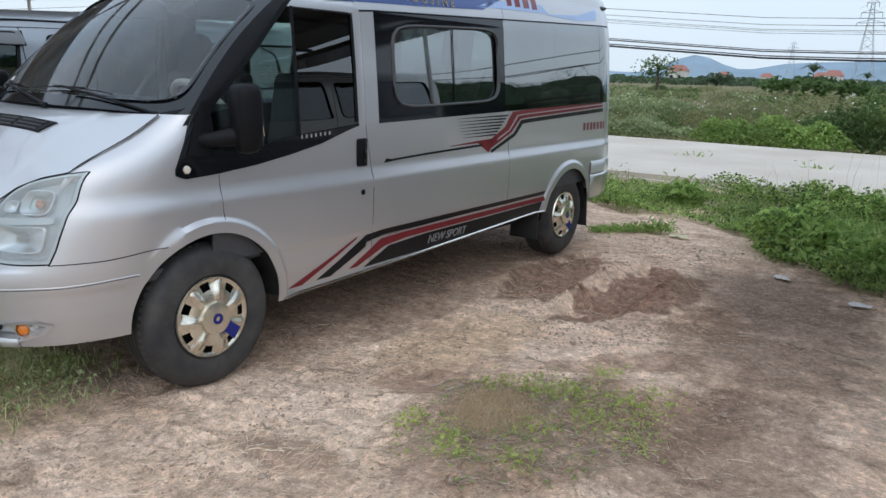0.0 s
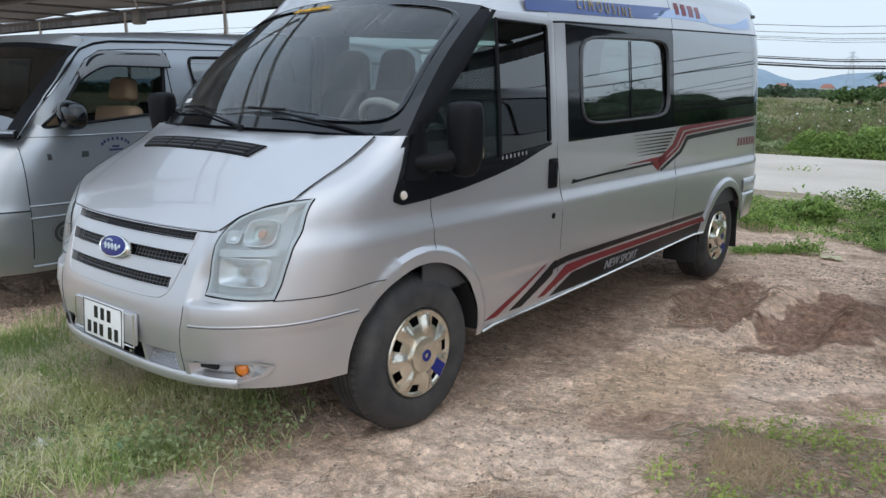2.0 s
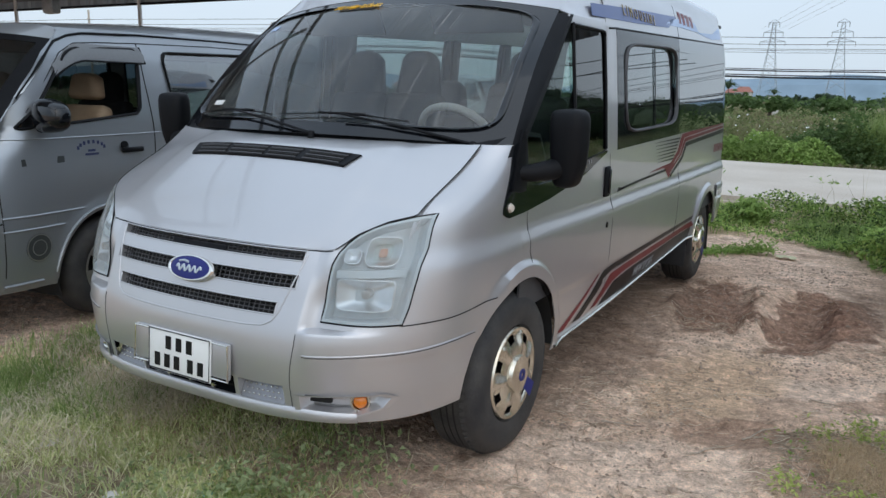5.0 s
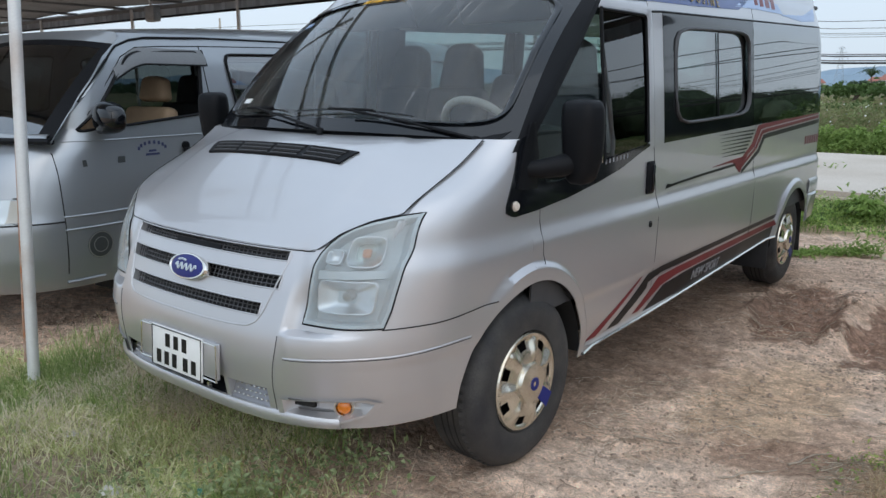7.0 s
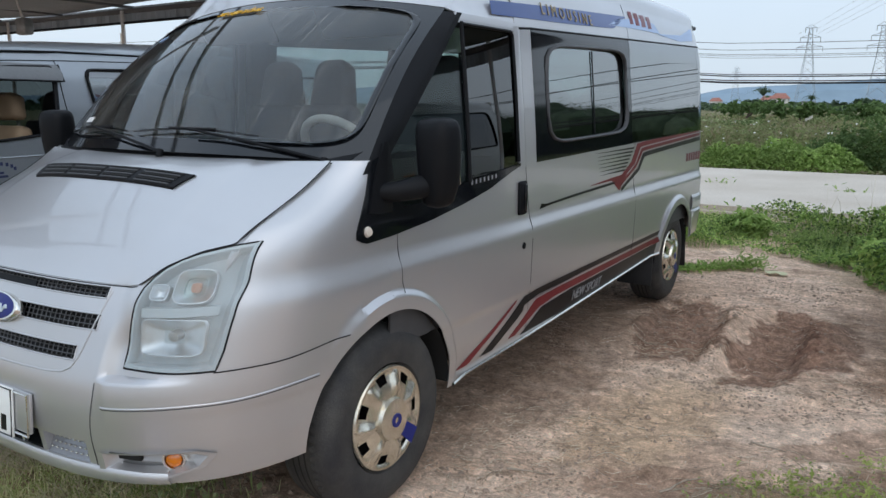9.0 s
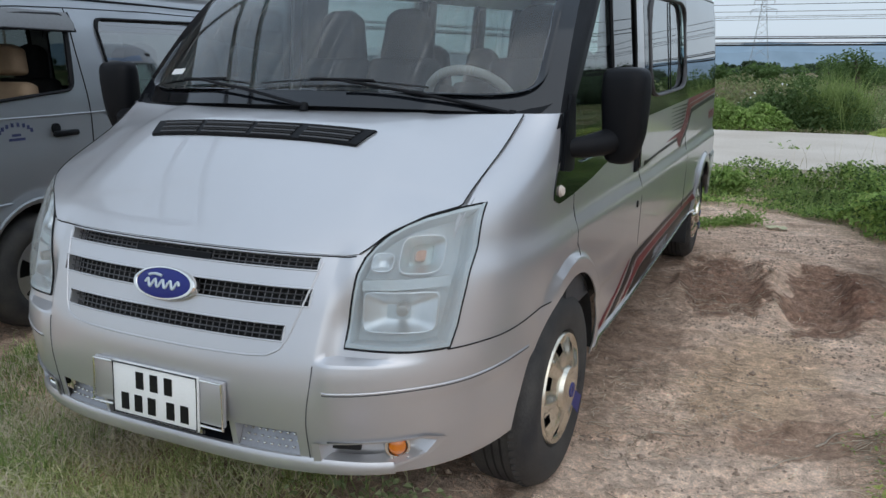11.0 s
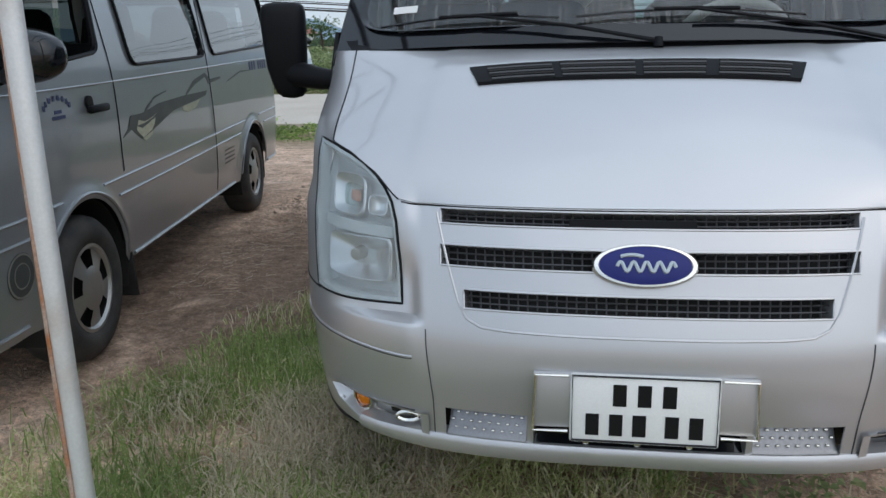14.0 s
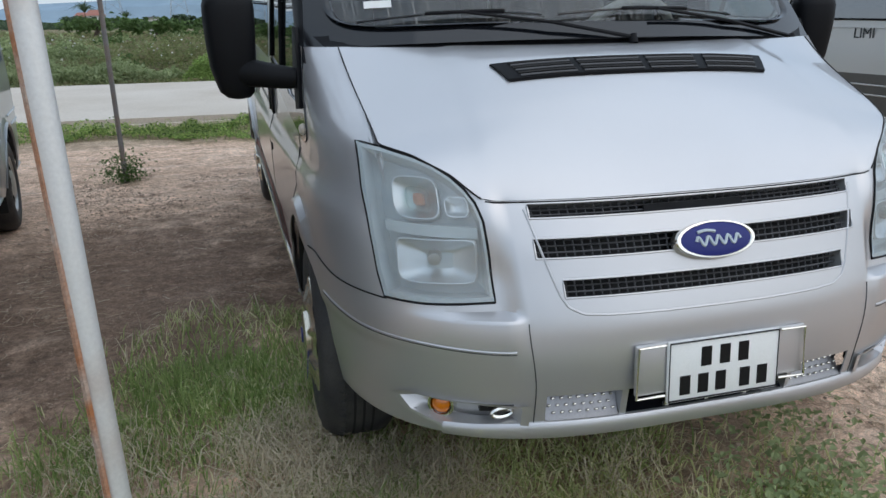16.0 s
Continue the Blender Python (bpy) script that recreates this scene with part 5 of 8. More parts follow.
# lower intake: dark back, treadplate steps, lower lip
part("intake_back", sheet([[nose_pt(x, z, -0.09) for x in np.linspace(-0.5, 0.5, 25)] for z in (0.36, 0.44, 0.53)], 0.004), DARK, van)
for s in (1, -1):
    rows = [[nose_pt(s * x, z, d) for x in np.linspace(0.262, 0.457, 12)] for z, d in ((0.503, -0.055), (0.435, -0.012), (0.427, -0.002))]
    stp = part("tread_step", sheet(rows, 0.004), TREAD, van, "bright metal tread plate in the bumper")
    studs = []
    for i in range(8):
        for j in range(4):
            a = nose_pt(s * (0.275 + i * 0.023 + 0.011 * (j % 2)), 0.443 + 0.015 * j, -0.014 - 0.0095 * j)
            studs.append(box(0.010, 0.008, 0.006, pose(a.x, a.y, a.z, -30, 0, 0), 0.002, 1))
    part("stud_pattern", join(*studs), CHROME, stp, "raised studs")
    part("step_end", sheet([[nose_pt(s * x, z, d) for z in (0.425, 0.505)] for x, d in ((0.24, -0.08), (0.244, 0.0), (0.26, -0.003), (0.262, -0.06))], 0.003), SILVER, stp)
part("lower_bar", sheet([[nose_pt(x, z, d) for x in np.linspace(-0.24, 0.24, 20)] for z, d in ((0.462, -0.05), (0.442, -0.03), (0.427, -0.004))], 0.004), BLACK_GLOSS, van)
for x in (-0.12, 0.0, 0.12):
    c = nose_pt(x, 0.436, -0.012)
    part("bolt", lathe([(0, 0.006), (0.008, 0.005), (0.009, -0.006)], 10, pose(c.x, c.y, c.z, 0, 0, -90)), CHROME, van)
lipg = []
for z, d in ((0.43, -0.03), (0.427, 0.003), (0.418, 0.011), (0.395, 0.013), (0.380, 0.008), (0.374, -0.03)):
    lipg.append([nose_pt(x, z - 0.012 * step(abs(x), 0.45, 0.75) * (z > 0.4), d) for x in np.linspace(-0.70, 0.70, 61)])
part("bumper_lip", sheet(lipg, 0.003), SILVER, van)
# fog lamp pods
for s in (1, -1):
    def fp(x, z, off):
        p = nose_pt(x, z, off)
        return Vector((s * p.x, p.y, p.z))
    rows = []
    fc = (0.66, 0.445)
    outl = FOG + FOG[:1]
    rg = []
    for (x1, z1), (x2_, z2) in zip(outl, outl[1:]):
        rg += [(x1 + (x2_ - x1) * k / 4, z1 + (z2 - z1) * k / 4) for k in range(4)]
    for t in np.linspace(0, 1, 9):
        rows.append([fp(fc[0] + (x - fc[0]) * t * 1.1, fc[1] + (z - fc[1]) * t * 1.2, -0.04 + 0.048 * step(t, 0.66, 0.9)) for x, z in rg + rg[:1]])
    pod = part("fog_lamp", sheet(rows, 0.0), SILVER, van, "bumper pod with round amber lamp")
    c = fp(0.715, 0.447, -0.028)
    part("lens", lathe([(0.0, 0.016), (0.014, 0.0135), (0.024, 0.006), (0.027, -0.02)], 24, pose(c.x, c.y, c.z, 0, 0, -90 + s * 34)), AMBER, pod, "amber lens")
    part("rim", lathe([(0.027, -0.02), (0.029, 0.008), (0.036, 0.008), (0.04, -0.02)], 24, pose(c.x, c.y, c.z, 0, 0, -90 + s * 34)), CHROME, pod)
    c = fp(0.575, 0.45, -0.036)
    part("slot", box(0.105, 0.016, 0.026, pose(c.x, c.y, c.z, 0, 0, s * 17), 0.006), DARK, pod, "dark slot")
    if s < 0:
        part("tow_ring", tube([Vector((c.x + 0.0, c.y - 0.012, c.z)) + Vector((0.028 * math.cos(a), -0.012 + 0.0 * a, -0.006 + 0.012 * math.sin(a))) for a in np.linspace(0, 6.5, 20)], 0.006, 6), CHROME, pod, "metal towing eye")
    side = [Vector((s * side_x(y, z), y, z)) for y, z in ((nose_y(0.8, 0.64) * (1 - k), 0.642 + 0.012 * step(k, 0.05, 0.5)) for k in np.linspace(0.03, 0.50, 18))]
    part("bumper_groove", tube([fp(x, 0.632 + 0.010 * step(x, 0.55, 0.8), 0.0) for x in np.linspace(0.54, 0.8, 16)] + side, 0.0028, 6), SILVER, van, "raised moulding line on the bumper")
    part("groove_shadow", tube([p - Vector((0, 0, 0.006)) for p in [fp(x, 0.632 + 0.010 * step(x, 0.55, 0.8), 0.0) for x in np.linspace(0.54, 0.8, 16)] + side], 0.0018, 5), GREY_PLASTIC, van)
    part("bumper_seam", tube([fp(0.488 + 0.018 * step(z, 0.5, 0.70), z, 0.0005) for z in np.linspace(0.39, 0.70, 14)], 0.0017, 5), GREY_PLASTIC, van)
    part("wing_seam", tube([Vector((s * p.x, p.y, p.z)) for p in (body_pt(y, bumper_top(0.9, y) + 0.002, 0.0005) for y in np.linspace(nose_y(0.8, 0.737) * 0.965, -0.24, 40))], 0.0024, 5), DARK, van)

# bonnet vent
def vent_pt(a, b, off):
    """a across -1..1, b from lower edge to upper edge of the vent."""
    v = 0.572 + 0.122 * b
    return hood_pt(a * (0.51 + 0.035 * b), v, off)


vent = part("bonnet_vent", sheet([[vent_pt(a, b, 0.004 + 0.008 * (0 < b < 1)) for a in np.linspace(-1, 1, 41)] for b in (0, 0.06, 0.5, 0.94, 1)], 0.006), BLACK_PLASTIC, van, "black plastic air vent set in the bonnet")
for k in range(6):
    b = 0.16 + 0.135 * k
    for a0, a1 in ((-0.9, -0.5), (-0.45, 0.0), (0.05, 0.42), (0.5, 0.92)):
        part("vent_slot", tube([vent_pt(a, b, 0.0125) for a in np.linspace(a0, a1, 8)], 0.0042, 5), DARK if k % 2 else GREY_PLASTIC, vent)

# wipers
for px, mx, b0, b1 in ((0.08, -0.44, -0.76, -0.20), (0.78, 0.19, -0.15, 0.50)):
    piv = screen_pt(px / 0.92, -0.01, 0.012)
    mid = screen_pt(mx / 0.92, 0.085, 0.035)
    w = part("wiper", tube([piv, piv.lerp(mid, 0.5) + Vector((0, -0.012, 0.008)), mid], 0.007, 6, 0.005), BLACK_PLASTIC, van, "black windscreen wiper")
    part("blade", tube([screen_pt(x / 0.92, 0.082 + 0.02 * math.sin(math.pi * k / 10), 0.016) for k, x in enumerate(np.linspace(b0, b1, 11))], 0.004, 6), BLACK_GLOSS, w)
    part("bridge", tube([screen_pt((mx + d) / 0.92, 0.095, 0.026) for d in (-0.12, -0.04, 0.04, 0.12)], 0.0065, 6), BLACK_PLASTIC, w)
    part("pivot", lathe([(0, 0.012), (0.012, 0.009), (0.014, -0.02)], 14, Matrix.Translation(piv) @ pose(0, 0, 0, 0, -70, 90)), BLACK_PLASTIC, w)

# wheels
def wheel(x, y, s, steer=0.0):
    m = pose(x, y, TYRE_R, 0, 0, (0 if s > 0 else 180) + steer)
    prof = [(0.205, 0.0), (0.215, 0.018), (0.24, 0.022), (0.285, 0.028), (0.325, 0.018), (0.345, 0.0), (0.357, -0.02), (TYRE_R, -0.05), (TYRE_R, -0.16), (0.357, -0.19), (0.335, -0.212), (0.28, -0.222), (0.215, -0.2)]
    wh = part("wheel", lathe([(0.0, -0.1), (0.2, -0.1), (0.205, -0.02), (0.2, -0.015)], 32, m), DARK, van, "tyre with bright hubcap")
    t = lathe(prof, 56, m)
    ty = part("tyre", t, RUBBER, wh, "worn dusty black tyre", 50)
    gr = []
    for d in (-0.075, -0.105, -0.135):
        gr.append(lathe([(TYRE_R + 0.0008, d - 0.004), (TYRE_R + 0.0012, d + 0.004)], 56, m))
    part("tread_groove", join(*gr), DARK, ty)
    lugs = []
    for k in range(64):
        a = 360 / 64 * k
        lugs.append(box(0.03, 0.02, 0.006, m @ pose(0, 0, 0, a, 0, 0) @ pose(-0.032, 0, TYRE_R - 0.004, 0, 28, 0), 0.001, 1))
    part("tread", join(*lugs), RUBBER, ty)
    # hub cap: a dished disc with seven openings and ribs between
    v, f = [], []
    n, rings = 84, [(0.205, 0.012), (0.2, 0.022), (0.188, 0.02), (0.18, 0.012), (0.168, 0.014), (0.144, 0.022), (0.12, 0.03), (0.085, 0.034), (0.08, 0.05), (0.05, 0.056), (0.03, 0.058), (0.0, 0.058)]
    for r, d in rings:
        for k in range(n):
            ph = (k / n * 7) % 1
            rib = 0.018 * math.exp(-((ph - 0.5) / 0.16) ** 2) if 0.1 < r < 0.185 else 0
            a = 2 * math.pi * k / n
            v.append(m @ Vector((d + rib, r * math.cos(a), r * math.sin(a))))
    for i in range(len(rings) - 1):
        for k in range(n):
            ph = (k / n * 7 + 0.04) % 1
            if 3 <= i <= 4 and (ph < 0.16 or ph > 0.84):
                continue
            f.append((i * n + k, i * n + (k + 1) % n, (i + 1) * n + (k + 1) % n, (i + 1) * n + k))
    cap = part("hubcap", (v, f), CAP, wh, "scratched bright metal hubcap", 40)
    part("centre_mark", lathe([(0.028, 0.056), (0.027, 0.061), (0.012, 0.061), (0.011, 0.056)], 24, m), BLUE, cap, "blue painted ring")
    part("paint_patch", poly_prism([(-0.026, 0.0), (0.026, 0.0), (0.034, 0.1), (-0.032, 0.095)], 0.003, m @ pose(0.042, 0, 0, 0, 90, 0) @ pose(0, 0, 0, 0, 0, -42 if steer else -60) @ pose(0, 0.055, 0, 7, 0, 0)), BLUE, cap, "patch of blue paint")


for s in (1, -1):
    wheel(s * 0.93, 0.0, s, -1.5)
    wheel(s * 0.93, AXLE_R, s)
    for yc, r in ((0, 0.425), (AXLE_R, 0.41)):
        rows = [[(s * (0.955 - d), yc + r * 1.01 * math.cos(a), 0.36 + r * 1.01 * math.sin(a)) for a in np.linspace(0.02, math.pi - (0.85 if yc == 0 else 0.02), 30)] for d in (0.005, 0.12, 0.33)]
        part("arch_liner", sheet(rows, 0.004), DARK, van)
    part("mudflap", box(0.27, 0.012, 0.36, pose(s * 0.80, AXLE_R + 0.50, 0.36, 6, 0, 0), 0.004), FLAP, van, "black rubber mud flap")
    part("mudflap", box(0.26, 0.012, 0.24, pose(s * 0.82, AXLE_R - 0.47, 0.33, -4, 0, 0), 0.004), FLAP, van, "black rubber mud flap")
# unseen tray added to deepen the shade beneath the nose
part("engine_tray", box(1.2, 0.34, 0.05, pose(0, -0.58, 0.40), 0.02), DARK, van)
part("underbody", box(1.5, 5.0, 0.16, pose(0, 1.95, 0.40), 0.03), DARK, van)
part("exhaust", tube([(0.3, 1.0, 0.27), (0.35, 2.0, 0.25), (0.5, 2.9, 0.27)], 0.05, 10), ALLOY, van)
# rear bumper corner
for s in (1, -1):
    rb = [[body_pt(y, z, d, s) for y in np.linspace(4.16, 4.7, 10)] for z, d in ((0.45, 0.0), (0.47, 0.014), (0.66, 0.016), (0.675, 0.004), (0.69, 0.016), (0.78, 0.014), (0.8, 0.0))]
    part("rear_bumper", sheet(rb, 0.005, None, s > 0), SILVER, van)


# ---- stripes and lettering on the silver van ----
def decal(name, lo, hi, material, label="", s=1, off=0.0025, n=30):
    """A film on the van's side between two edges, each a list of (y, z)."""
    def along(pts, k):
        ts = np.linspace(0, 1, len(pts))
        return float(np.interp(k, ts, [p[0] for p in pts])), float(np.interp(k, ts, [p[1] for p in pts]))
    rows = []
    for t in np.linspace(0, 1, 5):
        row = []
        for k in np.linspace(0, 1, n):
            (y0, z0), (y1, z1) = along(lo, k), along(hi, k)
            row.append(body_pt(y0 + (y1 - y0) * t, z0 + (z1 - z0) * t, off, s))
        rows.append(row)
    return part(name, sheet(rows, 0.001, None, s > 0), material, van, label)


for s in (1, -1):
    # waist stripe: two red lines and a black one, dropping in a step
    decal("red_stripe", [(2.42, 1.045), (2.72, 1.15), (2.84, 1.258), (4.55, 1.318)], [(2.42, 1.075), (2.66, 1.17), (2.77, 1.285), (4.55, 1.334)], RED_DECAL, "red stripe", s)
    decal("red_stripe", [(2.46, 1.022), (2.76, 1.13), (2.89, 1.228), (4.55, 1.288)], [(2.44, 1.038), (2.74, 1.144), (2.86, 1.25), (4.55, 1.309)], RED_DECAL, "red stripe", s)
    decal("black_stripe", [(2.48, 0.992), (2.82, 1.10), (2.93, 1.19), (4.56, 1.245)], [(2.47, 1.012), (2.79, 1.12), (2.90, 1.218), (4.56, 1.278)], BLACK_DECAL, "black stripe", s)
    decal("red_stripe", [(1.95, 1.072), (2.3, 1.075), (2.44, 1.0)], [(1.95, 1.075), (2.3, 1.092), (2.58, 1.10)], RED_DECAL, "red stripe point", s)
    decal("black_stripe", [(1.27, 1.022), (1.7, 1.036), (2.36, 1.05)], [(1.29, 1.034), (1.7, 1.05), (2.36, 1.066)], BLACK_DECAL, "black stripe", s)
    decal("black_stripe", [(1.27, 1.018), (1.4, 1.026)], [(1.29, 1.044), (1.36, 1.034)], BLACK_DECAL, "black stripe point", s)
    for k in range(7):
        z, y1 = 1.256 - 0.022 * k, 2.70 - 0.028 * k
        decal("hatch_line", [(2.02 + 0.012 * k, z - 0.004), (y1, z - 0.006)], [(2.05 + 0.012 * k, z - 0.002), (y1, z + 0.006)], BLACK_DECAL, "thin black line", s, 0.0025, 12)
    # lower stripe
    decal("black_stripe", [(1.11, 0.555), (1.25, 0.578), (3.32, 0.592)], [(1.11, 0.60), (1.25, 0.615), (3.335, 0.622)], BLACK_DECAL, "black stripe", s)
    decal("red_stripe", [(1.04, 0.415), (1.28, 0.505), (1.5, 0.525), (3.32, 0.542)], [(0.97, 0.415), (1.24, 0.558), (1.5, 0.566), (3.32, 0.576)], RED_DECAL, "red stripe", s)
    decal("black_stripe", [(1.10, 0.40), (1.7, 0.405), (3.26, 0.452)], [(1.32, 0.50), (1.7, 0.518), (3.30, 0.535)], BLACK_DECAL, "black panel", s)
    decal("red_stripe", [(0.60, 0.392), (1.02, 0.59)], [(0.50, 0.392), (1.03, 0.605)], RED_DECAL, "red slash", s)
    decal("black_stripe", [(0.82, 0.40), (1.10, 0.53)], [(0.71, 0.40), (1.12, 0.61)], BLACK_DECAL, "black slash", s)
    # roof band
    decal("blue_band", [(0.86, 1.925), (1.7, 1.955), (2.42, 1.99)], [(0.86, 1.985), (1.7, 2.035), (2.70, 2.085)], BLUE_DECAL, "dark blue band", s)
    decal("blue_swoosh", [(2.35, 2.005), (2.8, 2.02), (3.4, 2.03)], [(2.5, 2.05), (2.95, 2.1), (3.3, 2.09)], LIGHT_BLUE, "pale blue swoosh", s)
    decal("blue_swoosh", [(3.35, 2.022), (3.9, 2.01), (4.3, 2.04)], [(3.4, 2.03), (3.95, 2.06), (4.34, 2.14)], LIGHT_BLUE, "pale blue swoosh", s)
    for k, (y, w) in enumerate(((2.80, 0.07), (2.92, 0.08), (3.05, 0.09), (3.18, 0.08))):
        decal("logo_mark", [(y - w / 2, 2.045), (y + w / 2, 2.05)], [(y - w / 2, 2.125), (y + w / 2, 2.13)], RED_DECAL if k < 2 else MAROON, "plain red mark", s, 0.003, 4)
    # number on the flank as bars
    for k in range(7):
        y = 4.0 + 0.07 * k
        decal("number_bar", [(y, 1.085), (y + 0.045, 1.086)], [(y, 1.15), (y + 0.045, 1.151)], MAROON, "plain dark red bar", s, 0.0025, 3)
    # name on the door trim as bars
    for k in range(7):
        y = 0.60 + 0.034 * k
        decal("trim_mark", [(y, 1.198 + 0.002 * k), (y + 0.012, 1.1985 + 0.002 * k)], [(y, 1.217 + 0.002 * k), (y + 0.012, 1.2175 + 0.002 * k)], TRIM_GREY, "plain grey mark", s, 0.0055, 3)


def side_text(body, y, z, size, material, shear=0.0, s=1, off=0.004, space=1.0):
    p = body_pt(y, z, off, s)
    q, r = body_pt(y + 0.1, z, off, s), body_pt(y, z + 0.05, off, s)
    u = (q - p).normalized() * s
    w = (r - p).normalized()
    n = u.cross(w).normalized()
    m = Matrix((u, n.cross(u), n)).transposed().to_4x4()
    m.translation = p
    text(body, size, m, material, van, "letter", shear, "", space)


for s in (1, -1):
    side_text("NEW SPORT", 1.95, 0.468, 0.08, TRIM_GREY, 0.3, s, 0.005)
    side_text("LIMOUSINE", 1.72, 2.0, 0.085, DULL_GOLD, 0.0, s, 0.005, 1.75)

# sticker at the top of the windscreen, seen from outside
st = part("sticker", sheet([[screen_pt(u, v, 0.003) for u in np.linspace(-0.33, -0.07, 8)] for v in (0.885, 0.94)], 0.001), BLACK_DECAL, van, "black strip with yellow lettering")
c = screen_pt(-0.2, 0.912, 0.006)
ux = (screen_pt(-0.1, 0.912) - screen_pt(-0.3, 0.912)).normalized()
uy = (screen_pt(-0.2, 0.95) - screen_pt(-0.2, 0.87)).normalized()
uz = ux.cross(uy).normalized()
m = Matrix((ux, uz.cross(ux), uz)).transposed().to_4x4()
m.translation = c
text("XE HỢP ĐỒNG", 0.043, m, YELLOW, st, "letter", 0.2)
part("inspection_sticker", sheet([[screen_pt(u, v, 0.003) for u in np.linspace(-0.80, -0.71, 4)] for v in (0.15, 0.18)], 0.001), WHITE_DECAL, van, "small white sticker")
part("inspection_sticker", sheet([[screen_pt(u, v, 0.003) for u in np.linspace(-0.86, -0.80, 4)] for v in (0.78, 0.83)], 0.001), LIGHT_BLUE, van, "small pale sticker")

# inside the van: floor, dashboard, steering wheel and seats
part("cab_floor", box(1.8, 5.2, 0.05, pose(0, 2.05, 0.62), 0.01), GREY_PLASTIC, van)
dash = []
for y, z in ((-0.16, 1.30), (0.0, 1.365), (0.12, 1.39), (0.25, 1.375), (0.33, 1.26), (0.34, 0.95)):
    dash.append([(x, y + 0.08 * (x / 0.88) ** 2, z + 0.015 * math.cos(x * 5)) for x in np.linspace(-0.88, 0.88, 21)])
part("dashboard", sheet(dash, 0.02), GREY_PLASTIC, van, "dark grey dashboard")
sw = pose(0.42, 0.40, 1.33, -50, 0, 0)
wheel_pts = [sw @ Vector((0.19 * math.cos(a), 0.19 * math.sin(a), 0)) for a in np.linspace(0, 2 * math.pi + 0.2, 42)]
stw = part("steering_wheel", tube(wheel_pts, 0.019, 10), CREAM, van, "steering wheel in a cream cover")
part("spoke", join(box(0.36, 0.035, 0.02, sw @ pose(0, 0, -0.02)), lathe([(0, 0.02), (0.06, 0.015), (0.07, -0.03)], 18, sw @ pose(0, 0, -0.02, 0, -90, 0))), GREY_PLASTIC, stw)


def seat(x, y, z, w, material, parent, h=0.62, low=False):
    st = part("seat", box(w, 0.48, 0.16, pose(x, y, z), 0.05, 3), material, parent, "cloth-covered seat", 60)
    part("backrest", box(w * 0.96, 0.13, h, pose(x, y + 0.27, z + h / 2 + 0.03, -10, 0, 0), 0.05, 3), material, st, "", 60)
    hd = box(0.30, 0.12, 0.30, None, 0.055, 4)
    for v in hd.verts:
        v.co.x *= math.sqrt(max(0.1, 1 - 0.8 * (max(0, v.co.z + 0.02) / 0.17) ** 2))
    if low:
        bmesh.ops.scale(hd, vec=(0.95, 1.0, 0.62), verts=hd.verts)
    put(hd, pose(x, y + 0.36, z + h + (0.155 if low else 0.13), -8, 0, 0))
    part("headrest", hd, material, st, "", 60)


for x in (0.45, -0.28, -0.68):
    seat(x, 0.82, 0.9, 0.5 if x > 0 else 0.42, SEAT, van, 0.6)
for y in (1.8, 2.7, 3.6):
    for x in (0.62, 0.12, -0.62):
        seat(x, y, 0.88, 0.44, SEAT, van, 0.46)
for s in (1, -1):
    part("curtain_post", box(0.05, 0.16, 0.66, pose(s * 0.87, 1.16, 1.58, 0, s * -4, 0), 0.015), GREY_PLASTIC, van)
    for y in (2.66, 3.62):
        part("window_post", box(0.04, 0.12, 0.64, pose(s * 0.875, y, 1.62, 0, s * -4, 0), 0.015), GREY_PLASTIC, van)
part("headliner", box(1.62, 3.9, 0.03, pose(0, 2.7, 2.17), 0.01), GREY_PLASTIC, van)
part("visor", box(0.5, 0.02, 0.16, pose(0.4, 0.58, 1.9, 30, 0, 0), 0.008), GREY_PLASTIC, van)
part("visor", box(0.5, 0.02, 0.16, pose(-0.4, 0.58, 1.9, 30, 0, 0), 0.008), GREY_PLASTIC, van)


# ---- the other vans ----
W2 = curve1([0.25, 0.35, 0.5, 0.7, 0.95, 1.2, 1.3, 1.5, 1.72, 1.82, 1.9], [0.86, 0.895, 0.915, 0.925, 0.925, 0.915, 0.908, 0.885, 0.855, 0.82, 0.77], 0.05)
F2 = curve1([0.25, 0.35, 0.5, 0.72, 0.76, 0.85, 1.0, 1.12, 1.2, 1.28], [0.80, 0.88, 0.92, 0.91, 0.86, 0.83, 0.77, 0.68, 0.56, 0.48], 0.04)


def x2(y, z):
    """Half width of the small van."""
    a = W2(z)
    for yc, r in ((0.0, 0.42), (2.9, 0.42)):
        d = math.hypot(y - yc, z - 0.33) - r
        a += 0.016 * math.exp(-(d / 0.035) ** 2)
    if y > -0.3:
        return a * (1 - 0.06 * step(y, 3.6, 4.0) ** 2)
    q = min(1.0, (-0.3 - y) / F2(min(z, 1.28)))
    return a * (1 - q ** 3.2) ** (1 / 3.2)


def p2(y, z, off=0.0, s=1):
    e = 0.004
    dy, dz = (x2(y + e, z) - x2(y - e, z)) / (2 * e), (x2(y, z + e) - x2(y, z - e)) / (2 * e)
    nv = Vector((1, -dy, -dz)).normalized()
    p = Vector((x2(y, z), y, z)) + nv * off
    return Vector((s * p.x, p.y, p.z))


def nose2(x, z, off=0.0):
    q = min(1, abs(x) / W2(z))
    return Vector((x, -0.3 - F2(z) * (1 - q ** 3.2) ** (1 / 3.2) - off, z))


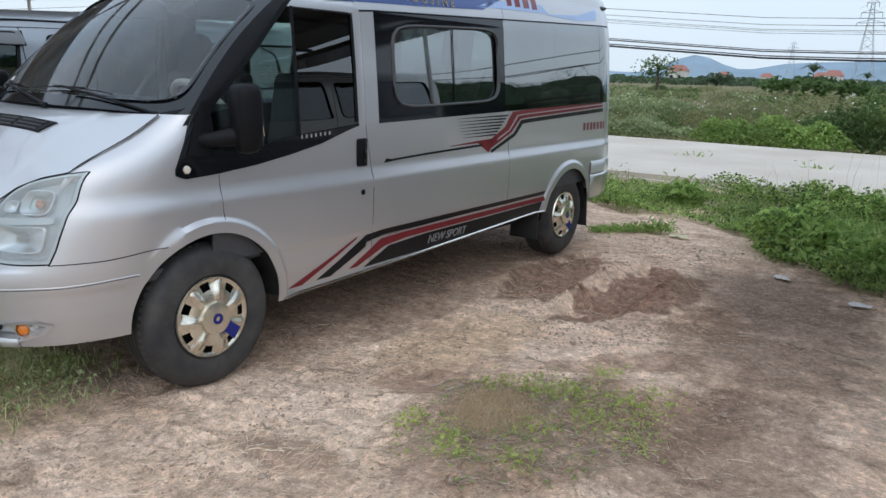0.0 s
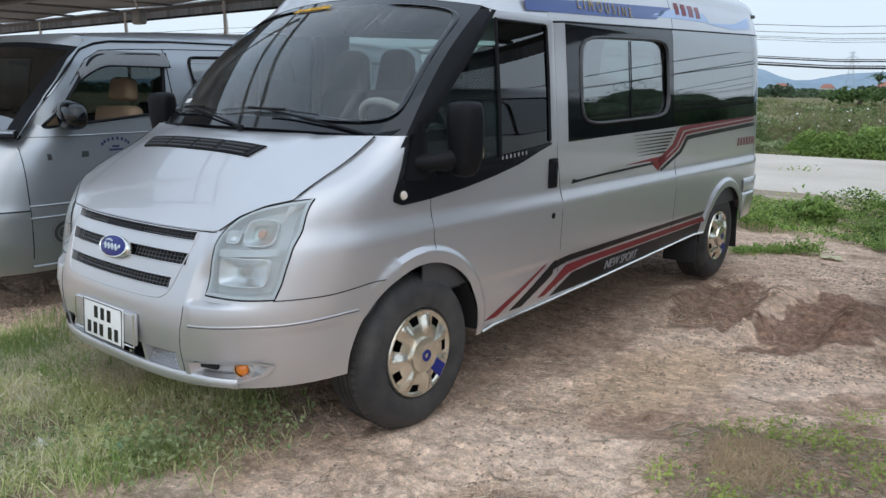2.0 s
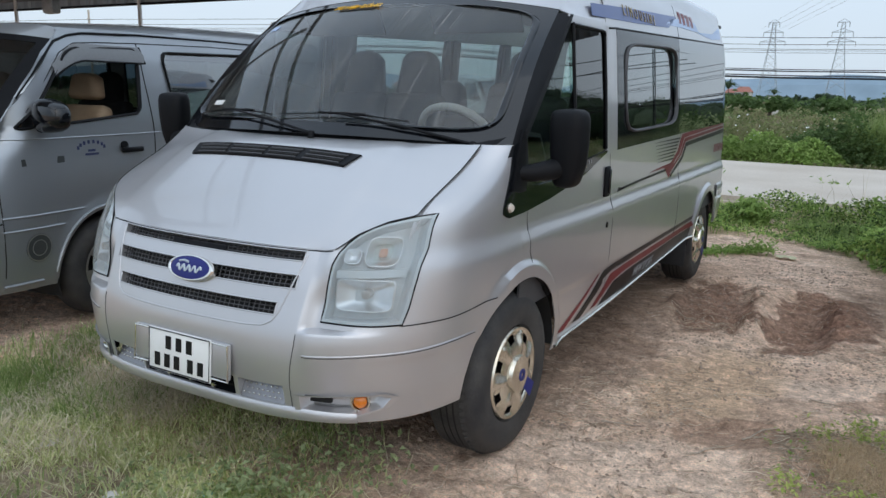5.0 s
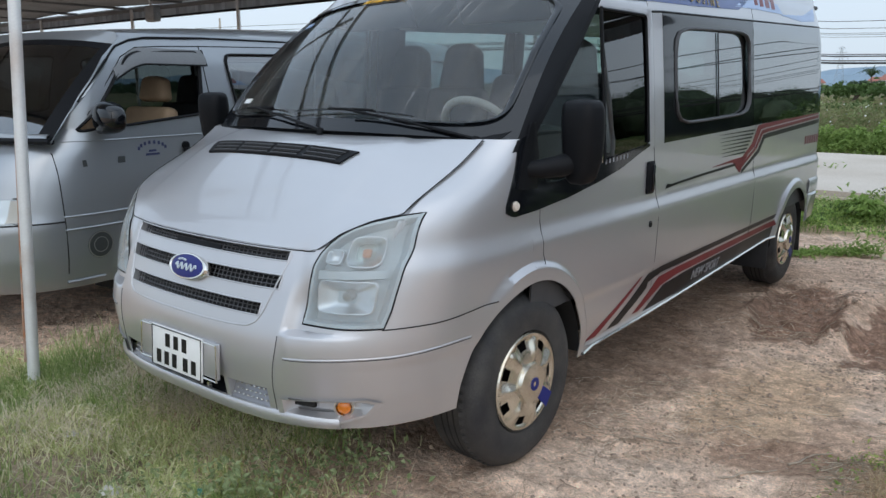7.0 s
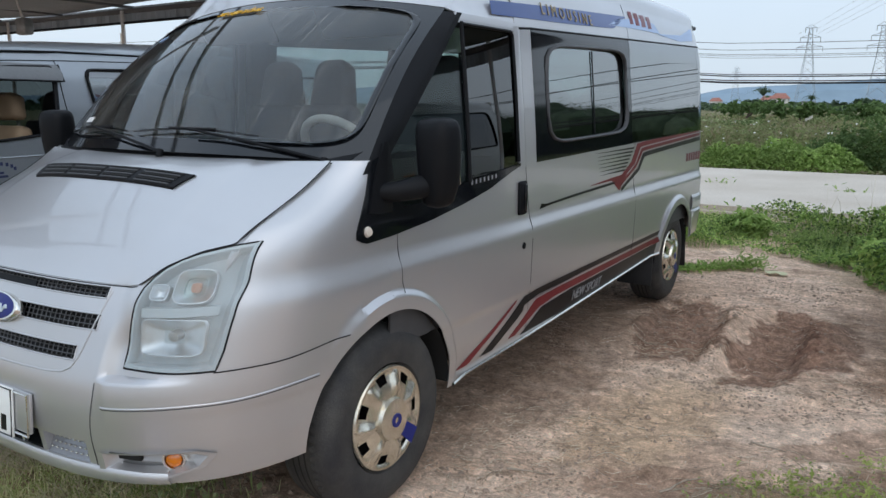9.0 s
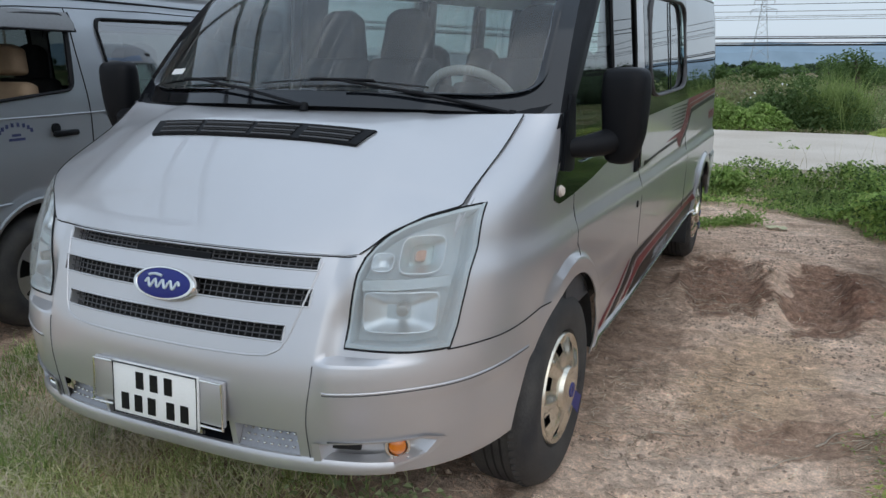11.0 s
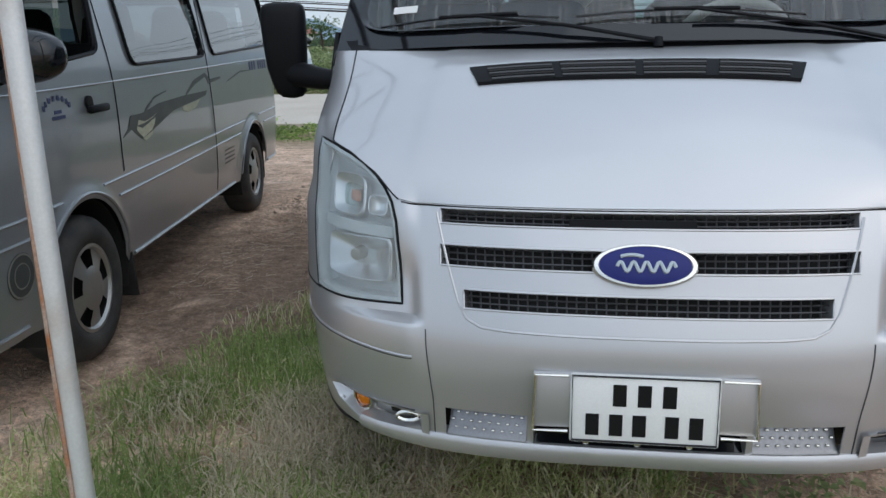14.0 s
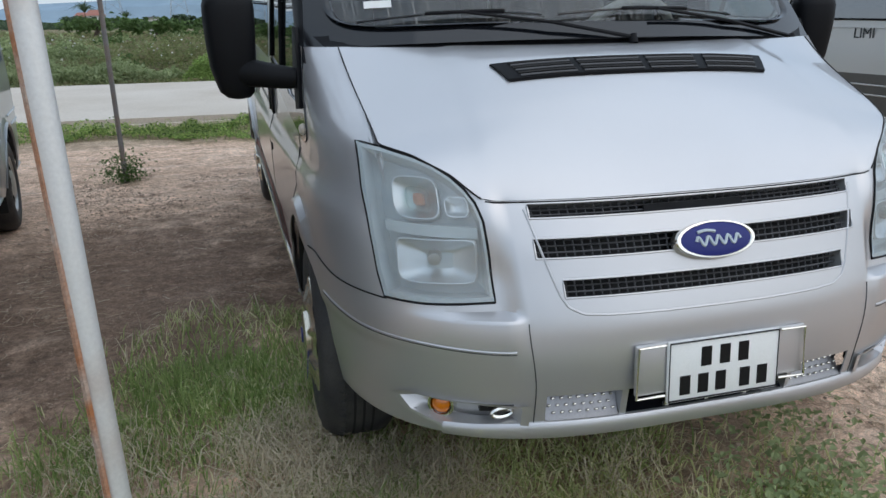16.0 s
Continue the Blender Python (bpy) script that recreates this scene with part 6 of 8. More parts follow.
WIN_F = [(-0.60, 1.262), (-0.45, 1.40), (-0.33, 1.55), (-0.20, 1.715), (-0.12, 1.755), (0.42, 1.775), (0.37, 1.345)]
WIN_2 = [(0.73, 1.275), (0.66, 1.765), (1.78, 1.795), (1.88, 1.29)]
WIN_3 = [(2.06, 1.295), (1.97, 1.775), (3.72, 1.80), (3.86, 1.35)]


def rounded_outline(win, r=0.07, n=5):
    """An outline with its corners rounded off."""
    out = []
    for k, p in enumerate(win):
        a, b = Vector(win[k - 1]), Vector(win[(k + 1) % len(win)])
        p = Vector(p)
        da, db = (a - p), (b - p)
        ra, rb = min(r, da.length * 0.45), min(r, db.length * 0.45)
        pa, pb = p + da.normalized() * ra, p + db.normalized() * rb
        for t in np.linspace(0, 1, n):
            q = pa * (1 - t) ** 2 + p * 2 * t * (1 - t) + pb * t * t
            out.append((q.x, q.y))
    return out


WIN_F, WIN_2, WIN_3 = rounded_outline(WIN_F, 0.05), rounded_outline(WIN_2), rounded_outline(WIN_3)
GUTTER = [(-0.56, 1.44), (-0.38, 1.66), (-0.25, 1.785), (-0.13, 1.828), (0.0, 1.85), (0.5, 1.872), (1.3, 1.885), (2.5, 1.89), (3.95, 1.89)]


def arch2(y, low):
    z = low
    for yc in (0.0, 2.9):
        if abs(y - yc) < 0.40:
            z = max(z, 0.33 + math.sqrt(0.16 - (y - yc) ** 2))
    return z


def pane_fill(win, s, off, k=1.0, fn=None):
    """Rows filling an outline on the side."""
    fn = fn or p2
    cy, cz = sum(p[0] for p in win) / len(win), sum(p[1] for p in win) / len(win)
    ring = []
    for (a, b), (c, d) in zip(win, win[1:] + win[:1]):
        ring += [(a + (c - a) * t / 3, b + (d - b) * t / 3) for t in range(3)]
    return [[fn(cy + (y - cy) * t * k, cz + (z - cz) * t * k, off, s) for y, z in ring + ring[:1]] for t in np.linspace(0, 1, 6)], [(cy + (y - cy) * k, cz + (z - cz) * k) for y, z in ring]


def small_van(name, label, group, m, paint, glazing, lower=None):
    v = thing(name, label, "van", group)
    zs = np.linspace(0, 1, 34)
    for s in (1, -1):
        cols = [("x", x) for x in np.linspace(0, 0.72, 30)] + [("q", q) for q in np.linspace(0.02, 1, 30)]
        g = []
        for t in zs:
            row = []
            for kind, k in cols:
                if kind == "x":
                    z = 0.30 + (1.2 - 0.30) * t
                    p = nose2(k, z)
                    row.append((s * p.x, p.y, p.z))
                else:
                    z = 0.30 + (1.25 - 0.30) * t
                    y = nose2(0.72, min(z, 1.2)).y
                    y = y + (-0.36 - y) * k
                    z0 = arch2(y, 0.30)
                    z = z0 + (1.25 - z0) * t
                    y = nose2(0.72, min(z, 1.2)).y
                    y = y + (-0.36 - y) * k
                    row.append((s * x2(y, z), y, z))
            g.append(row)
        low = lambda i, j: sum(p[2] for p in (g[i][j], g[i + 1][j + 1])) / 2 < 0.728
        part("bumper", sheet(g, 0.004, low, s < 0), lower or paint, v)
        part("front_panel", sheet(g, 0.004, lambda i, j: not low(i, j), s < 0), paint, v)
        ysx = sorted(set(list(np.arange(-0.36, 3.95, 0.05)) + [-0.398, -0.39, 0.398, 0.39, 0.38, 2.502, 2.51, 2.52, 3.298, 3.29, 3.28, 3.98, 4.0]))
        rows = []
        for t in np.linspace(0, 1, 26):
            rows.append([(s * x2(y, z), y, z) for y, z in ((y, arch2(y, 0.33) + (1.25 - arch2(y, 0.33)) * t) for y in ysx)])
        if lower:
            part("side_panel", sheet(rows, 0.004, lambda i, j: rows[i][j][2] >= 0.82, s > 0), paint, v)
            part("lower_panel", sheet(rows, 0.004, lambda i, j: rows[i][j][2] < 0.82, s > 0), lower, v)
        else:
            part("side_panel", sheet(rows, 0.004, None, s > 0), paint, v)
        # upper side with window openings
        zu = np.linspace(1.25, 1.86, 61)
        gu = []
        for z in zu:
            y0 = float(np.interp(z, [1.25, 1.72, 1.86], [-0.72, -0.36, -0.18]))
            gu.append([p2(y, z, 0.0, s) for y in np.linspace(y0, 4.0, 240)])

        def keep(i, j):
            c = (gu[i][j] + gu[i + 1][j + 1]) / 2
            return not any(inside(c.y, c.z, w) for w in (WIN_F, WIN_2, WIN_3))
        part("upper_side", sheet(gu, 0.004, keep, s > 0), paint, v)
        for win, mt, nm in ((WIN_F, glazing, "door_window"), (WIN_2, glazing, "side_window"), (WIN_3, glazing, "side_window")):
            if not (win is WIN_F and s > 0):
                rw, ring = pane_fill(win, s, -0.006, 1.0)
                part(nm, sheet(rw, 0.0, None, s > 0), mt if s > 0 else GLASS_TINT, v)
            _, ring = pane_fill(win, s, 0, 1.0)
            part("window_gasket", tube([p2(y, z, 0.003, s) for y, z in ring + ring[:2]], 0.016, 6, None, 0.6), BLACK_PLASTIC, v)
        # mouldings
        for z, r in ((0.755, 0.007), (0.675, 0.007), (0.345, 0.010), (1.205, 0.005)):
            pts = [p2(y, z + (0.03 * step(y, 0, 4) if z > 0.5 else 0), 0.003, s) for y in np.linspace(-0.75, 3.97, 60) if not any(math.hypot(y - c, z - 0.33) < 0.46 for c in (0, 2.9))]
            segs, cur = [], [pts[0]]
            for a, b in zip(pts, pts[1:]):
                if (b - a).length > 0.2:
                    segs.append(cur)
                    cur = []
                cur.append(b)
            for sg_ in segs + [cur]:
                if len(sg_) > 1:
                    part("moulding", tube(sg_, r, 6), paint, v)
        for q in ([(-0.745, z) for z in np.linspace(0.4, 1.22, 10)], [(0.46 + 0.03 * step(z, 0.8, 1.2) - 0.04 * step(z, 1.2, 1.7), z) for z in np.linspace(0.78, 1.815, 14)], [(1.93, z) for z in np.linspace(0.38, 1.83, 12)],
                  [(-0.52, 1.36), (-0.35, 1.575), (-0.23, 1.72), (-0.1, 1.785), (0.1, 1.80), (0.45, 1.815), (1.2, 1.838), (2.5, 1.845), (3.9, 1.848)]):
            part("panel_seam", tube([p2(y, z, 0.001, s) for y, z in q], 0.0036, 5), DARK, v)
        # the gap between bumper and front panel, back to the door
        y_nose = nose2(0.72, 0.728).y
        gap = [nose2(s * x, 0.728, 0.002) for x in np.linspace(0.3, 0.72, 14)] + [Vector((s * (x2(y, 0.728) + 0.001), y, 0.728)) for y in np.linspace(y_nose, -0.745, 14)[1:]]
        part("bumper_gap", tube(gap, 0.005, 5), DARK, v)
        h = p2(0.25, 1.10, 0.02, s)
        hd = part("door_handle", box(0.03, 0.19, 0.035, Matrix.Translation(h), 0.012, 2), BLACK_PLASTIC, v, "black door handle")
        part("key_plate", lathe([(0, 0.008), (0.03, 0.006), (0.032, -0.02)], 16, pose(h.x - s * 0.014, h.y - 0.06, h.z + 0.03, 0, 0, 0 if s > 0 else 180)), BLACK_PLASTIC, hd)
        mp = p2(-0.45, 1.33, 0.13, s)
        mb = bmesh.new()
        bmesh.ops.create_uvsphere(mb, u_segments=28, v_segments=18, radius=1.0)
        for q in mb.verts:
            c3 = q.co
            k3 = (abs(c3.x) ** 2.6 + abs(c3.y) ** 2.6 + abs(c3.z) ** 2.6) ** (-1 / 2.6)
            q.co = Vector((c3.x * k3 * 0.15, min(c3.y * k3 * 0.085, 0.045), c3.z * k3 * 0.098 * (1 - 0.18 * s * c3.x * k3)))
        mi = part("mirror", put(mb, pose(mp.x, mp.y, mp.z, 0, 0, -s * 14)), BLACK_GLOSS, v, "black oval door mirror", 60)
        part("arm", tube([p2(-0.45, 1.27, 0.0, s), p2(-0.46, 1.29, 0.08, s)], 0.03, 8), BLACK_PLASTIC, mi)
        # lamp
        lamp = [[nose2(s * x, z, 0.006) for x in np.linspace(0.40, 0.735, 12)] for z in np.linspace(0.742, 0.878, 8)]
        hl = part("headlamp", sheet(lamp, 0.01, None, s < 0), REFLECT, v, "wide clear headlamp")
        part("turn_lens", sheet([[nose2(s * x, z, 0.008) for x in np.linspace(0.735, 0.785, 5)] for z in np.linspace(0.748, 0.872, 6)], 0.008, None, s < 0), CREAM, hl)
        part("lens", sheet([[nose2(s * x, z, 0.018) for x in np.linspace(0.39, 0.79, 14)] for z in np.linspace(0.738, 0.882, 8)], 0.0, None, s < 0), GLASS_LAMP, hl).visible_shadow = False
        part("lamp_seal", tube([nose2(s * x, z, 0.012) for x, z in [(0.39, 0.738), (0.79, 0.738), (0.793, 0.86), (0.77, 0.884), (0.39, 0.884), (0.39, 0.738)]], 0.005, 5), BLACK_PLASTIC, hl)
        # wheels
        for yc in (0.0, 2.9):
            mm = pose(s * 0.90, yc, 0.33, 0, 0, 0 if s > 0 else 180)
            wh = part("wheel", lathe([(0.0, -0.09), (0.19, -0.09), (0.2, 0.0)], 28, mm), DARK, v, "tyre with five-hole alloy wheel")
            part("tyre", lathe([(0.195, 0.0), (0.21, 0.02), (0.26, 0.026), (0.30, 0.016), (0.322, -0.01), (0.33, -0.04), (0.33, -0.15), (0.318, -0.18), (0.29, -0.2), (0.2, -0.19)], 44, mm), RUBBER, wh, "", 50)
            vv, ff, n = [], [], 60
            rings = [(0.2, 0.012), (0.185, 0.014), (0.175, 0.0), (0.15, 0.002), (0.10, 0.012), (0.085, 0.018), (0.06, 0.024), (0.0, 0.026)]
            for r, d in rings:
                vv += [mm @ Vector((d, r * math.cos(2 * math.pi * k / n), r * math.sin(2 * math.pi * k / n))) for k in range(n)]
            for i in range(len(rings) - 1):
                for k in range(n):
                    ph = (k / n * 5) % 1
                    if 2 <= i <= 3 and ph < (0.5 if i == 2 else 0.42):
                        continue
                    ff.append((i * n + k, i * n + (k + 1) % n, (i + 1) * n + (k + 1) % n, (i + 1) * n + k))
            part("rim", (vv, ff), ALLOY, wh, "grey alloy wheel")
            lip = [(yc + 0.425 * math.cos(a), 0.33 + 0.425 * math.sin(a)) for a in np.linspace(0.12, math.pi - 0.12, 26)]
            part("arch_lip", tube([p2(y, z, 0.002, s) for y, z in lip], 0.009, 6), paint, v)
            part("arch_liner", sheet([[(s * (0.9 - d), yc + 0.41 * math.cos(a), 0.33 + 0.41 * math.sin(a)) for a in np.linspace(-0.3, math.pi + 0.3, 24)] for d in (0.0, 0.3)], 0.004), DARK, v)
        part("mudflap", box(0.22, 0.012, 0.3, pose(s * 0.80, 0.47, 0.28, 5, 0, 0), 0.004), FLAP, v, "black rubber mud flap")
    # windscreen, bonnet, roof, tail
    def ws(u, t, off=0.0):
        z = 1.2 + (1.80 - 1.2) * t
        y = -0.80 + 0.58 * t
        return Vector((u * (0.87 - 0.06 * t), y - (0.13 - 0.06 * t) * (1 - u * u) + 0.02, z + 0.03 * math.sin(math.pi * t) + 0.05 * t * (1 - u * u) + off))
    gw = [[ws(u, t) for u in np.linspace(-1, 1, 31)] for t in np.linspace(0, 1, 16)]
    part("windscreen", sheet(gw, 0.0, lambda i, j: 1 <= i <= 13 and 2 <= j <= 27), GLASS_VAN, v).visible_shadow = False
    part("windscreen_surround", sheet(gw, 0.008, lambda i, j: not (1 <= i <= 13 and 2 <= j <= 27)), BLACK_PLASTIC, v)
    for s in (1, -1):
        pil = [[ws(s, t).lerp(p2(-0.72 + 0.54 * t, 1.25 + 0.61 * t, 0.004, s), k) for t in np.linspace(0, 1, 12)] for k in (0, 0.4, 0.8, 1.1)]
        part("pillar", sheet(pil, 0.006, None, s < 0), paint, v)
    bon = []
    for t in np.linspace(0, 1, 10):
        bon.append([nose2(0.80 * u, 1.199, 0.0).lerp(ws(u * 0.98, 0.0), t) + Vector((0, 0, 0.05 * math.sin(math.pi * t * 0.8))) for u in np.linspace(-1, 1, 21)])
    part("bonnet", sheet(bon, 0.006), paint, v)
    roof = []
    for y in list(np.linspace(-0.2, 1, 10)) + [2, 3, 3.7, 4.0]:
        h = float(np.interp(y, [-0.2, 0.1, 0.77, 2.0, 4.0], [0.045, 0.075, 0.125, 0.19, 0.19]))
        w = p2(y, 1.86).x
        roof.append([(w * math.sin(a), y, 1.86 + h * math.cos(a) ** 0.6) for a in np.linspace(-math.pi / 2, math.pi / 2, 21)])
    part("roof", sheet(roof, 0.006), paint, v)
    part("cowl", tube([ws(u, 0.02) for u in np.linspace(-1, 1, 21)], 0.03, 8, None, 0.7), BLACK_PLASTIC, v)
    part("roof_front", sheet([[gw[-1][k * 30 // 20].lerp(Vector(roof[0][k]), t) for k in range(21)] for t in np.linspace(0, 1, 4)], 0.006), paint, v)
    part("rain_gutter", tube([p2(y, min(z, 1.86), 0.006) + Vector((-0.5 * max(0, z - 1.86), 0, max(0, z - 1.86))) for y, z in GUTTER], 0.008, 6), BLACK_PLASTIC, v)
    part("rain_gutter", tube([p2(y, min(z, 1.86), 0.006, -1) + Vector((0.5 * max(0, z - 1.86), 0, max(0, z - 1.86))) for y, z in GUTTER], 0.008, 6), BLACK_PLASTIC, v)
    part("tail", sheet([[(x2(4.0, z) * u, 4.0, z) for u in np.linspace(-1, 1, 9)] for z in list(np.linspace(0.33, 1.86, 12)) + [1.99]], 0.01, lambda i, j: not (7 <= i <= 9 and 1 <= j <= 6)), paint, v)
    part("rear_window", sheet([[(x2(4.0, z) * u, 4.0, z) for u in (-0.7, 0.7)] for z in (1.3, 1.74)]), GLASS_MID, v)
    part("floor_pan", box(1.6, 4.4, 0.26, pose(0, 1.5, 0.44), 0.02), DARK, v)
    part("dashboard", box(1.6, 0.45, 0.3, pose(0, -0.5, 1.08), 0.08, 3), GREY_PLASTIC, v)
    for x in (0.45, -0.42):
        seat(x, 0.0, 0.86, 0.5, TAN, v, 0.5, True)
    for y in (1.1, 2.1, 3.1):
        for x in (0.5, -0.5):
            seat(x, y, 0.86, 0.6, SEAT, v, 0.5)
    v.matrix_world = m
    return v


A2 = 8.4
van2_m = pose(-2.22, 0.38, 0.0, 0, 0, A2) @ pose(-0.925, 0, 0)
grey_van = small_van("small_van", "grey-silver small minibus with open door window, tan seats, dusty sides", "parked vans", van2_m, SILVER_DARK, GLASS_MID)


def decal2(name, lo, hi, material, label):
    rows = [[p2(a[0] + (b[0] - a[0]) * t, a[1] + (b[1] - a[1]) * t, 0.003) for a, b in zip(lo, hi)] for t in (0, 0.5, 1)]
    return part(name, sheet(rows, 0.001, None, True), material, grey_van, label)


CREAM_DECAL = mat("cream_decal", (0.5, 0.5, 0.36), 0.4, 0, 0.15, 14, 80)
NAVY = mat("navy_decal", (0.035, 0.045, 0.12), 0.45, 0, 0.1, 9, 80)
DARK_DECAL = mat("dark_grey_decal", (0.05, 0.055, 0.055), 0.4, 0, 0.1, 9, 80)
# a swooping emblem along the side
decal2("side_graphic", [(0.58, 0.98), (0.72, 0.90), (0.86, 0.925), (1.2, 1.0), (1.8, 1.04)], [(0.62, 1.03), (0.78, 1.03), (1.0, 1.06), (1.4, 1.07), (1.85, 1.07)], DARK_DECAL, "dark swoosh graphic")
decal2("side_graphic", [(0.66, 0.955), (0.76, 0.885), (0.86, 0.905), (0.93, 0.98)], [(0.70, 1.0), (0.78, 0.985), (0.88, 0.995), (0.96, 1.01)], CREAM_DECAL, "cream shield graphic")
decal2("side_graphic", [(1.35, 0.985), (1.45, 0.965), (1.6, 0.985)], [(1.35, 1.01), (1.5, 1.015), (1.7, 1.025)], CREAM_DECAL, "cream shield graphic")
decal2("side_graphic", [(0.78, 1.02), (0.95, 1.09), (1.15, 1.115)], [(0.80, 1.045), (0.95, 1.10), (1.15, 1.12)], DARK_DECAL, "dark swoosh graphic")
decal2("side_graphic", [(1.4, 1.06), (1.6, 1.12), (1.85, 1.16), (1.9, 1.11), (2.2, 1.13)], [(1.42, 1.08), (1.6, 1.15), (1.85, 1.185), (1.95, 1.14), (2.2, 1.145)], DARK_DECAL, "dark swoosh graphic")
decal2("side_graphic", [(2.3, 1.10), (2.7, 1.15), (3.1, 1.15)], [(2.3, 1.108), (2.7, 1.162), (3.1, 1.155)], DARK_DECAL, "thin dark swoosh")
decal2("side_graphic", [(0.50, 0.935), (0.62, 0.965)], [(0.50, 0.94), (0.62, 0.99)], DARK_DECAL, "dark tail of the swoosh")
for k in range(8):
    a = math.pi * (0.12 + 0.76 * k / 7)
    y, z = -0.09 - 0.115 * math.cos(a), 1.105 + 0.055 * math.sin(a)
    decal2("name_bar", [(y - 0.009, z), (y + 0.009, z)], [(y - 0.009, z + 0.022), (y + 0.009, z + 0.022)], NAVY, "plain dark blue bar")
for z, w in ((1.108, 0.03), (1.085, 0.055)):
    decal2("name_bar", [(-0.09 - w, z), (-0.09 + w, z)], [(-0.09 - w, z + 0.014), (-0.09 + w, z + 0.014)], NAVY, "plain dark blue bar")
decal2("model_plate", [(-0.60, 1.05), (-0.31, 1.056)], [(-0.60, 1.09), (-0.31, 1.096)], DARK_DECAL, "dark plate")
for k in range(7):
    y = 2.98 + 0.075 * k + (0.06 if k > 2 else 0)
    decal2("number_bar", [(y, 1.15), (y + 0.05, 1.15)], [(y, 1.22), (y + 0.05, 1.22)], NAVY, "plain dark blue bar")
for k in range(4):
    decal2("name_bar", [(2.1, 0.62 - 0.03 * k), (2.36, 0.62 - 0.03 * k)], [(2.1, 0.63 - 0.03 * k), (2.36, 0.63 - 0.03 * k)], DARK_DECAL, "plain dark bar")


def disc2(y, z, r0, r1, off):
    return sheet([[p2(y + r * math.cos(a), z + r * math.sin(a), off) for a in np.linspace(0, 2 * math.pi, 33)] for r in (r0, r1)], 0.001, None, False)


rnd_dec = part("round_emblem", disc2(-0.535, 0.555, 0.0, 0.088, 0.003), DARK_DECAL, grey_van, "round dark sticker with pale ring")
part("ring", disc2(-0.535, 0.555, 0.078, 0.086, 0.0045), ALLOY, rnd_dec)
part("ring", disc2(-0.535, 0.555, 0.045, 0.05, 0.0045), ALLOY, rnd_dec)
# smoked visor over the door glass
vis = [[p2(y, z, o) for y in np.linspace(-0.30, 0.46, 20)] for z, o in ((1.675, 0.03), (1.72, 0.032), (1.785, 0.008))]
for r in vis:
    for k, p in enumerate(r):
        p.z -= 0.0 if k > 6 else 0.006 * (6 - k) ** 1.6
part("rain_visor", sheet(vis, 0.003, None, True), mat("visor_plastic", (0.16, 0.165, 0.17), 0.25, 0, 0.05), grey_van, "grey plastic rain visor")
part("visor_edge", tube(list(vis[0]) + [vis[2][-1]], 0.007, 6), BLACK_PLASTIC, grey_van)

# this van is a little longer behind the front axle than its fellow
def longer(y):
    return y + 0.075 * max(0.0, y - 0.6)


for ob in [o for o in bpy.data.objects if o.type == "MESH" and (o.parent == grey_van or (o.parent and o.parent.parent == grey_van) or (o.parent and o.parent.parent and o.parent.parent.parent == grey_van))]:
    yv = [v.co.y for v in ob.data.vertices]
    mid = (min(yv) + max(yv)) / 2
    if max(yv) - min(yv) < 0.95:
        for v in ob.data.vertices:
            v.co.y += longer(mid) - mid
    else:
        for v in ob.data.vertices:
            v.co.y = longer(v.co.y)

# a pale van on the far side of the dirt, and one on the road
TWO_TONE = mat("brown_grey_paint", (0.13, 0.125, 0.115), 0.4, 0.3, 0.05)
white_van = small_van("small_van", "pale cream small van with a dark lower half", "parked vans", pose(4.95, 1.9, 0.08, 0, 0, 4), WHITE_PAINT, GLASS_TINT, TWO_TONE)


def text2(body, y, z, size):
    p = p2(y, z, 0.005, -1)
    m = Matrix(((0, 0, -1), (-1, 0, 0), (0, 1, 0))).to_4x4()
    m.translation = p
    text(body, size, m, DARK_DECAL, white_van, "lettering")


text2("LIMI", 0.98, 1.165, 0.12)
part("side_marker", box(0.02, 0.1, 0.05, pose(*p2(2.3, 0.98, 0.006, -1)), 0.008), AMBER, white_van, "amber side marker")
road_van = copy_thing(white_van, pose(-8.2, 18.5, 0.02, 0, 0, 58))
tagged(road_van, "white small van standing on the far road verge")


# ---- canopy over the next bay, its posts ----
def post(x, y, x2_, y2_, z, r, m, label, gx_=0):
    p = thing("canopy_post", label, "post", "canopy posts")
    z0 = ground_height(x, y)
    part("pipe", tube([(x, y, z0 - 0.1), (x + (x2_ - x) * 0.5, y + (y2_ - y) * 0.5, z / 2), (x2_, y2_, z)], r, 12), m, p)
    return p


post(-1.467, -0.925, -1.593, -0.69, 2.86, 0.029, STEEL, "leaning galvanised steel pipe post with rust streaks")
post(-2.13, 4.95, -2.16, 4.98, 2.8, 0.022, mat("dull_pipe", (0.24, 0.23, 0.225), 0.7, 0.2, 0.2, 12, 160, 0.2, 0, (0.26, 0.19, 0.14), 0.4, 0.6), "thin dull grey steel canopy post")
part("rust_stain", tube([(-1.467 - 0.0225, -0.925 - 0.0105, 0.15), (-1.53 - 0.0225, -0.808 - 0.0105, 1.43), (-1.593 - 0.0225, -0.69 - 0.0105, 2.8)], 0.0075, 6, None, 1.5), RUST, bpy.data.objects["canopy_post"], "band of rust")
for x, y in ((-7.46, 4.97), (-10.5, 4.97), (-14.0, 4.97), (-9.0, -1.2)):
    post(x, y, x, y, 2.85, 0.03, STEEL, "thin steel canopy post")
canopy = thing("canopy", "dark mesh canopy on steel beams with a corrugated fascia", "canopy")
cg = [[(x, y, 2.92 + 0.10 * math.sin((x + 2) * 1.1) * 0.3 + 0.02 * math.sin(y * 3)) for x in np.linspace(-16.5, -3.0, 60)] for y in np.linspace(-1.3, 4.97, 14)]
part("sheet", sheet(cg, 0.012), NET, canopy, "dark grey shade sheet")
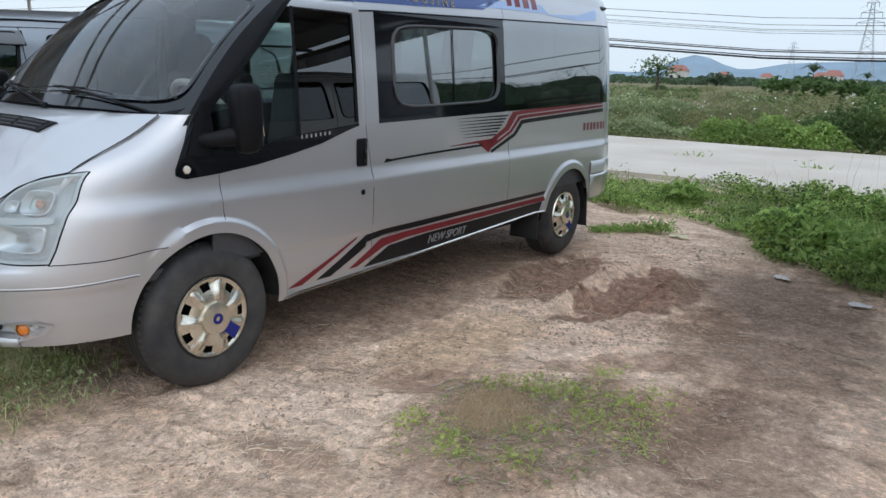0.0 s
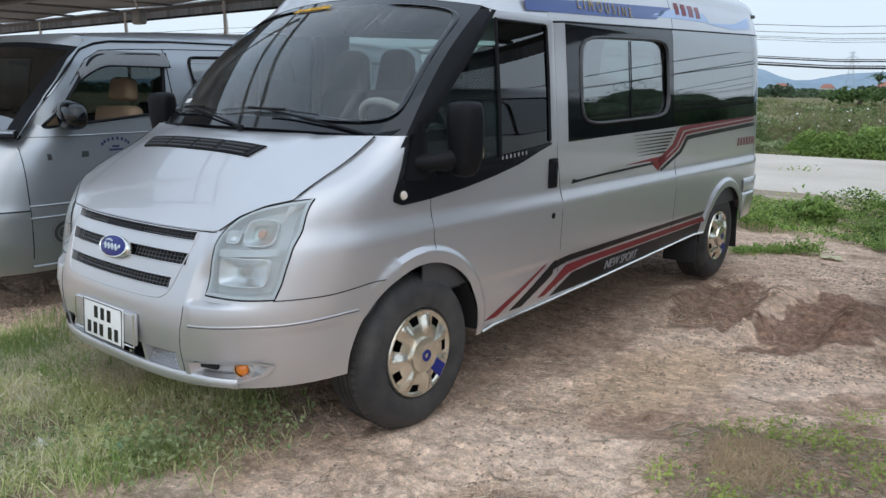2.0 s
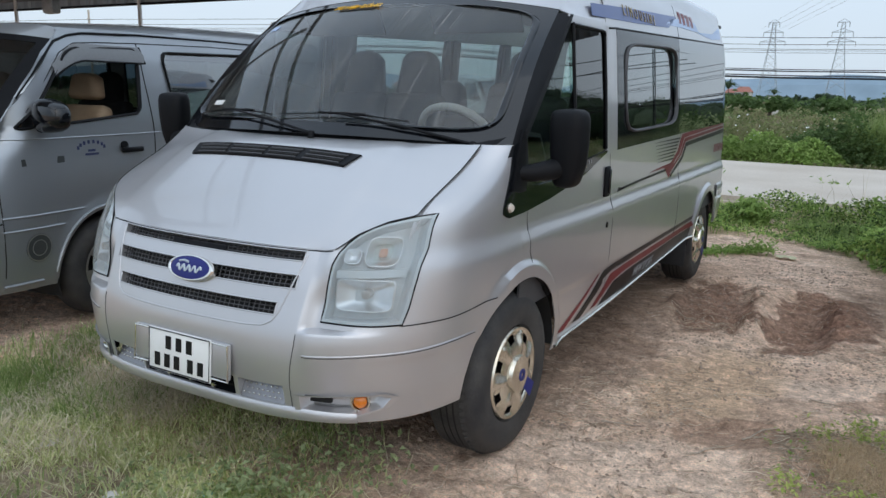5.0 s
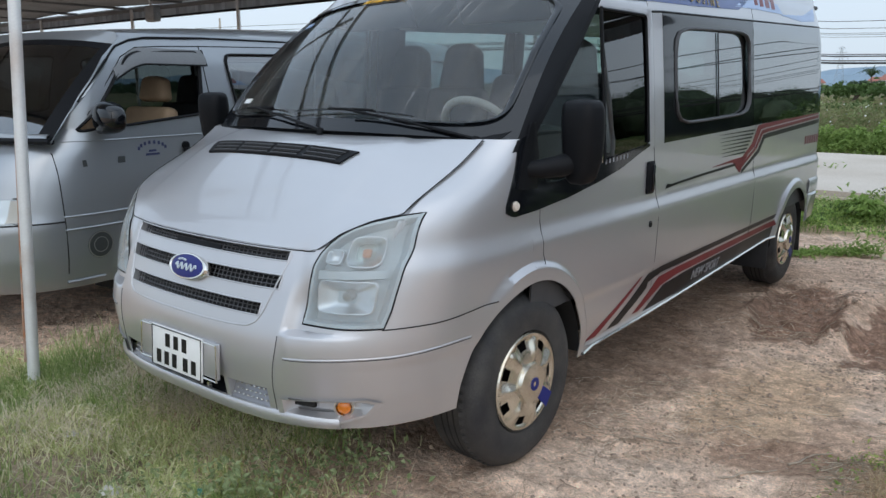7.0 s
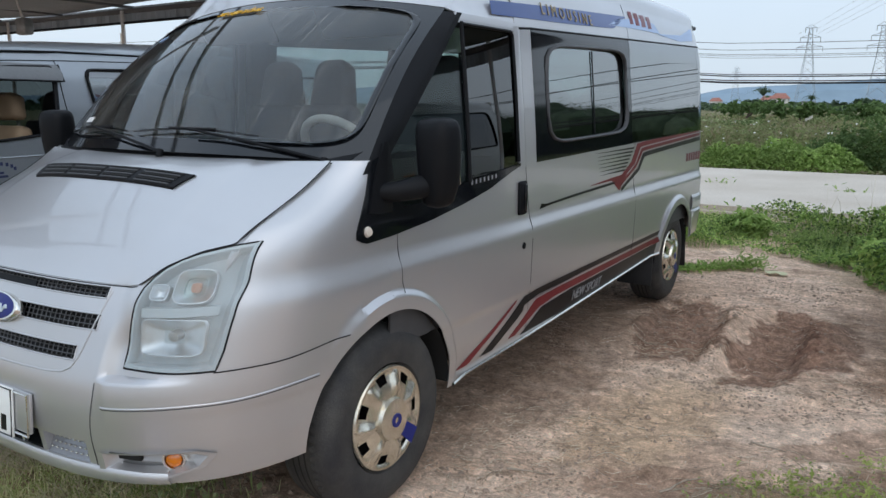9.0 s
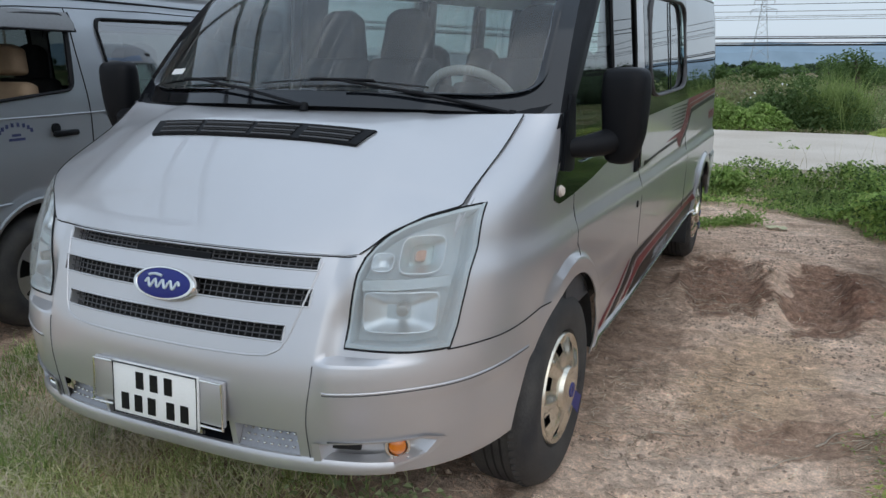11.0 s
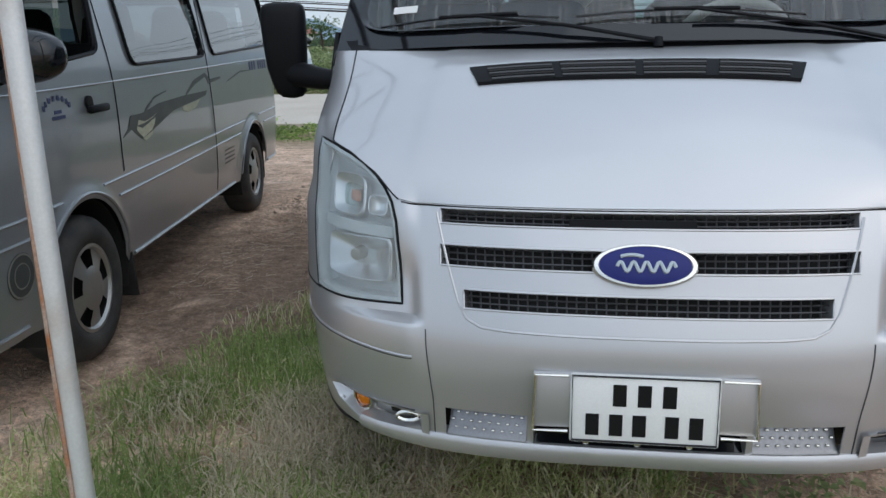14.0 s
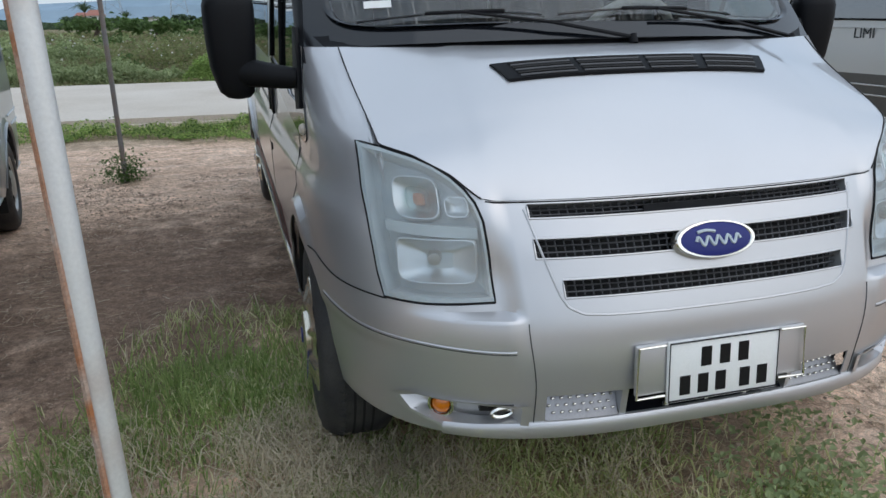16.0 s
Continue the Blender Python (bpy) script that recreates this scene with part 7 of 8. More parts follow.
for y in (-1.2, 1.0, 3.0, 5.0):
    part("beam", box(14.8, 0.05, 0.06, pose(-9.1, y, 2.84), 0.004), BEAM, canopy)
for x in list(np.arange(-16, -2.5, 1.75)) + [-2.05, -1.63]:
    part("rafter", box(0.04, 6.3, 0.04, pose(x, 1.9, 2.885), 0.004), BEAM, canopy)
fz = []
for z in (2.69, 2.9):
    fz.append([(x, 5.0 + 0.012 * math.sin(x * 60), z - (0.012 * noise.noise((x * 2, 0, 0)) if z < 2.75 else 0)) for x in np.arange(-16.5, -1.65, 0.03)])
part("fascia", sheet(fz, 0.004), FASCIA, canopy, "stained translucent corrugated fascia")
part("fascia_rail", tube([(-16.5, 4.98, 2.68), (-1.75, 4.98, 2.68)], 0.02, 6), BLACK_PLASTIC, canopy)
part("lamp_rod", tube([(-6.8, 3.14, 2.5), (-6.8, 3.05, 2.84)], 0.012, 6), STEEL, canopy)
part("lamp", box(0.22, 0.12, 0.2, pose(-6.8, 3.14, 2.45), 0.03), TIN, canopy, "small grey box lamp")
part("hanging_tarp", sheet([[(x, -1.3 + 0.03 * math.sin(x * 9), z) for x in np.linspace(-16.4, -12.5, 40)] for z in (2.35, 2.6, 2.85)], 0.004), BLUE_DECAL, canopy, "blue-grey tarpaulin")

# ---- canopy over the pale van's bay, mirrored in the minibus's windows ----
far_canopy = thing("canopy", "dark mesh canopy on steel beams over the pale van", "canopy")
cg = [[(x, y, 2.66 + 0.03 * math.sin((x + 2) * 1.1) + 0.02 * math.sin(y * 3)) for x in np.linspace(2.45, 10.5, 34)] for y in np.linspace(2.5, 5.15, 9)]
part("sheet", sheet(cg, 0.012), NET, far_canopy, "dark grey shade sheet")
for y in (2.6, 3.8, 5.1):
    part("beam", box(8.05, 0.05, 0.06, pose(6.47, y, 2.58), 0.004), BEAM, far_canopy)
for x in np.arange(2.5, 10.6, 1.6):
    part("rafter", box(0.04, 2.6, 0.04, pose(x, 3.83, 2.63), 0.004), BEAM, far_canopy)
part("fascia", sheet([[(x, 5.2 + 0.012 * math.sin(x * 60), z) for x in np.arange(2.4, 10.5, 0.03)] for z in (2.43, 2.64)], 0.004), FASCIA, far_canopy, "stained translucent corrugated fascia")
for x, y in ((3.42, 5.12), (6.6, 5.12), (10.3, 5.12), (7.2, 2.6), (10.3, 2.6)):
    post(x, y, x, y, 2.64, 0.028, STEEL, "thin steel canopy post")

# ---- plants ----
def ground_place(area, zlift=0.0, k=lambda r, x, y: 1.0, bounds=(-4, 4, -4, 3)):
    def f(r):
        while True:
            x, y = r.uniform(bounds[0], bounds[1]), r.uniform(bounds[2], bounds[3])
            w = area(x, y)
            if r.random() < w:
                return (x, y, ground_height(x, y) + zlift), k(r, x, y)
    return f


TURF = [(-3.6, -3.2), (-2.2, -1.0), (-2.0, 0.1), (-1.72, 0.6), (-1.5, 1.15), (-0.98, 1.2), (-0.9, 0.3), (-0.6, -0.2), (0.2, -0.2), (0.6, -0.5), (0.55, -1.0), (0.36, -1.6), (0.9, -3.2)]


def turf(x, y):
    x1, y1 = x + 0.16 * noise.noise((x * 3, y * 3, 0)), y + 0.16 * noise.noise((x * 3, y * 3, 8))
    edge = sum(inside(x1 + dx, y1 + dy, TURF) for dx, dy in ((0, 0), (0.2, 0), (-0.2, 0), (0, 0.2), (0, -0.2))) / 5
    if edge == 0:
        return 0.0
    return edge ** 1.7 * (0.2 + 0.8 * step(noise.noise((x * 1.6, y * 1.6, 2)), -0.35, 0.2))


def between(x, y):
    """The greener strip between the two vans."""
    return step(1.2 - ((x + 1.5) / 0.5) ** 2 - ((y - 0.05) / 1.0) ** 2 + 0.5 * noise.noise((x * 3, y * 3, 14)), 0.0, 0.5)


def lush(x, y):
    w = turf(x, y)
    if between(x, y) > 0.5:
        return w
    return w * step(noise.noise((x * 1.3 + 4, y * 1.3, 5)) + (0.35 if -2.2 < x < -0.7 and -0.9 < y < 1.1 else 0), 0.0, 0.35)


r = random.Random(3)
tall = lambda q, x, y: 0.7 + 0.5 * noise.noise((x * 2, y * 2, 1))
part("dry_grass", blades(r, 36000, ground_place(lambda x, y: turf(x, y) * (1 - 0.7 * between(x, y)), 0, tall, (-3.6, 1.4, -3.2, 1.3)), 0.11, 0.0055, 1.6), GRASS, None, "short mixed green and dry grass in front of the minibus", 0, "stuff", "grass")
part("green_grass", blades(r, 13000, ground_place(lush, 0, tall, (-3.6, 1.4, -3.2, 1.3)), 0.14, 0.006, 0.9), GRASS_GREEN, None, "greener grass tufts between the two vans", 0, "stuff", "grass")
def straw_area(x, y):
    w = 0.03 + 0.3 * step(noise.noise((x * 1.1, y * 1.1, 12)), 0.05, 0.45)
    for cx, cy, rx, ry in ((1.55, -0.45, 0.4, 0.25), (1.05, -0.45, 0.35, 0.2), (1.9, -0.1, 0.3, 0.25), (1.15, 0.75, 0.3, 0.5), (2.4, 0.35, 0.5, 0.5), (1.25, 2.65, 0.25, 0.2)):
        w += 1.1 * math.exp(-((x - cx) / rx) ** 2 - ((y - cy) / ry) ** 2)
    return min(1.0, w)


part("straw", litter_straws(r, 5500, ground_place(straw_area, 0, lambda q, x, y: 1.0, (-2.4, 3.6, -1.6, 4.0)), 0.065, 0.0026), TWIG_DARK, None, "scattered dry straw and twigs lying on the dirt", 0, "stuff", "straw")


def patch(cx, cy, rx, ry, edge=0.3):
    return lambda x, y: step(1.15 - (((x - cx) / rx) ** 2 + ((y - cy) / ry) ** 2) + 0.6 * noise.noise((x * 4, y * 4, 6)), 0.0, edge)


clover = patch(2.45, 0.45, 0.5, 0.6)
SEEDLINGS = [(2.05, 0.17), (2.16, 0.7), (2.27, 0.77), (2.37, 0.74), (2.48, 0.8), (2.55, 1.13), (2.77, 0.8), (2.88, 0.77), (2.79, 0.57), (2.69, 0.57), (2.57, 0.36), (2.85, 1.0), (2.4, -0.02), (2.56, 0.78), (2.62, 0.1), (2.3, 0.1), (2.95, 0.5)]


def seedling_place(q):
    cx, cy = q.choice(SEEDLINGS)
    x, y = cx + q.gauss(0, 0.055), cy + q.gauss(0, 0.055)
    return (x, y, ground_height(x, y) + 0.012 + q.uniform(0, 0.05)), q.choice((0.7, 1.0, 1.3))


part("seedlings", leaves(r, 1300, seedling_place, 0.022, 0.35, 0.6), LIME, None, "low lime-green seedlings on the dirt", 0, "stuff", "weeds")
part("seedling_leaves", leaves(r, 420, ground_place(lambda x, y: clover(x, y), 0.015, lambda q, x, y: 1.0, (1.6, 3.6, -0.6, 1.4)), 0.02, 0.4, 0.6), WEED, None, "tiny scattered green sprouts", 0, "stuff", "weeds")
pad = patch(2.3, 0.45, 0.19, 0.22, 0.6)
part("dry_turf", blades(r, 1900, ground_place(pad, 0, lambda q, x, y: 1.0, (1.9, 2.8, 0.0, 0.9)), 0.05, 0.0025, 2.6), leaf_mat("tan_turf", (0.5, 0.37, 0.23), (0.78, 0.62, 0.42)), None, "thin pad of dry turf", 0, "stuff", "grass")
part("grey_stubble", litter_straws(r, 1500, ground_place(lambda x, y: clover(x, y) * 0.7, 0, lambda q, x, y: 1.0, (1.6, 3.6, -0.6, 1.4)), 0.07, 0.003), leaf_mat("grey_stubble", (0.3, 0.24, 0.17), (0.58, 0.5, 0.39)), None, "grey dead stubble on the dirt", 0, "stuff", "grass")
tangle = lambda x, y: max(patch(-0.9, -0.55, 0.42, 0.3, 0.6)(x, y), patch(-1.08, -0.15, 0.22, 0.25, 0.6)(x, y), 0.35 * turf(x, y) * step(noise.noise((x * 2.2, y * 2.2, 21)), 0.0, 0.3))
part("dry_tangle", blades(r, 6500, ground_place(tangle, 0.02, lambda q, x, y: 1.0, (-3.2, 1.2, -3, 1.2)), 0.10, 0.0042, 2.2), STRAW, None, "tangled pale dead grass in front of the minibus", 0, "stuff", "grass")
for x, y, x2_, y2_ in ((1.44, -0.13, 1.58, -0.2), (1.63, 0.35, 1.80, 0.52), (1.82, 0.62, 1.95, 0.77), (1.05, 2.66, 1.38, 2.72), (2.05, 1.2, 2.2, 1.14), (2.6, 0.95, 2.78, 1.0), (1.2, 0.5, 1.36, 0.58)):
    tw = [(x + (x2_ - x) * k + 0.008 * math.sin(k * 9), y + (y2_ - y) * k, ground_height(x + (x2_ - x) * k, y + (y2_ - y) * k) + 0.006) for k in np.linspace(0, 1, 6)]
    part("twig", tube(tw, 0.005, 5, 0.002), BARK_PALE, None, "thin dry grey-brown twig on the dirt", 60, "", "twig", "twigs")
for cx, cy, n, rad in ((0.38, -0.95, 420, 0.3), (0.05, -1.25, 160, 0.25), (0.55, -0.6, 160, 0.2), (-0.9, -1.6, 160, 0.3)):
    part("broadleaf_weed", leaves(r, n, lambda q, cx=cx, cy=cy, rad=rad: ((cx + q.gauss(0, rad * 0.5), cy + q.gauss(0, rad * 0.5), 0.08 + q.uniform(0, 0.09)), 1.0), 0.03, 0.35, 0.75), WEED_PALE, None, "small broad-leaved weeds in the grass", 0, "stuff", "weeds")
part("post_plant", leaves(r, 600, lambda q: ((-2.13 + q.gauss(0, 0.1), 4.95 + q.gauss(0, 0.1), 0.02 + abs(q.gauss(0.08, 0.08))), 1.0), 0.04, 0.5, 0.5), BUSH, None, "small green plant round the thin post's foot", 0, "stuff", "weeds")

# verge between the dirt and the road
def verge_line(x):
    return float(np.interp(x, [-9, -2.5, 0.6, 1.2, 1.8, 2.3, 2.5, 3.0, 3.4, 4.2, 9], [7.9, 7.6, 6.1, 6.0, 5.75, 5.1, 4.6, 4.3, 3.9, 3.6, 3.4]))


def verge(x, y):
    d = y - verge_line(x) + 0.5 * noise.noise((x * 1.7, y * 1.7, 2))
    return step(d, 0.0, 0.16) * step(-y, -8.9, -8.3)


def vk(q, x, y):
    return (0.5 + 0.32 * step(x, 0.8, 2.2)) * (0.8 + 0.5 * noise.noise((x * 1.3, y * 1.3, 7)))


def verge_place(q):
    while True:
        x, y = q.uniform(-9, 5.8), q.uniform(3.4, 8.9)
        if q.random() < verge(x, y) * (1.0 if x > 0 else 0.8) * (0.4 + step(noise.noise((x * 1.1, y * 1.1, 31)), -0.2 if x > 2 else -0.22, 0.15)):
            k = vk(q, x, y)
            hum = 0.05 + 0.5 * step(noise.noise((x * 1.5 + 3, y * 1.5, 17)) + 0.4 * noise.noise((x * 4, y * 4, 18)), -0.25, 0.6)
            return (x, y, hum * k * q.random() ** 0.5 + 0.02), k
part("verge_weeds", leaves(r, 48000, verge_place, 0.095, 0.45, 0.55), WEED, None, "lush green weeds along the road verge", 0, "stuff", "weeds")
part("verge_sprouts", leaves(r, 13000, verge_place, 0.075, 0.5, 0.5), LIME, None, "yellow-green young growth in the road verge", 0, "stuff", "weeds")
# dark leaf colour plays the shade in gaps between the bright clumps
part("verge_weeds_dark", leaves(r, 20000, verge_place, 0.1, 0.3, 0.6), BUSH, None, "darker broad leaves in the road verge", 0, "stuff", "weeds")
part("verge_grass", blades(r, 5200, lambda q: ((lambda p: ((p[0][0], p[0][1], 0.0), p[1]))(verge_place(q))), 0.42, 0.008, 0.6), GRASS_GREEN, None, "grass along the road verge", 0, "stuff", "grass")
part("seed_stalks", blades(r, 110, lambda q: ((q.uniform(1.6, 6), q.uniform(7.3, 8.9), 0.0), q.uniform(0.7, 1.3)), 0.66, 0.006, 0.35), STRAW, None, "thin dry grass stalks by the road", 0, "stuff", "grass")
for x, y, rad, h in ((0.9, 7.2, 0.25, 0.3), (2.7, 5.5, 0.5, 0.3), (3.5, 4.9, 0.6, 0.35)):
    part("verge_bush", leaves(r, 900, lambda q, x=x, y=y, rad=rad, h=h: ((x + q.gauss(0, rad * 0.45), y + q.gauss(0, rad * 0.45), abs(q.gauss(h * 0.4, h * 0.28))), 1.0), 0.11, 0.4, 0.5), WEED, None, "leafy green bush on the verge", 0, "stuff", "bush")
part("verge_strip", leaves(r, 700, lambda q: (lambda a: ((0.75 + 0.65 * a + q.gauss(0, 0.05), 4.85 + 0.55 * a + q.gauss(0, 0.07), 0.02 + abs(q.gauss(0, 0.02 + 0.035 * a))), 1.0))(q.random()), 0.06, 0.5, 0.4), WEED, None, "thin strip of low weeds on the dirt", 0, "stuff", "weeds")
part("road_weeds", leaves(r, 300, lambda q: (lambda c: ((c[0] + q.gauss(0, 0.16), c[1] + q.gauss(0, 0.08), abs(q.gauss(0.05, 0.06)) + 0.04), 1.0))(q.choice(((3.2, 12.0), (1.6, 11.9), (-0.6, 12.2), (4.4, 10.5), (-5, 9.3)))), 0.11, 0.5, 0.3), WEED, None, "weeds in the road's joint", 0, "stuff", "weeds")

# scrub beyond the road
def scrub_h(x, y):
    n1 = noise.noise((x * 0.16, y * 0.16, 3))
    return 0.25 + 0.6 * step(n1, -0.3, 0.5) * step(y, 16, 20)


def clumps(q, n, low, high, near):
    """Centres, radii and heights of shrubs scattered over the field, closer together near the road."""
    out = []
    while len(out) < n:
        y = near + (q.random() ** 1.9) * 80
        x = q.uniform(-1, 1) * (14 + y * 0.95) - 3
        if q.random() < 0.25 + step(noise.noise((x * 0.13, y * 0.13, 9)), -0.3, 0.3):
            out.append((x, y, (0.35 + 0.012 * y) * q.uniform(0.7, 1.9), q.uniform(low, high)))
    return out


def clump_place(centres):
    def f(q):
        x, y, rad, h = q.choice(centres)
        a, b = q.uniform(0, 2 * math.pi), math.sqrt(q.random())
        top = h * math.sqrt(max(0.05, 1 - b * b)) * (0.8 + 0.5 * noise.noise((x + 3 * b * math.cos(a), y + 3 * b * math.sin(a), 6)))
        return (x + rad * b * math.cos(a), y + rad * 0.8 * b * math.sin(a), top * q.uniform(0.45, 1.05)), 0.25 + y * 0.02
    return f


def field_place(q):
    y = 15.9 + (q.random() ** 2.2) * 85
    x = q.uniform(-1, 1) * (16 + y * 1.1) - 3
    return (x, y, 0.6 * scrub_h(x, y) * q.random() ** 0.6), 0.3 + y * 0.024


part("field_scrub", leaves(r, 60000, field_place, 0.17, 0.5, 0.5), FIELD, None, "tangled olive and brown scrub field", 0, "stuff", "scrub")
for nm, n, k, low, high, near, mt, lb in (("field_shrubs", 48000, 260, 0.4, 0.95, 17.0, FIELD, "olive-brown shrubs in the field"), ("field_bush", 40000, 190, 0.4, 1.0, 16.6, BUSH, "dark green shrubs in the field"), ("field_weeds", 30000, 150, 0.3, 0.75, 16.2, WEED_PALE, "pale green shrubs in the field")):
    part(nm, leaves(r, n, clump_place(clumps(r, k, low, high, near)), 0.17, 0.4, 0.5), mt, None, lb, 0, "stuff", "scrub")


def mound(name, n, cx, cy, rx, ry, h, size, m, label):
    part(name, leaves(r, n, lambda q: (lambda a, b: ((cx + rx * b * math.cos(a), cy + ry * b * math.sin(a), 0.05 + h * math.sqrt(max(0.02, 1 - b * b)) * (0.85 + 1.1 * noise.noise((cx + 1.7 * rx * b * math.cos(a), cy + 1.7 * ry * b * math.sin(a), 3))) * q.uniform(0.3, 1.15)), q.choice((0.7, 1.0, 1.3))))(q.uniform(0, 6.3), math.sqrt(q.random())), size, 0.4, 0.6), m, None, label, 0, "stuff", "bush")


mound("creeper", 9000, -0.2, 16.5, 1.9, 0.75, 0.6, 0.1, WEED, "bright green creeper mound beside the road")
mound("creeper", 6000, -4.5, 16.9, 2.6, 0.9, 0.45, 0.11, WEED_PALE, "bright green creeper mound beside the road")
mound("creeper", 5000, 4.6, 15.6, 1.7, 1.0, 0.3, 0.1, LIME, "bright green creeper spreading on the road edge")
mound("scrub_bush", 5200, 1.6, 17.3, 1.5, 1.0, 0.95, 0.11, BUSH, "dark green bush beside the road")
mound("scrub_bush", 6000, -1.0, 24, 4.5, 2.2, 0.85, 0.14, FIELD, "olive scrub bush")
mound("scrub_bush", 5000, 5.4, 24.0, 1.6, 1.6, 1.15, 0.13, WEED_PALE, "tall green bush")
mound("scrub_bush", 6000, -9, 27, 4.5, 1.6, 0.8, 0.15, WEED_PALE, "green scrub bush")
mound("scrub_bush", 5000, -16, 20, 4.5, 1.6, 0.7, 0.15, FIELD, "olive scrub bush")
part("tall_grass", blades(r, 5000, lambda q: ((2.35 + q.gauss(0, 0.28), 17.6 + q.gauss(0, 0.35), 0.0), q.uniform(0.35, 1.15)), 1.2, 0.017, 0.75), leaf_mat("reed_blades", (0.15, 0.22, 0.06), (0.32, 0.40, 0.14)), None, "tall clump of pale green reed grass", 0, "stuff", "grass")
part("white_flowers", leaves(r, 110, lambda q: ((q.uniform(-9, 3), q.uniform(16.4, 22), q.uniform(0.5, 1.1)), 1.0), 0.06, 0.3, 0.9), WHITE_DECAL, None, "small white flowers in the scrub", 0, "stuff", "flowers")


def tree(x, y, h, w, material, kind="round", dense=False):
    t = thing("tree", "distant dark green field tree", "tree", "far trees")
    part("trunk", tube([(x, y, 0), (x + 0.2, y, h * 0.4), (x, y, h * 0.8)], w * 0.05 + 0.08, 6, 0.05), BARK, t)
    if kind == "palm":
        part("crown", blades(r, 60, lambda q: ((x, y, h * 0.82), 1.0), 2.0, 0.25, 1.5), material, t)
    else:
        lobes = [(x + r.gauss(0, w * 0.25), y + r.gauss(0, w * 0.25), h * r.uniform(0.45, 0.8), w * r.uniform(0.22, 0.42) if dense else min(w * 0.3, h * r.uniform(0.2, 0.36))) for _ in range(9 if dense else 16)]
        def f(q):
            cx, cy, cz, rad = q.choice(lobes)
            d = Vector((q.gauss(0, 1), q.gauss(0, 1), q.gauss(0, 0.8))).normalized() * rad * (q.uniform(0.72, 0.95) if dense else q.uniform(0.7, 1.1))
            return (cx + d.x, cy + d.y, max(0.3, cz + d.z)), 1.0
        if dense:
            iv, jf = [], []
            for cx, cy, cz, rad in lobes:
                i = len(iv)
                for b in range(7):
                    for a in range(10):
                        u, w2 = a * math.pi / 5, b * math.pi / 6
                        k = rad * (0.84 + 0.22 * noise.noise((cx + 3 * math.cos(u), cy + 3 * math.sin(u), b * 0.9)))
                        iv.append((cx + k * math.sin(w2) * math.cos(u), cy + k * math.sin(w2) * math.sin(u), max(0.2, cz - 0.8 * k * math.cos(w2))))
                jf += [(i + b * 10 + a, i + b * 10 + (a + 1) % 10, i + b * 10 + 10 + (a + 1) % 10, i + b * 10 + 10 + a) for b in range(6) for a in range(10)]
            part("inner_crown", (iv, jf), material, t)
        part("crown", leaves(r, 14000 if dense else 1500 if y < 60 else 420, f, w * (0.017 if dense else 0.05 if y < 60 else 0.11), 0.2, 0.8), material, t)


for k in range(74):
    a, d = r.uniform(-75, 70), r.uniform(150, 260)
    tree(d * math.sin(radians(a)), d * math.cos(radians(a)), r.uniform(1.7, 2.9) + (1.2 if k % 9 == 0 else 0), r.uniform(5, 9), TREE, "palm" if k % 9 == 0 else "round")
for x, y, h, w in ((3.6, 36, 2.2, 3), (5.6, 37, 1.9, 3.2), (9, 38, 1.9, 3), (4.5, 50, 1.7, 4), (-20, 62, 3.4, 2.6), (-2, 70, 1.8, 5), (-6, 64, 1.6, 5), (-12, 75, 2.0, 5)):
    tree(x, y, h, w, BUSH)
# a close row of trees on the far side of the lot, along the lot
for k in range(16):
    q = k / 15
    th, tw = (2.5, 6.5) if q < 0.13 else (3.4, 9.0) if q < 0.22 else (5.0, 12.0)
    tree(16 + 74 * q + r.uniform(-2, 2), 84 - 50 * q + r.uniform(-3, 3), th * r.uniform(0.88, 1.12), tw * r.uniform(0.9, 1.1), TREE, "round", True)
# cables along that row
for hz, off in ((7.6, 0.0), (7.9, 1.0), (8.9, 0.4)):
    cable = [(16 + 74 * q + off, 78 - 50 * q + off, hz + 1.2 * math.sin(q * 9.4 + off) * 0.3) for q in np.linspace(0, 1, 25)]
    part("overhead_cable", tube(cable, 0.04, 5), WIRE, None, "thick black overhead cable across the lot", 0, "", "cable", "overhead cables")
cable_pole = thing("utility_pole", "tall grey concrete pole carrying cables", "pole", "utility poles")
part("shaft", tube([(90.3, 28.2, -0.2), (90.3, 28.2, 9.4)], 0.16, 10, 0.11), CONCRETE, cable_pole)
for hz, off in ((7.6, 0.0), (7.9, 1.0), (8.9, 0.4)):
    part("cross_arm", box(1.6, 0.1, 0.1, pose(90.35, 28 + off, hz + 0.36 * math.sin(9.4 + off) - 0.06)), STEEL, cable_pole)
part("far_woods", leaves(r, 24000, lambda q: (lambda a, d: ((d * math.sin(a), d * math.cos(a), q.uniform(0, 1.5 + 0.9 * noise.noise((a * 14, 0, 0)) + 0.5 * noise.noise((a * 45, 0, 3)))), 1.0))(q.uniform(-1.4, 1.4), q.uniform(170, 240)), 1.2, 0.2, 0.7), TREE, None, "dark line of woods before the hills", 0, "stuff", "woods")

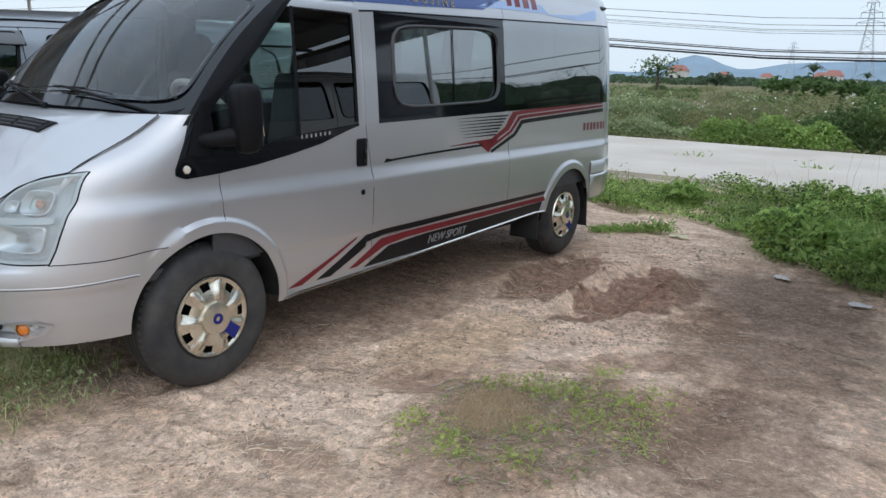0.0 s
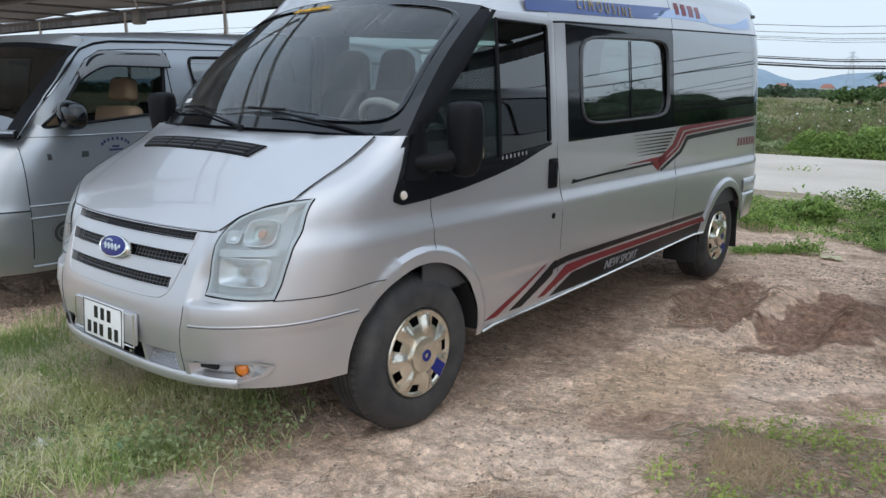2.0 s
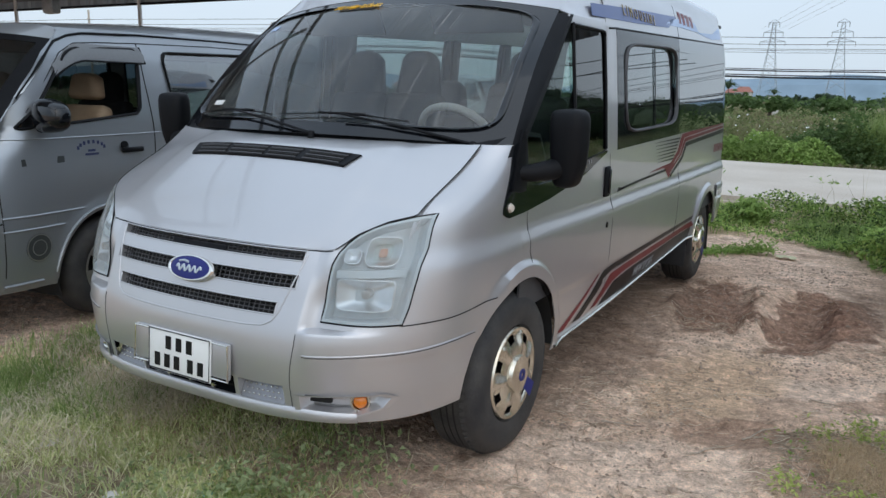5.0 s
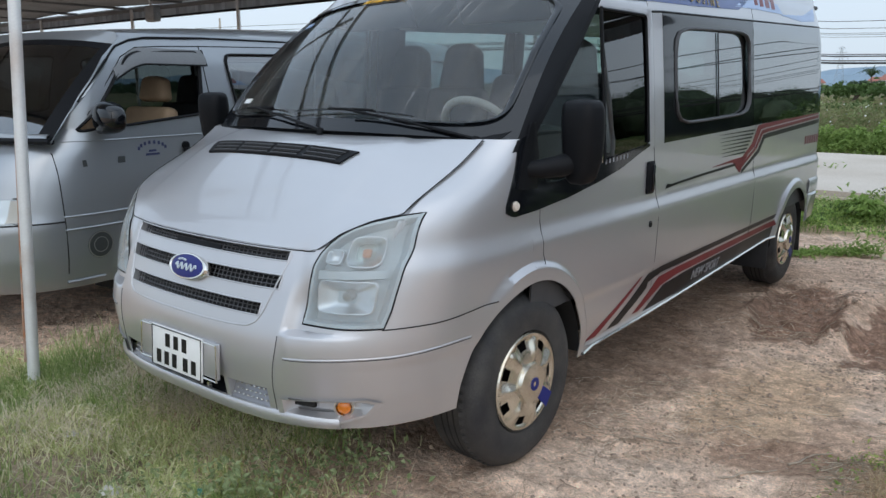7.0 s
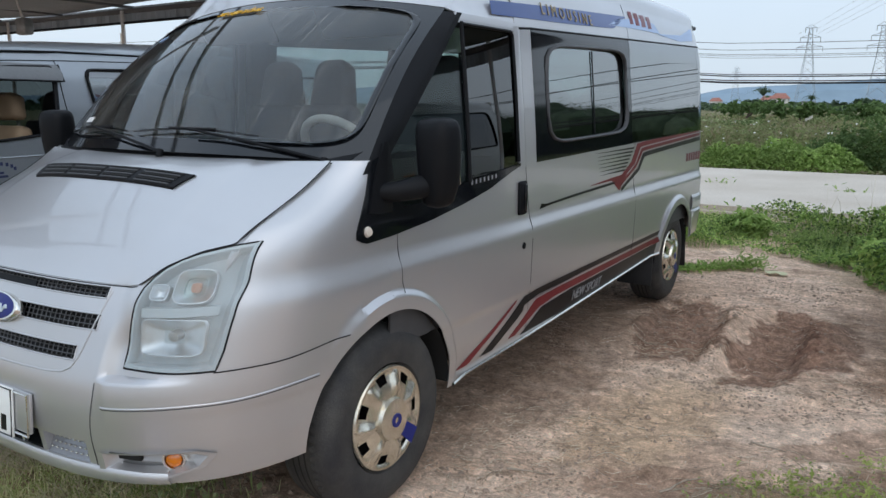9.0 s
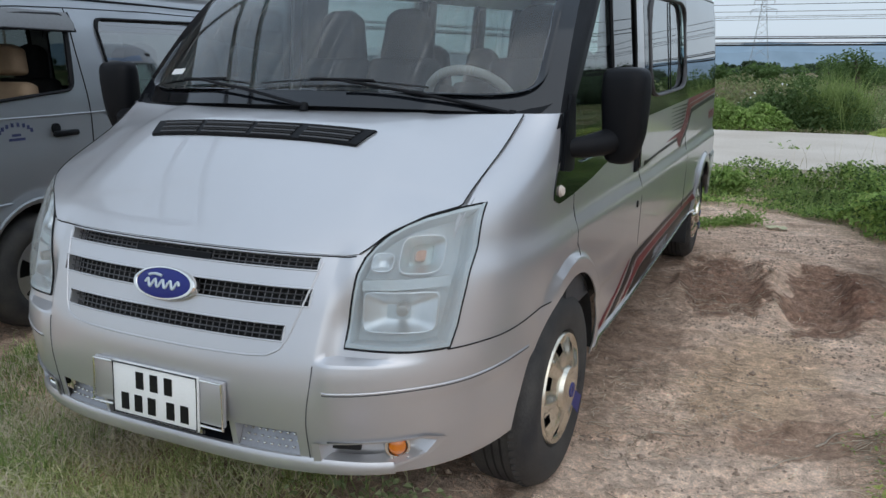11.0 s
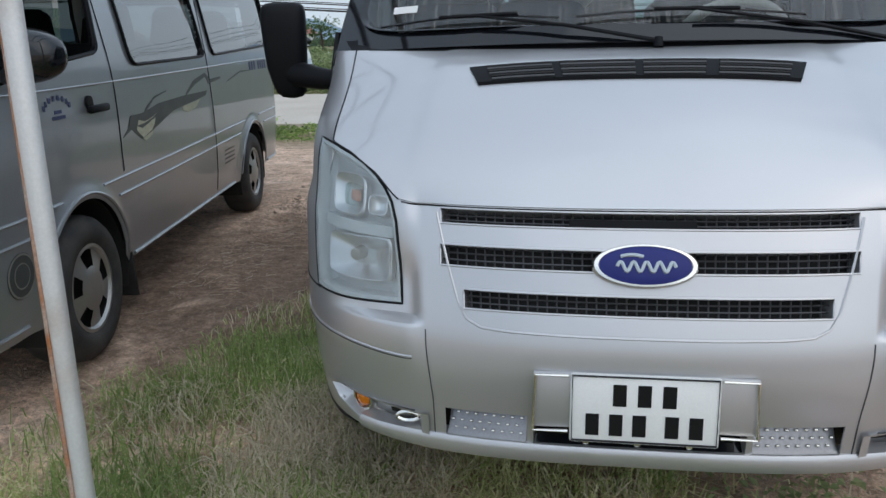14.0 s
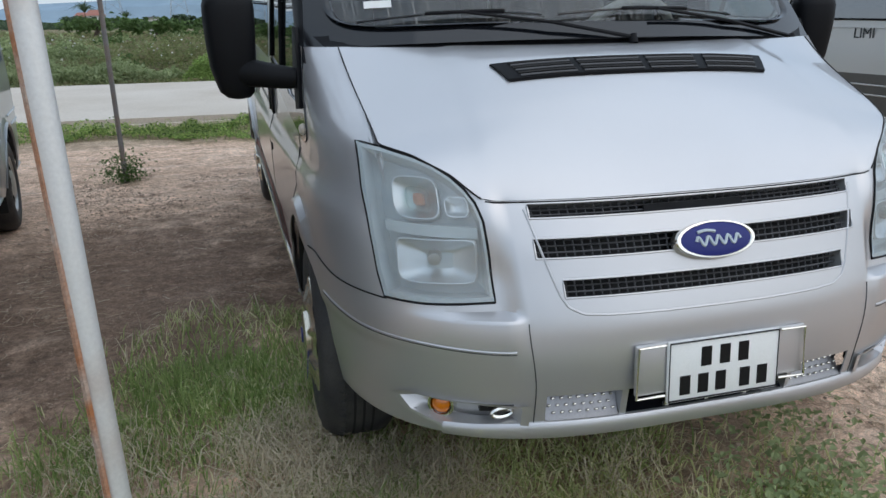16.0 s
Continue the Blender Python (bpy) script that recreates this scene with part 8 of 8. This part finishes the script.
# far houses
def house(x, y, w, d, h):
    o = thing("house", "small far white house with red roof", "house", "far houses")
    part("wall", box(w, d, h, pose(x, y, h / 2)), WALL_FAR, o)
    rf = bmesh.new()
    vs = [rf.verts.new(p) for p in ((x - w * 0.56, y - d * 0.56, h), (x + w * 0.56, y - d * 0.56, h), (x + w * 0.56, y + d * 0.56, h), (x - w * 0.56, y + d * 0.56, h), (x - w * 0.3, y, h * 1.5), (x + w * 0.3, y, h * 1.5))]
    for q in ((0, 1, 5, 4), (2, 3, 4, 5), (1, 2, 5), (3, 0, 4), (3, 2, 1, 0)):
        rf.faces.new([vs[i] for i in q])
    part("roof", rf, ROOF_RED, o, "", 0)
    for k in (-0.25, 0.2):
        part("window", box(w * 0.16, 0.1, h * 0.3, pose(x + k * w, y - d / 2 - 0.02, h * 0.5)), DARK, o)


for a, d, s in ((-18.2, 230, 1.0), (-15.2, 240, 0.7), (-9.0, 250, 0.8), (-8.2, 235, 0.9), (-12.4, 260, 0.7), (-30, 240, 1), (-33, 250, 0.8), (-44, 240, 1)):
    house(d * math.sin(radians(a)), d * math.cos(radians(a)), 5 * s, 4 * s, 3.4 * s)
kiosk = thing("hut", "tiny white hut in the field", "hut")
part("wall", box(0.9, 0.9, 1.7, pose(-6.9, 75, 0.85)), WALL_FAR, kiosk)
part("roof", box(1.1, 1.1, 0.12, pose(-6.9, 75, 1.76)), TIN, kiosk)


# power lines, hung higher towards the lot
def rise(x):
    return 1.3 * min(1.2, max(0.0, -x / 20))


def cable(d, z, sag, rad, name="power_cable"):
    """A cable along x, turned a little, with its sag between poles out of sight."""
    ca, sa = math.cos(radians(9)), math.sin(radians(9))
    pts = []
    for x in np.linspace(-160, 200, 60):
        u = ((x + 60) / 60) % 2 - 1
        pts.append((x * ca - d * sa * 1.0, d * ca + x * sa, z - sag * (1 - u * u) + rise(x)))
    return tagged(part(name, tube(pts, rad, 5), WIRE), "black overhead power cable", "cable", "overhead cables")


for z, rad in ((3.62, 0.03), (3.50, 0.045), (3.19, 0.04), (3.06, 0.045), (3.0, 0.03)):
    cable(58, z + 0.15, 0.18, rad)
for z, rad in ((6.1, 0.02), (5.62, 0.018), (5.3, 0.014), (5.2, 0.014), (5.05, 0.014)):
    cable(58, z, 0.3, rad)


for x in (-180, -60, 60, 180):
    ca, sa = math.cos(radians(9)), math.sin(radians(9))
    up = thing("utility_pole", "grey concrete roadside utility pole", "pole", "utility poles")
    px, py = x * ca - 58 * sa, 58 * ca + x * sa
    part("shaft", tube([(px, py + 0.15, -0.2), (px, py + 0.15, 7.0 + rise(x))], 0.14, 10, 0.1), CONCRETE, up)
    for z in (3.4, 5.4, 6.1):
        part("cross_arm", box(0.1, 0.12, 0.8 if z < 4 else 0.2, pose(px, py, z + rise(x))), STEEL, up)


def pylon(az, d, h):
    p = thing("pylon", "tall lattice steel power pylon", "pylon", "pylons")
    x, y = d * math.sin(radians(az)), d * math.cos(radians(az))
    def at(t, sx, sy):
        w = 4.2 * (1 - t) ** 1.3 + 0.7
        return Vector((x + sx * w, y + sy * w, h * t))
    bits = []
    for sx, sy in ((1, 1), (1, -1), (-1, 1), (-1, -1)):
        bits.append(tube([at(t, sx, sy) for t in np.linspace(0, 1, 9)], 0.13, 4))
    part("leg_frame", join(*bits), PYLON, p, "", 0)
    bits = []
    lv = [0, 0.16, 0.3, 0.42, 0.52, 0.61, 0.69, 0.76, 0.83, 0.89, 0.95, 1.0]
    for a, b in zip(lv, lv[1:]):
        for (s1, t1), (s2, t2) in (((1, -1), (-1, -1)), ((-1, -1), (-1, 1)), ((-1, 1), (1, 1)), ((1, 1), (1, -1))):
            bits += [tube([at(a, s1, t1), at(b, s2, t2)], 0.055, 3), tube([at(a, s2, t2), at(b, s1, t1)], 0.055, 3)]
    part("bracing", join(*bits), PYLON, p, "", 0)
    for z, w in ((0.76, 6.0), (0.88, 4.6), (1.0, 2.6)):
        part("cross_arm", join(tube([(x - w, y, h * z), (x + w, y, h * z)], 0.16, 4), tube([(x - w, y, h * z), (x, y, h * z + 1.6), (x + w, y, h * z)], 0.12, 4)), PYLON, p, "", 0)
        for s in (1, -1):
            part("insulator", tube([(x + s * w, y, h * z), (x + s * w, y, h * z - 2.2)], 0.16, 5), PYLON, p, "", 0)


pylon(-6.9, 430, 39)
pylon(-2.7, 420, 38)
pylon(-11.5, 900, 40)
for x0 in (-6, -1.5, 3.0, 7.0):
    part("power_cable", tube([(430 * math.sin(radians(-6.9)) + x0, 427, 36), (40 + x0, 150, 46)], 0.05, 3), PYLON, None, "thin grey high-voltage cable", 0, "", "cable", "overhead cables")

# ---- litter ----
def scrap(name, x, y, w, d, m, label, seed):
    q = random.Random(seed)
    g = []
    for j in range(9):
        row = []
        for i in range(9):
            u, t = i / 4 - 1, j / 4 - 1
            k = 1 - 0.22 * (u * t) ** 2 + 0.12 * noise.noise((u * 1.5 + seed, t * 1.5, seed))
            px, py = x + w * 0.5 * u * k, y + d * 0.5 * t * k
            row.append((px, py, ground_height(px, py) + 0.008 + (0.5 + 0.5 * noise.noise((u * 2.5, t * 2.5, seed * 3.3))) * 0.28 * min(w, d)))
        g.append(row)
    part(name, sheet(g, 0.003), m, None, label, 60, "", "litter")


scrap("plastic_bag", 0.80, -1.40, 0.28, 0.2, PINK, "crumpled pale pink plastic bag on the dirt", 1)
scrap("paper_scrap", -0.04, -1.26, 0.10, 0.07, PAPER, "crumpled white paper scrap in the grass", 2)
scrap("plastic_scrap", 0.20, -1.06, 0.06, 0.08, TEAL, "teal plastic scrap in the grass", 3)
scrap("paper_scrap", 1.54, 5.13, 0.2, 0.1, PAPER_YELLOW, "flat pale yellow paper on the dirt", 4)
scrap("paper_scrap", 2.72, 4.14, 0.13, 0.08, PAPER, "flat white paper scrap on the dirt", 5)
scrap("paper_scrap", 3.34, 3.71, 0.15, 0.08, PAPER, "flat white paper scrap on the dirt", 6)
scrap("plastic_scrap", -1.05, -1.02, 0.07, 0.05, YELLOW_PLASTIC, "bright yellow plastic scrap in the grass", 7)
scrap("paper_scrap", -1.59, -1.22, 0.08, 0.06, PAPER, "white and red paper scrap in the grass", 8)
scrap("cloth_scrap", 0.68, -1.5, 0.1, 0.07, RED_DECAL, "small red cloth scrap on the dirt", 10)
scrap("board_scrap", -0.66, -1.06, 0.09, 0.15, PAPER, "flat weathered pale board scrap in the grass", 9)
r = random.Random(21)
sv, sf = [], []
for _ in range(15000):
    while True:
        x, y = r.uniform(-2.6, 3.4), r.uniform(-1.6, 5.0)
        if r.random() < 0.25 + 0.75 * (noise.noise((x * 1.2, y * 1.2, 30)) > 0.1):
            break
    k = r.uniform(0.003, 0.011) * (2.0 if r.random() < 0.06 else 1)
    z = ground_height(x, y)
    i = len(sv)
    o = [Vector((r.uniform(0.6, 1.3) * a, r.uniform(0.6, 1.3) * b, r.uniform(0.4, 0.9) * c)) * k for a, b, c in ((1, 0, 0), (0, 1, 0), (-1, 0, 0), (0, -1, 0), (0, 0, 1), (0, 0, -1))]
    sv += [Vector((x, y, z + k * 0.2)) + q for q in o]
    sf += [(i + a, i + b, i + 4) for a, b in ((0, 1), (1, 2), (2, 3), (3, 0))] + [(i + b, i + a, i + 5) for a, b in ((0, 1), (1, 2), (2, 3), (3, 0))]
part("pebbles", (sv, sf), STONE, None, "scattered clods and pebbles", 0, "stuff", "stones")
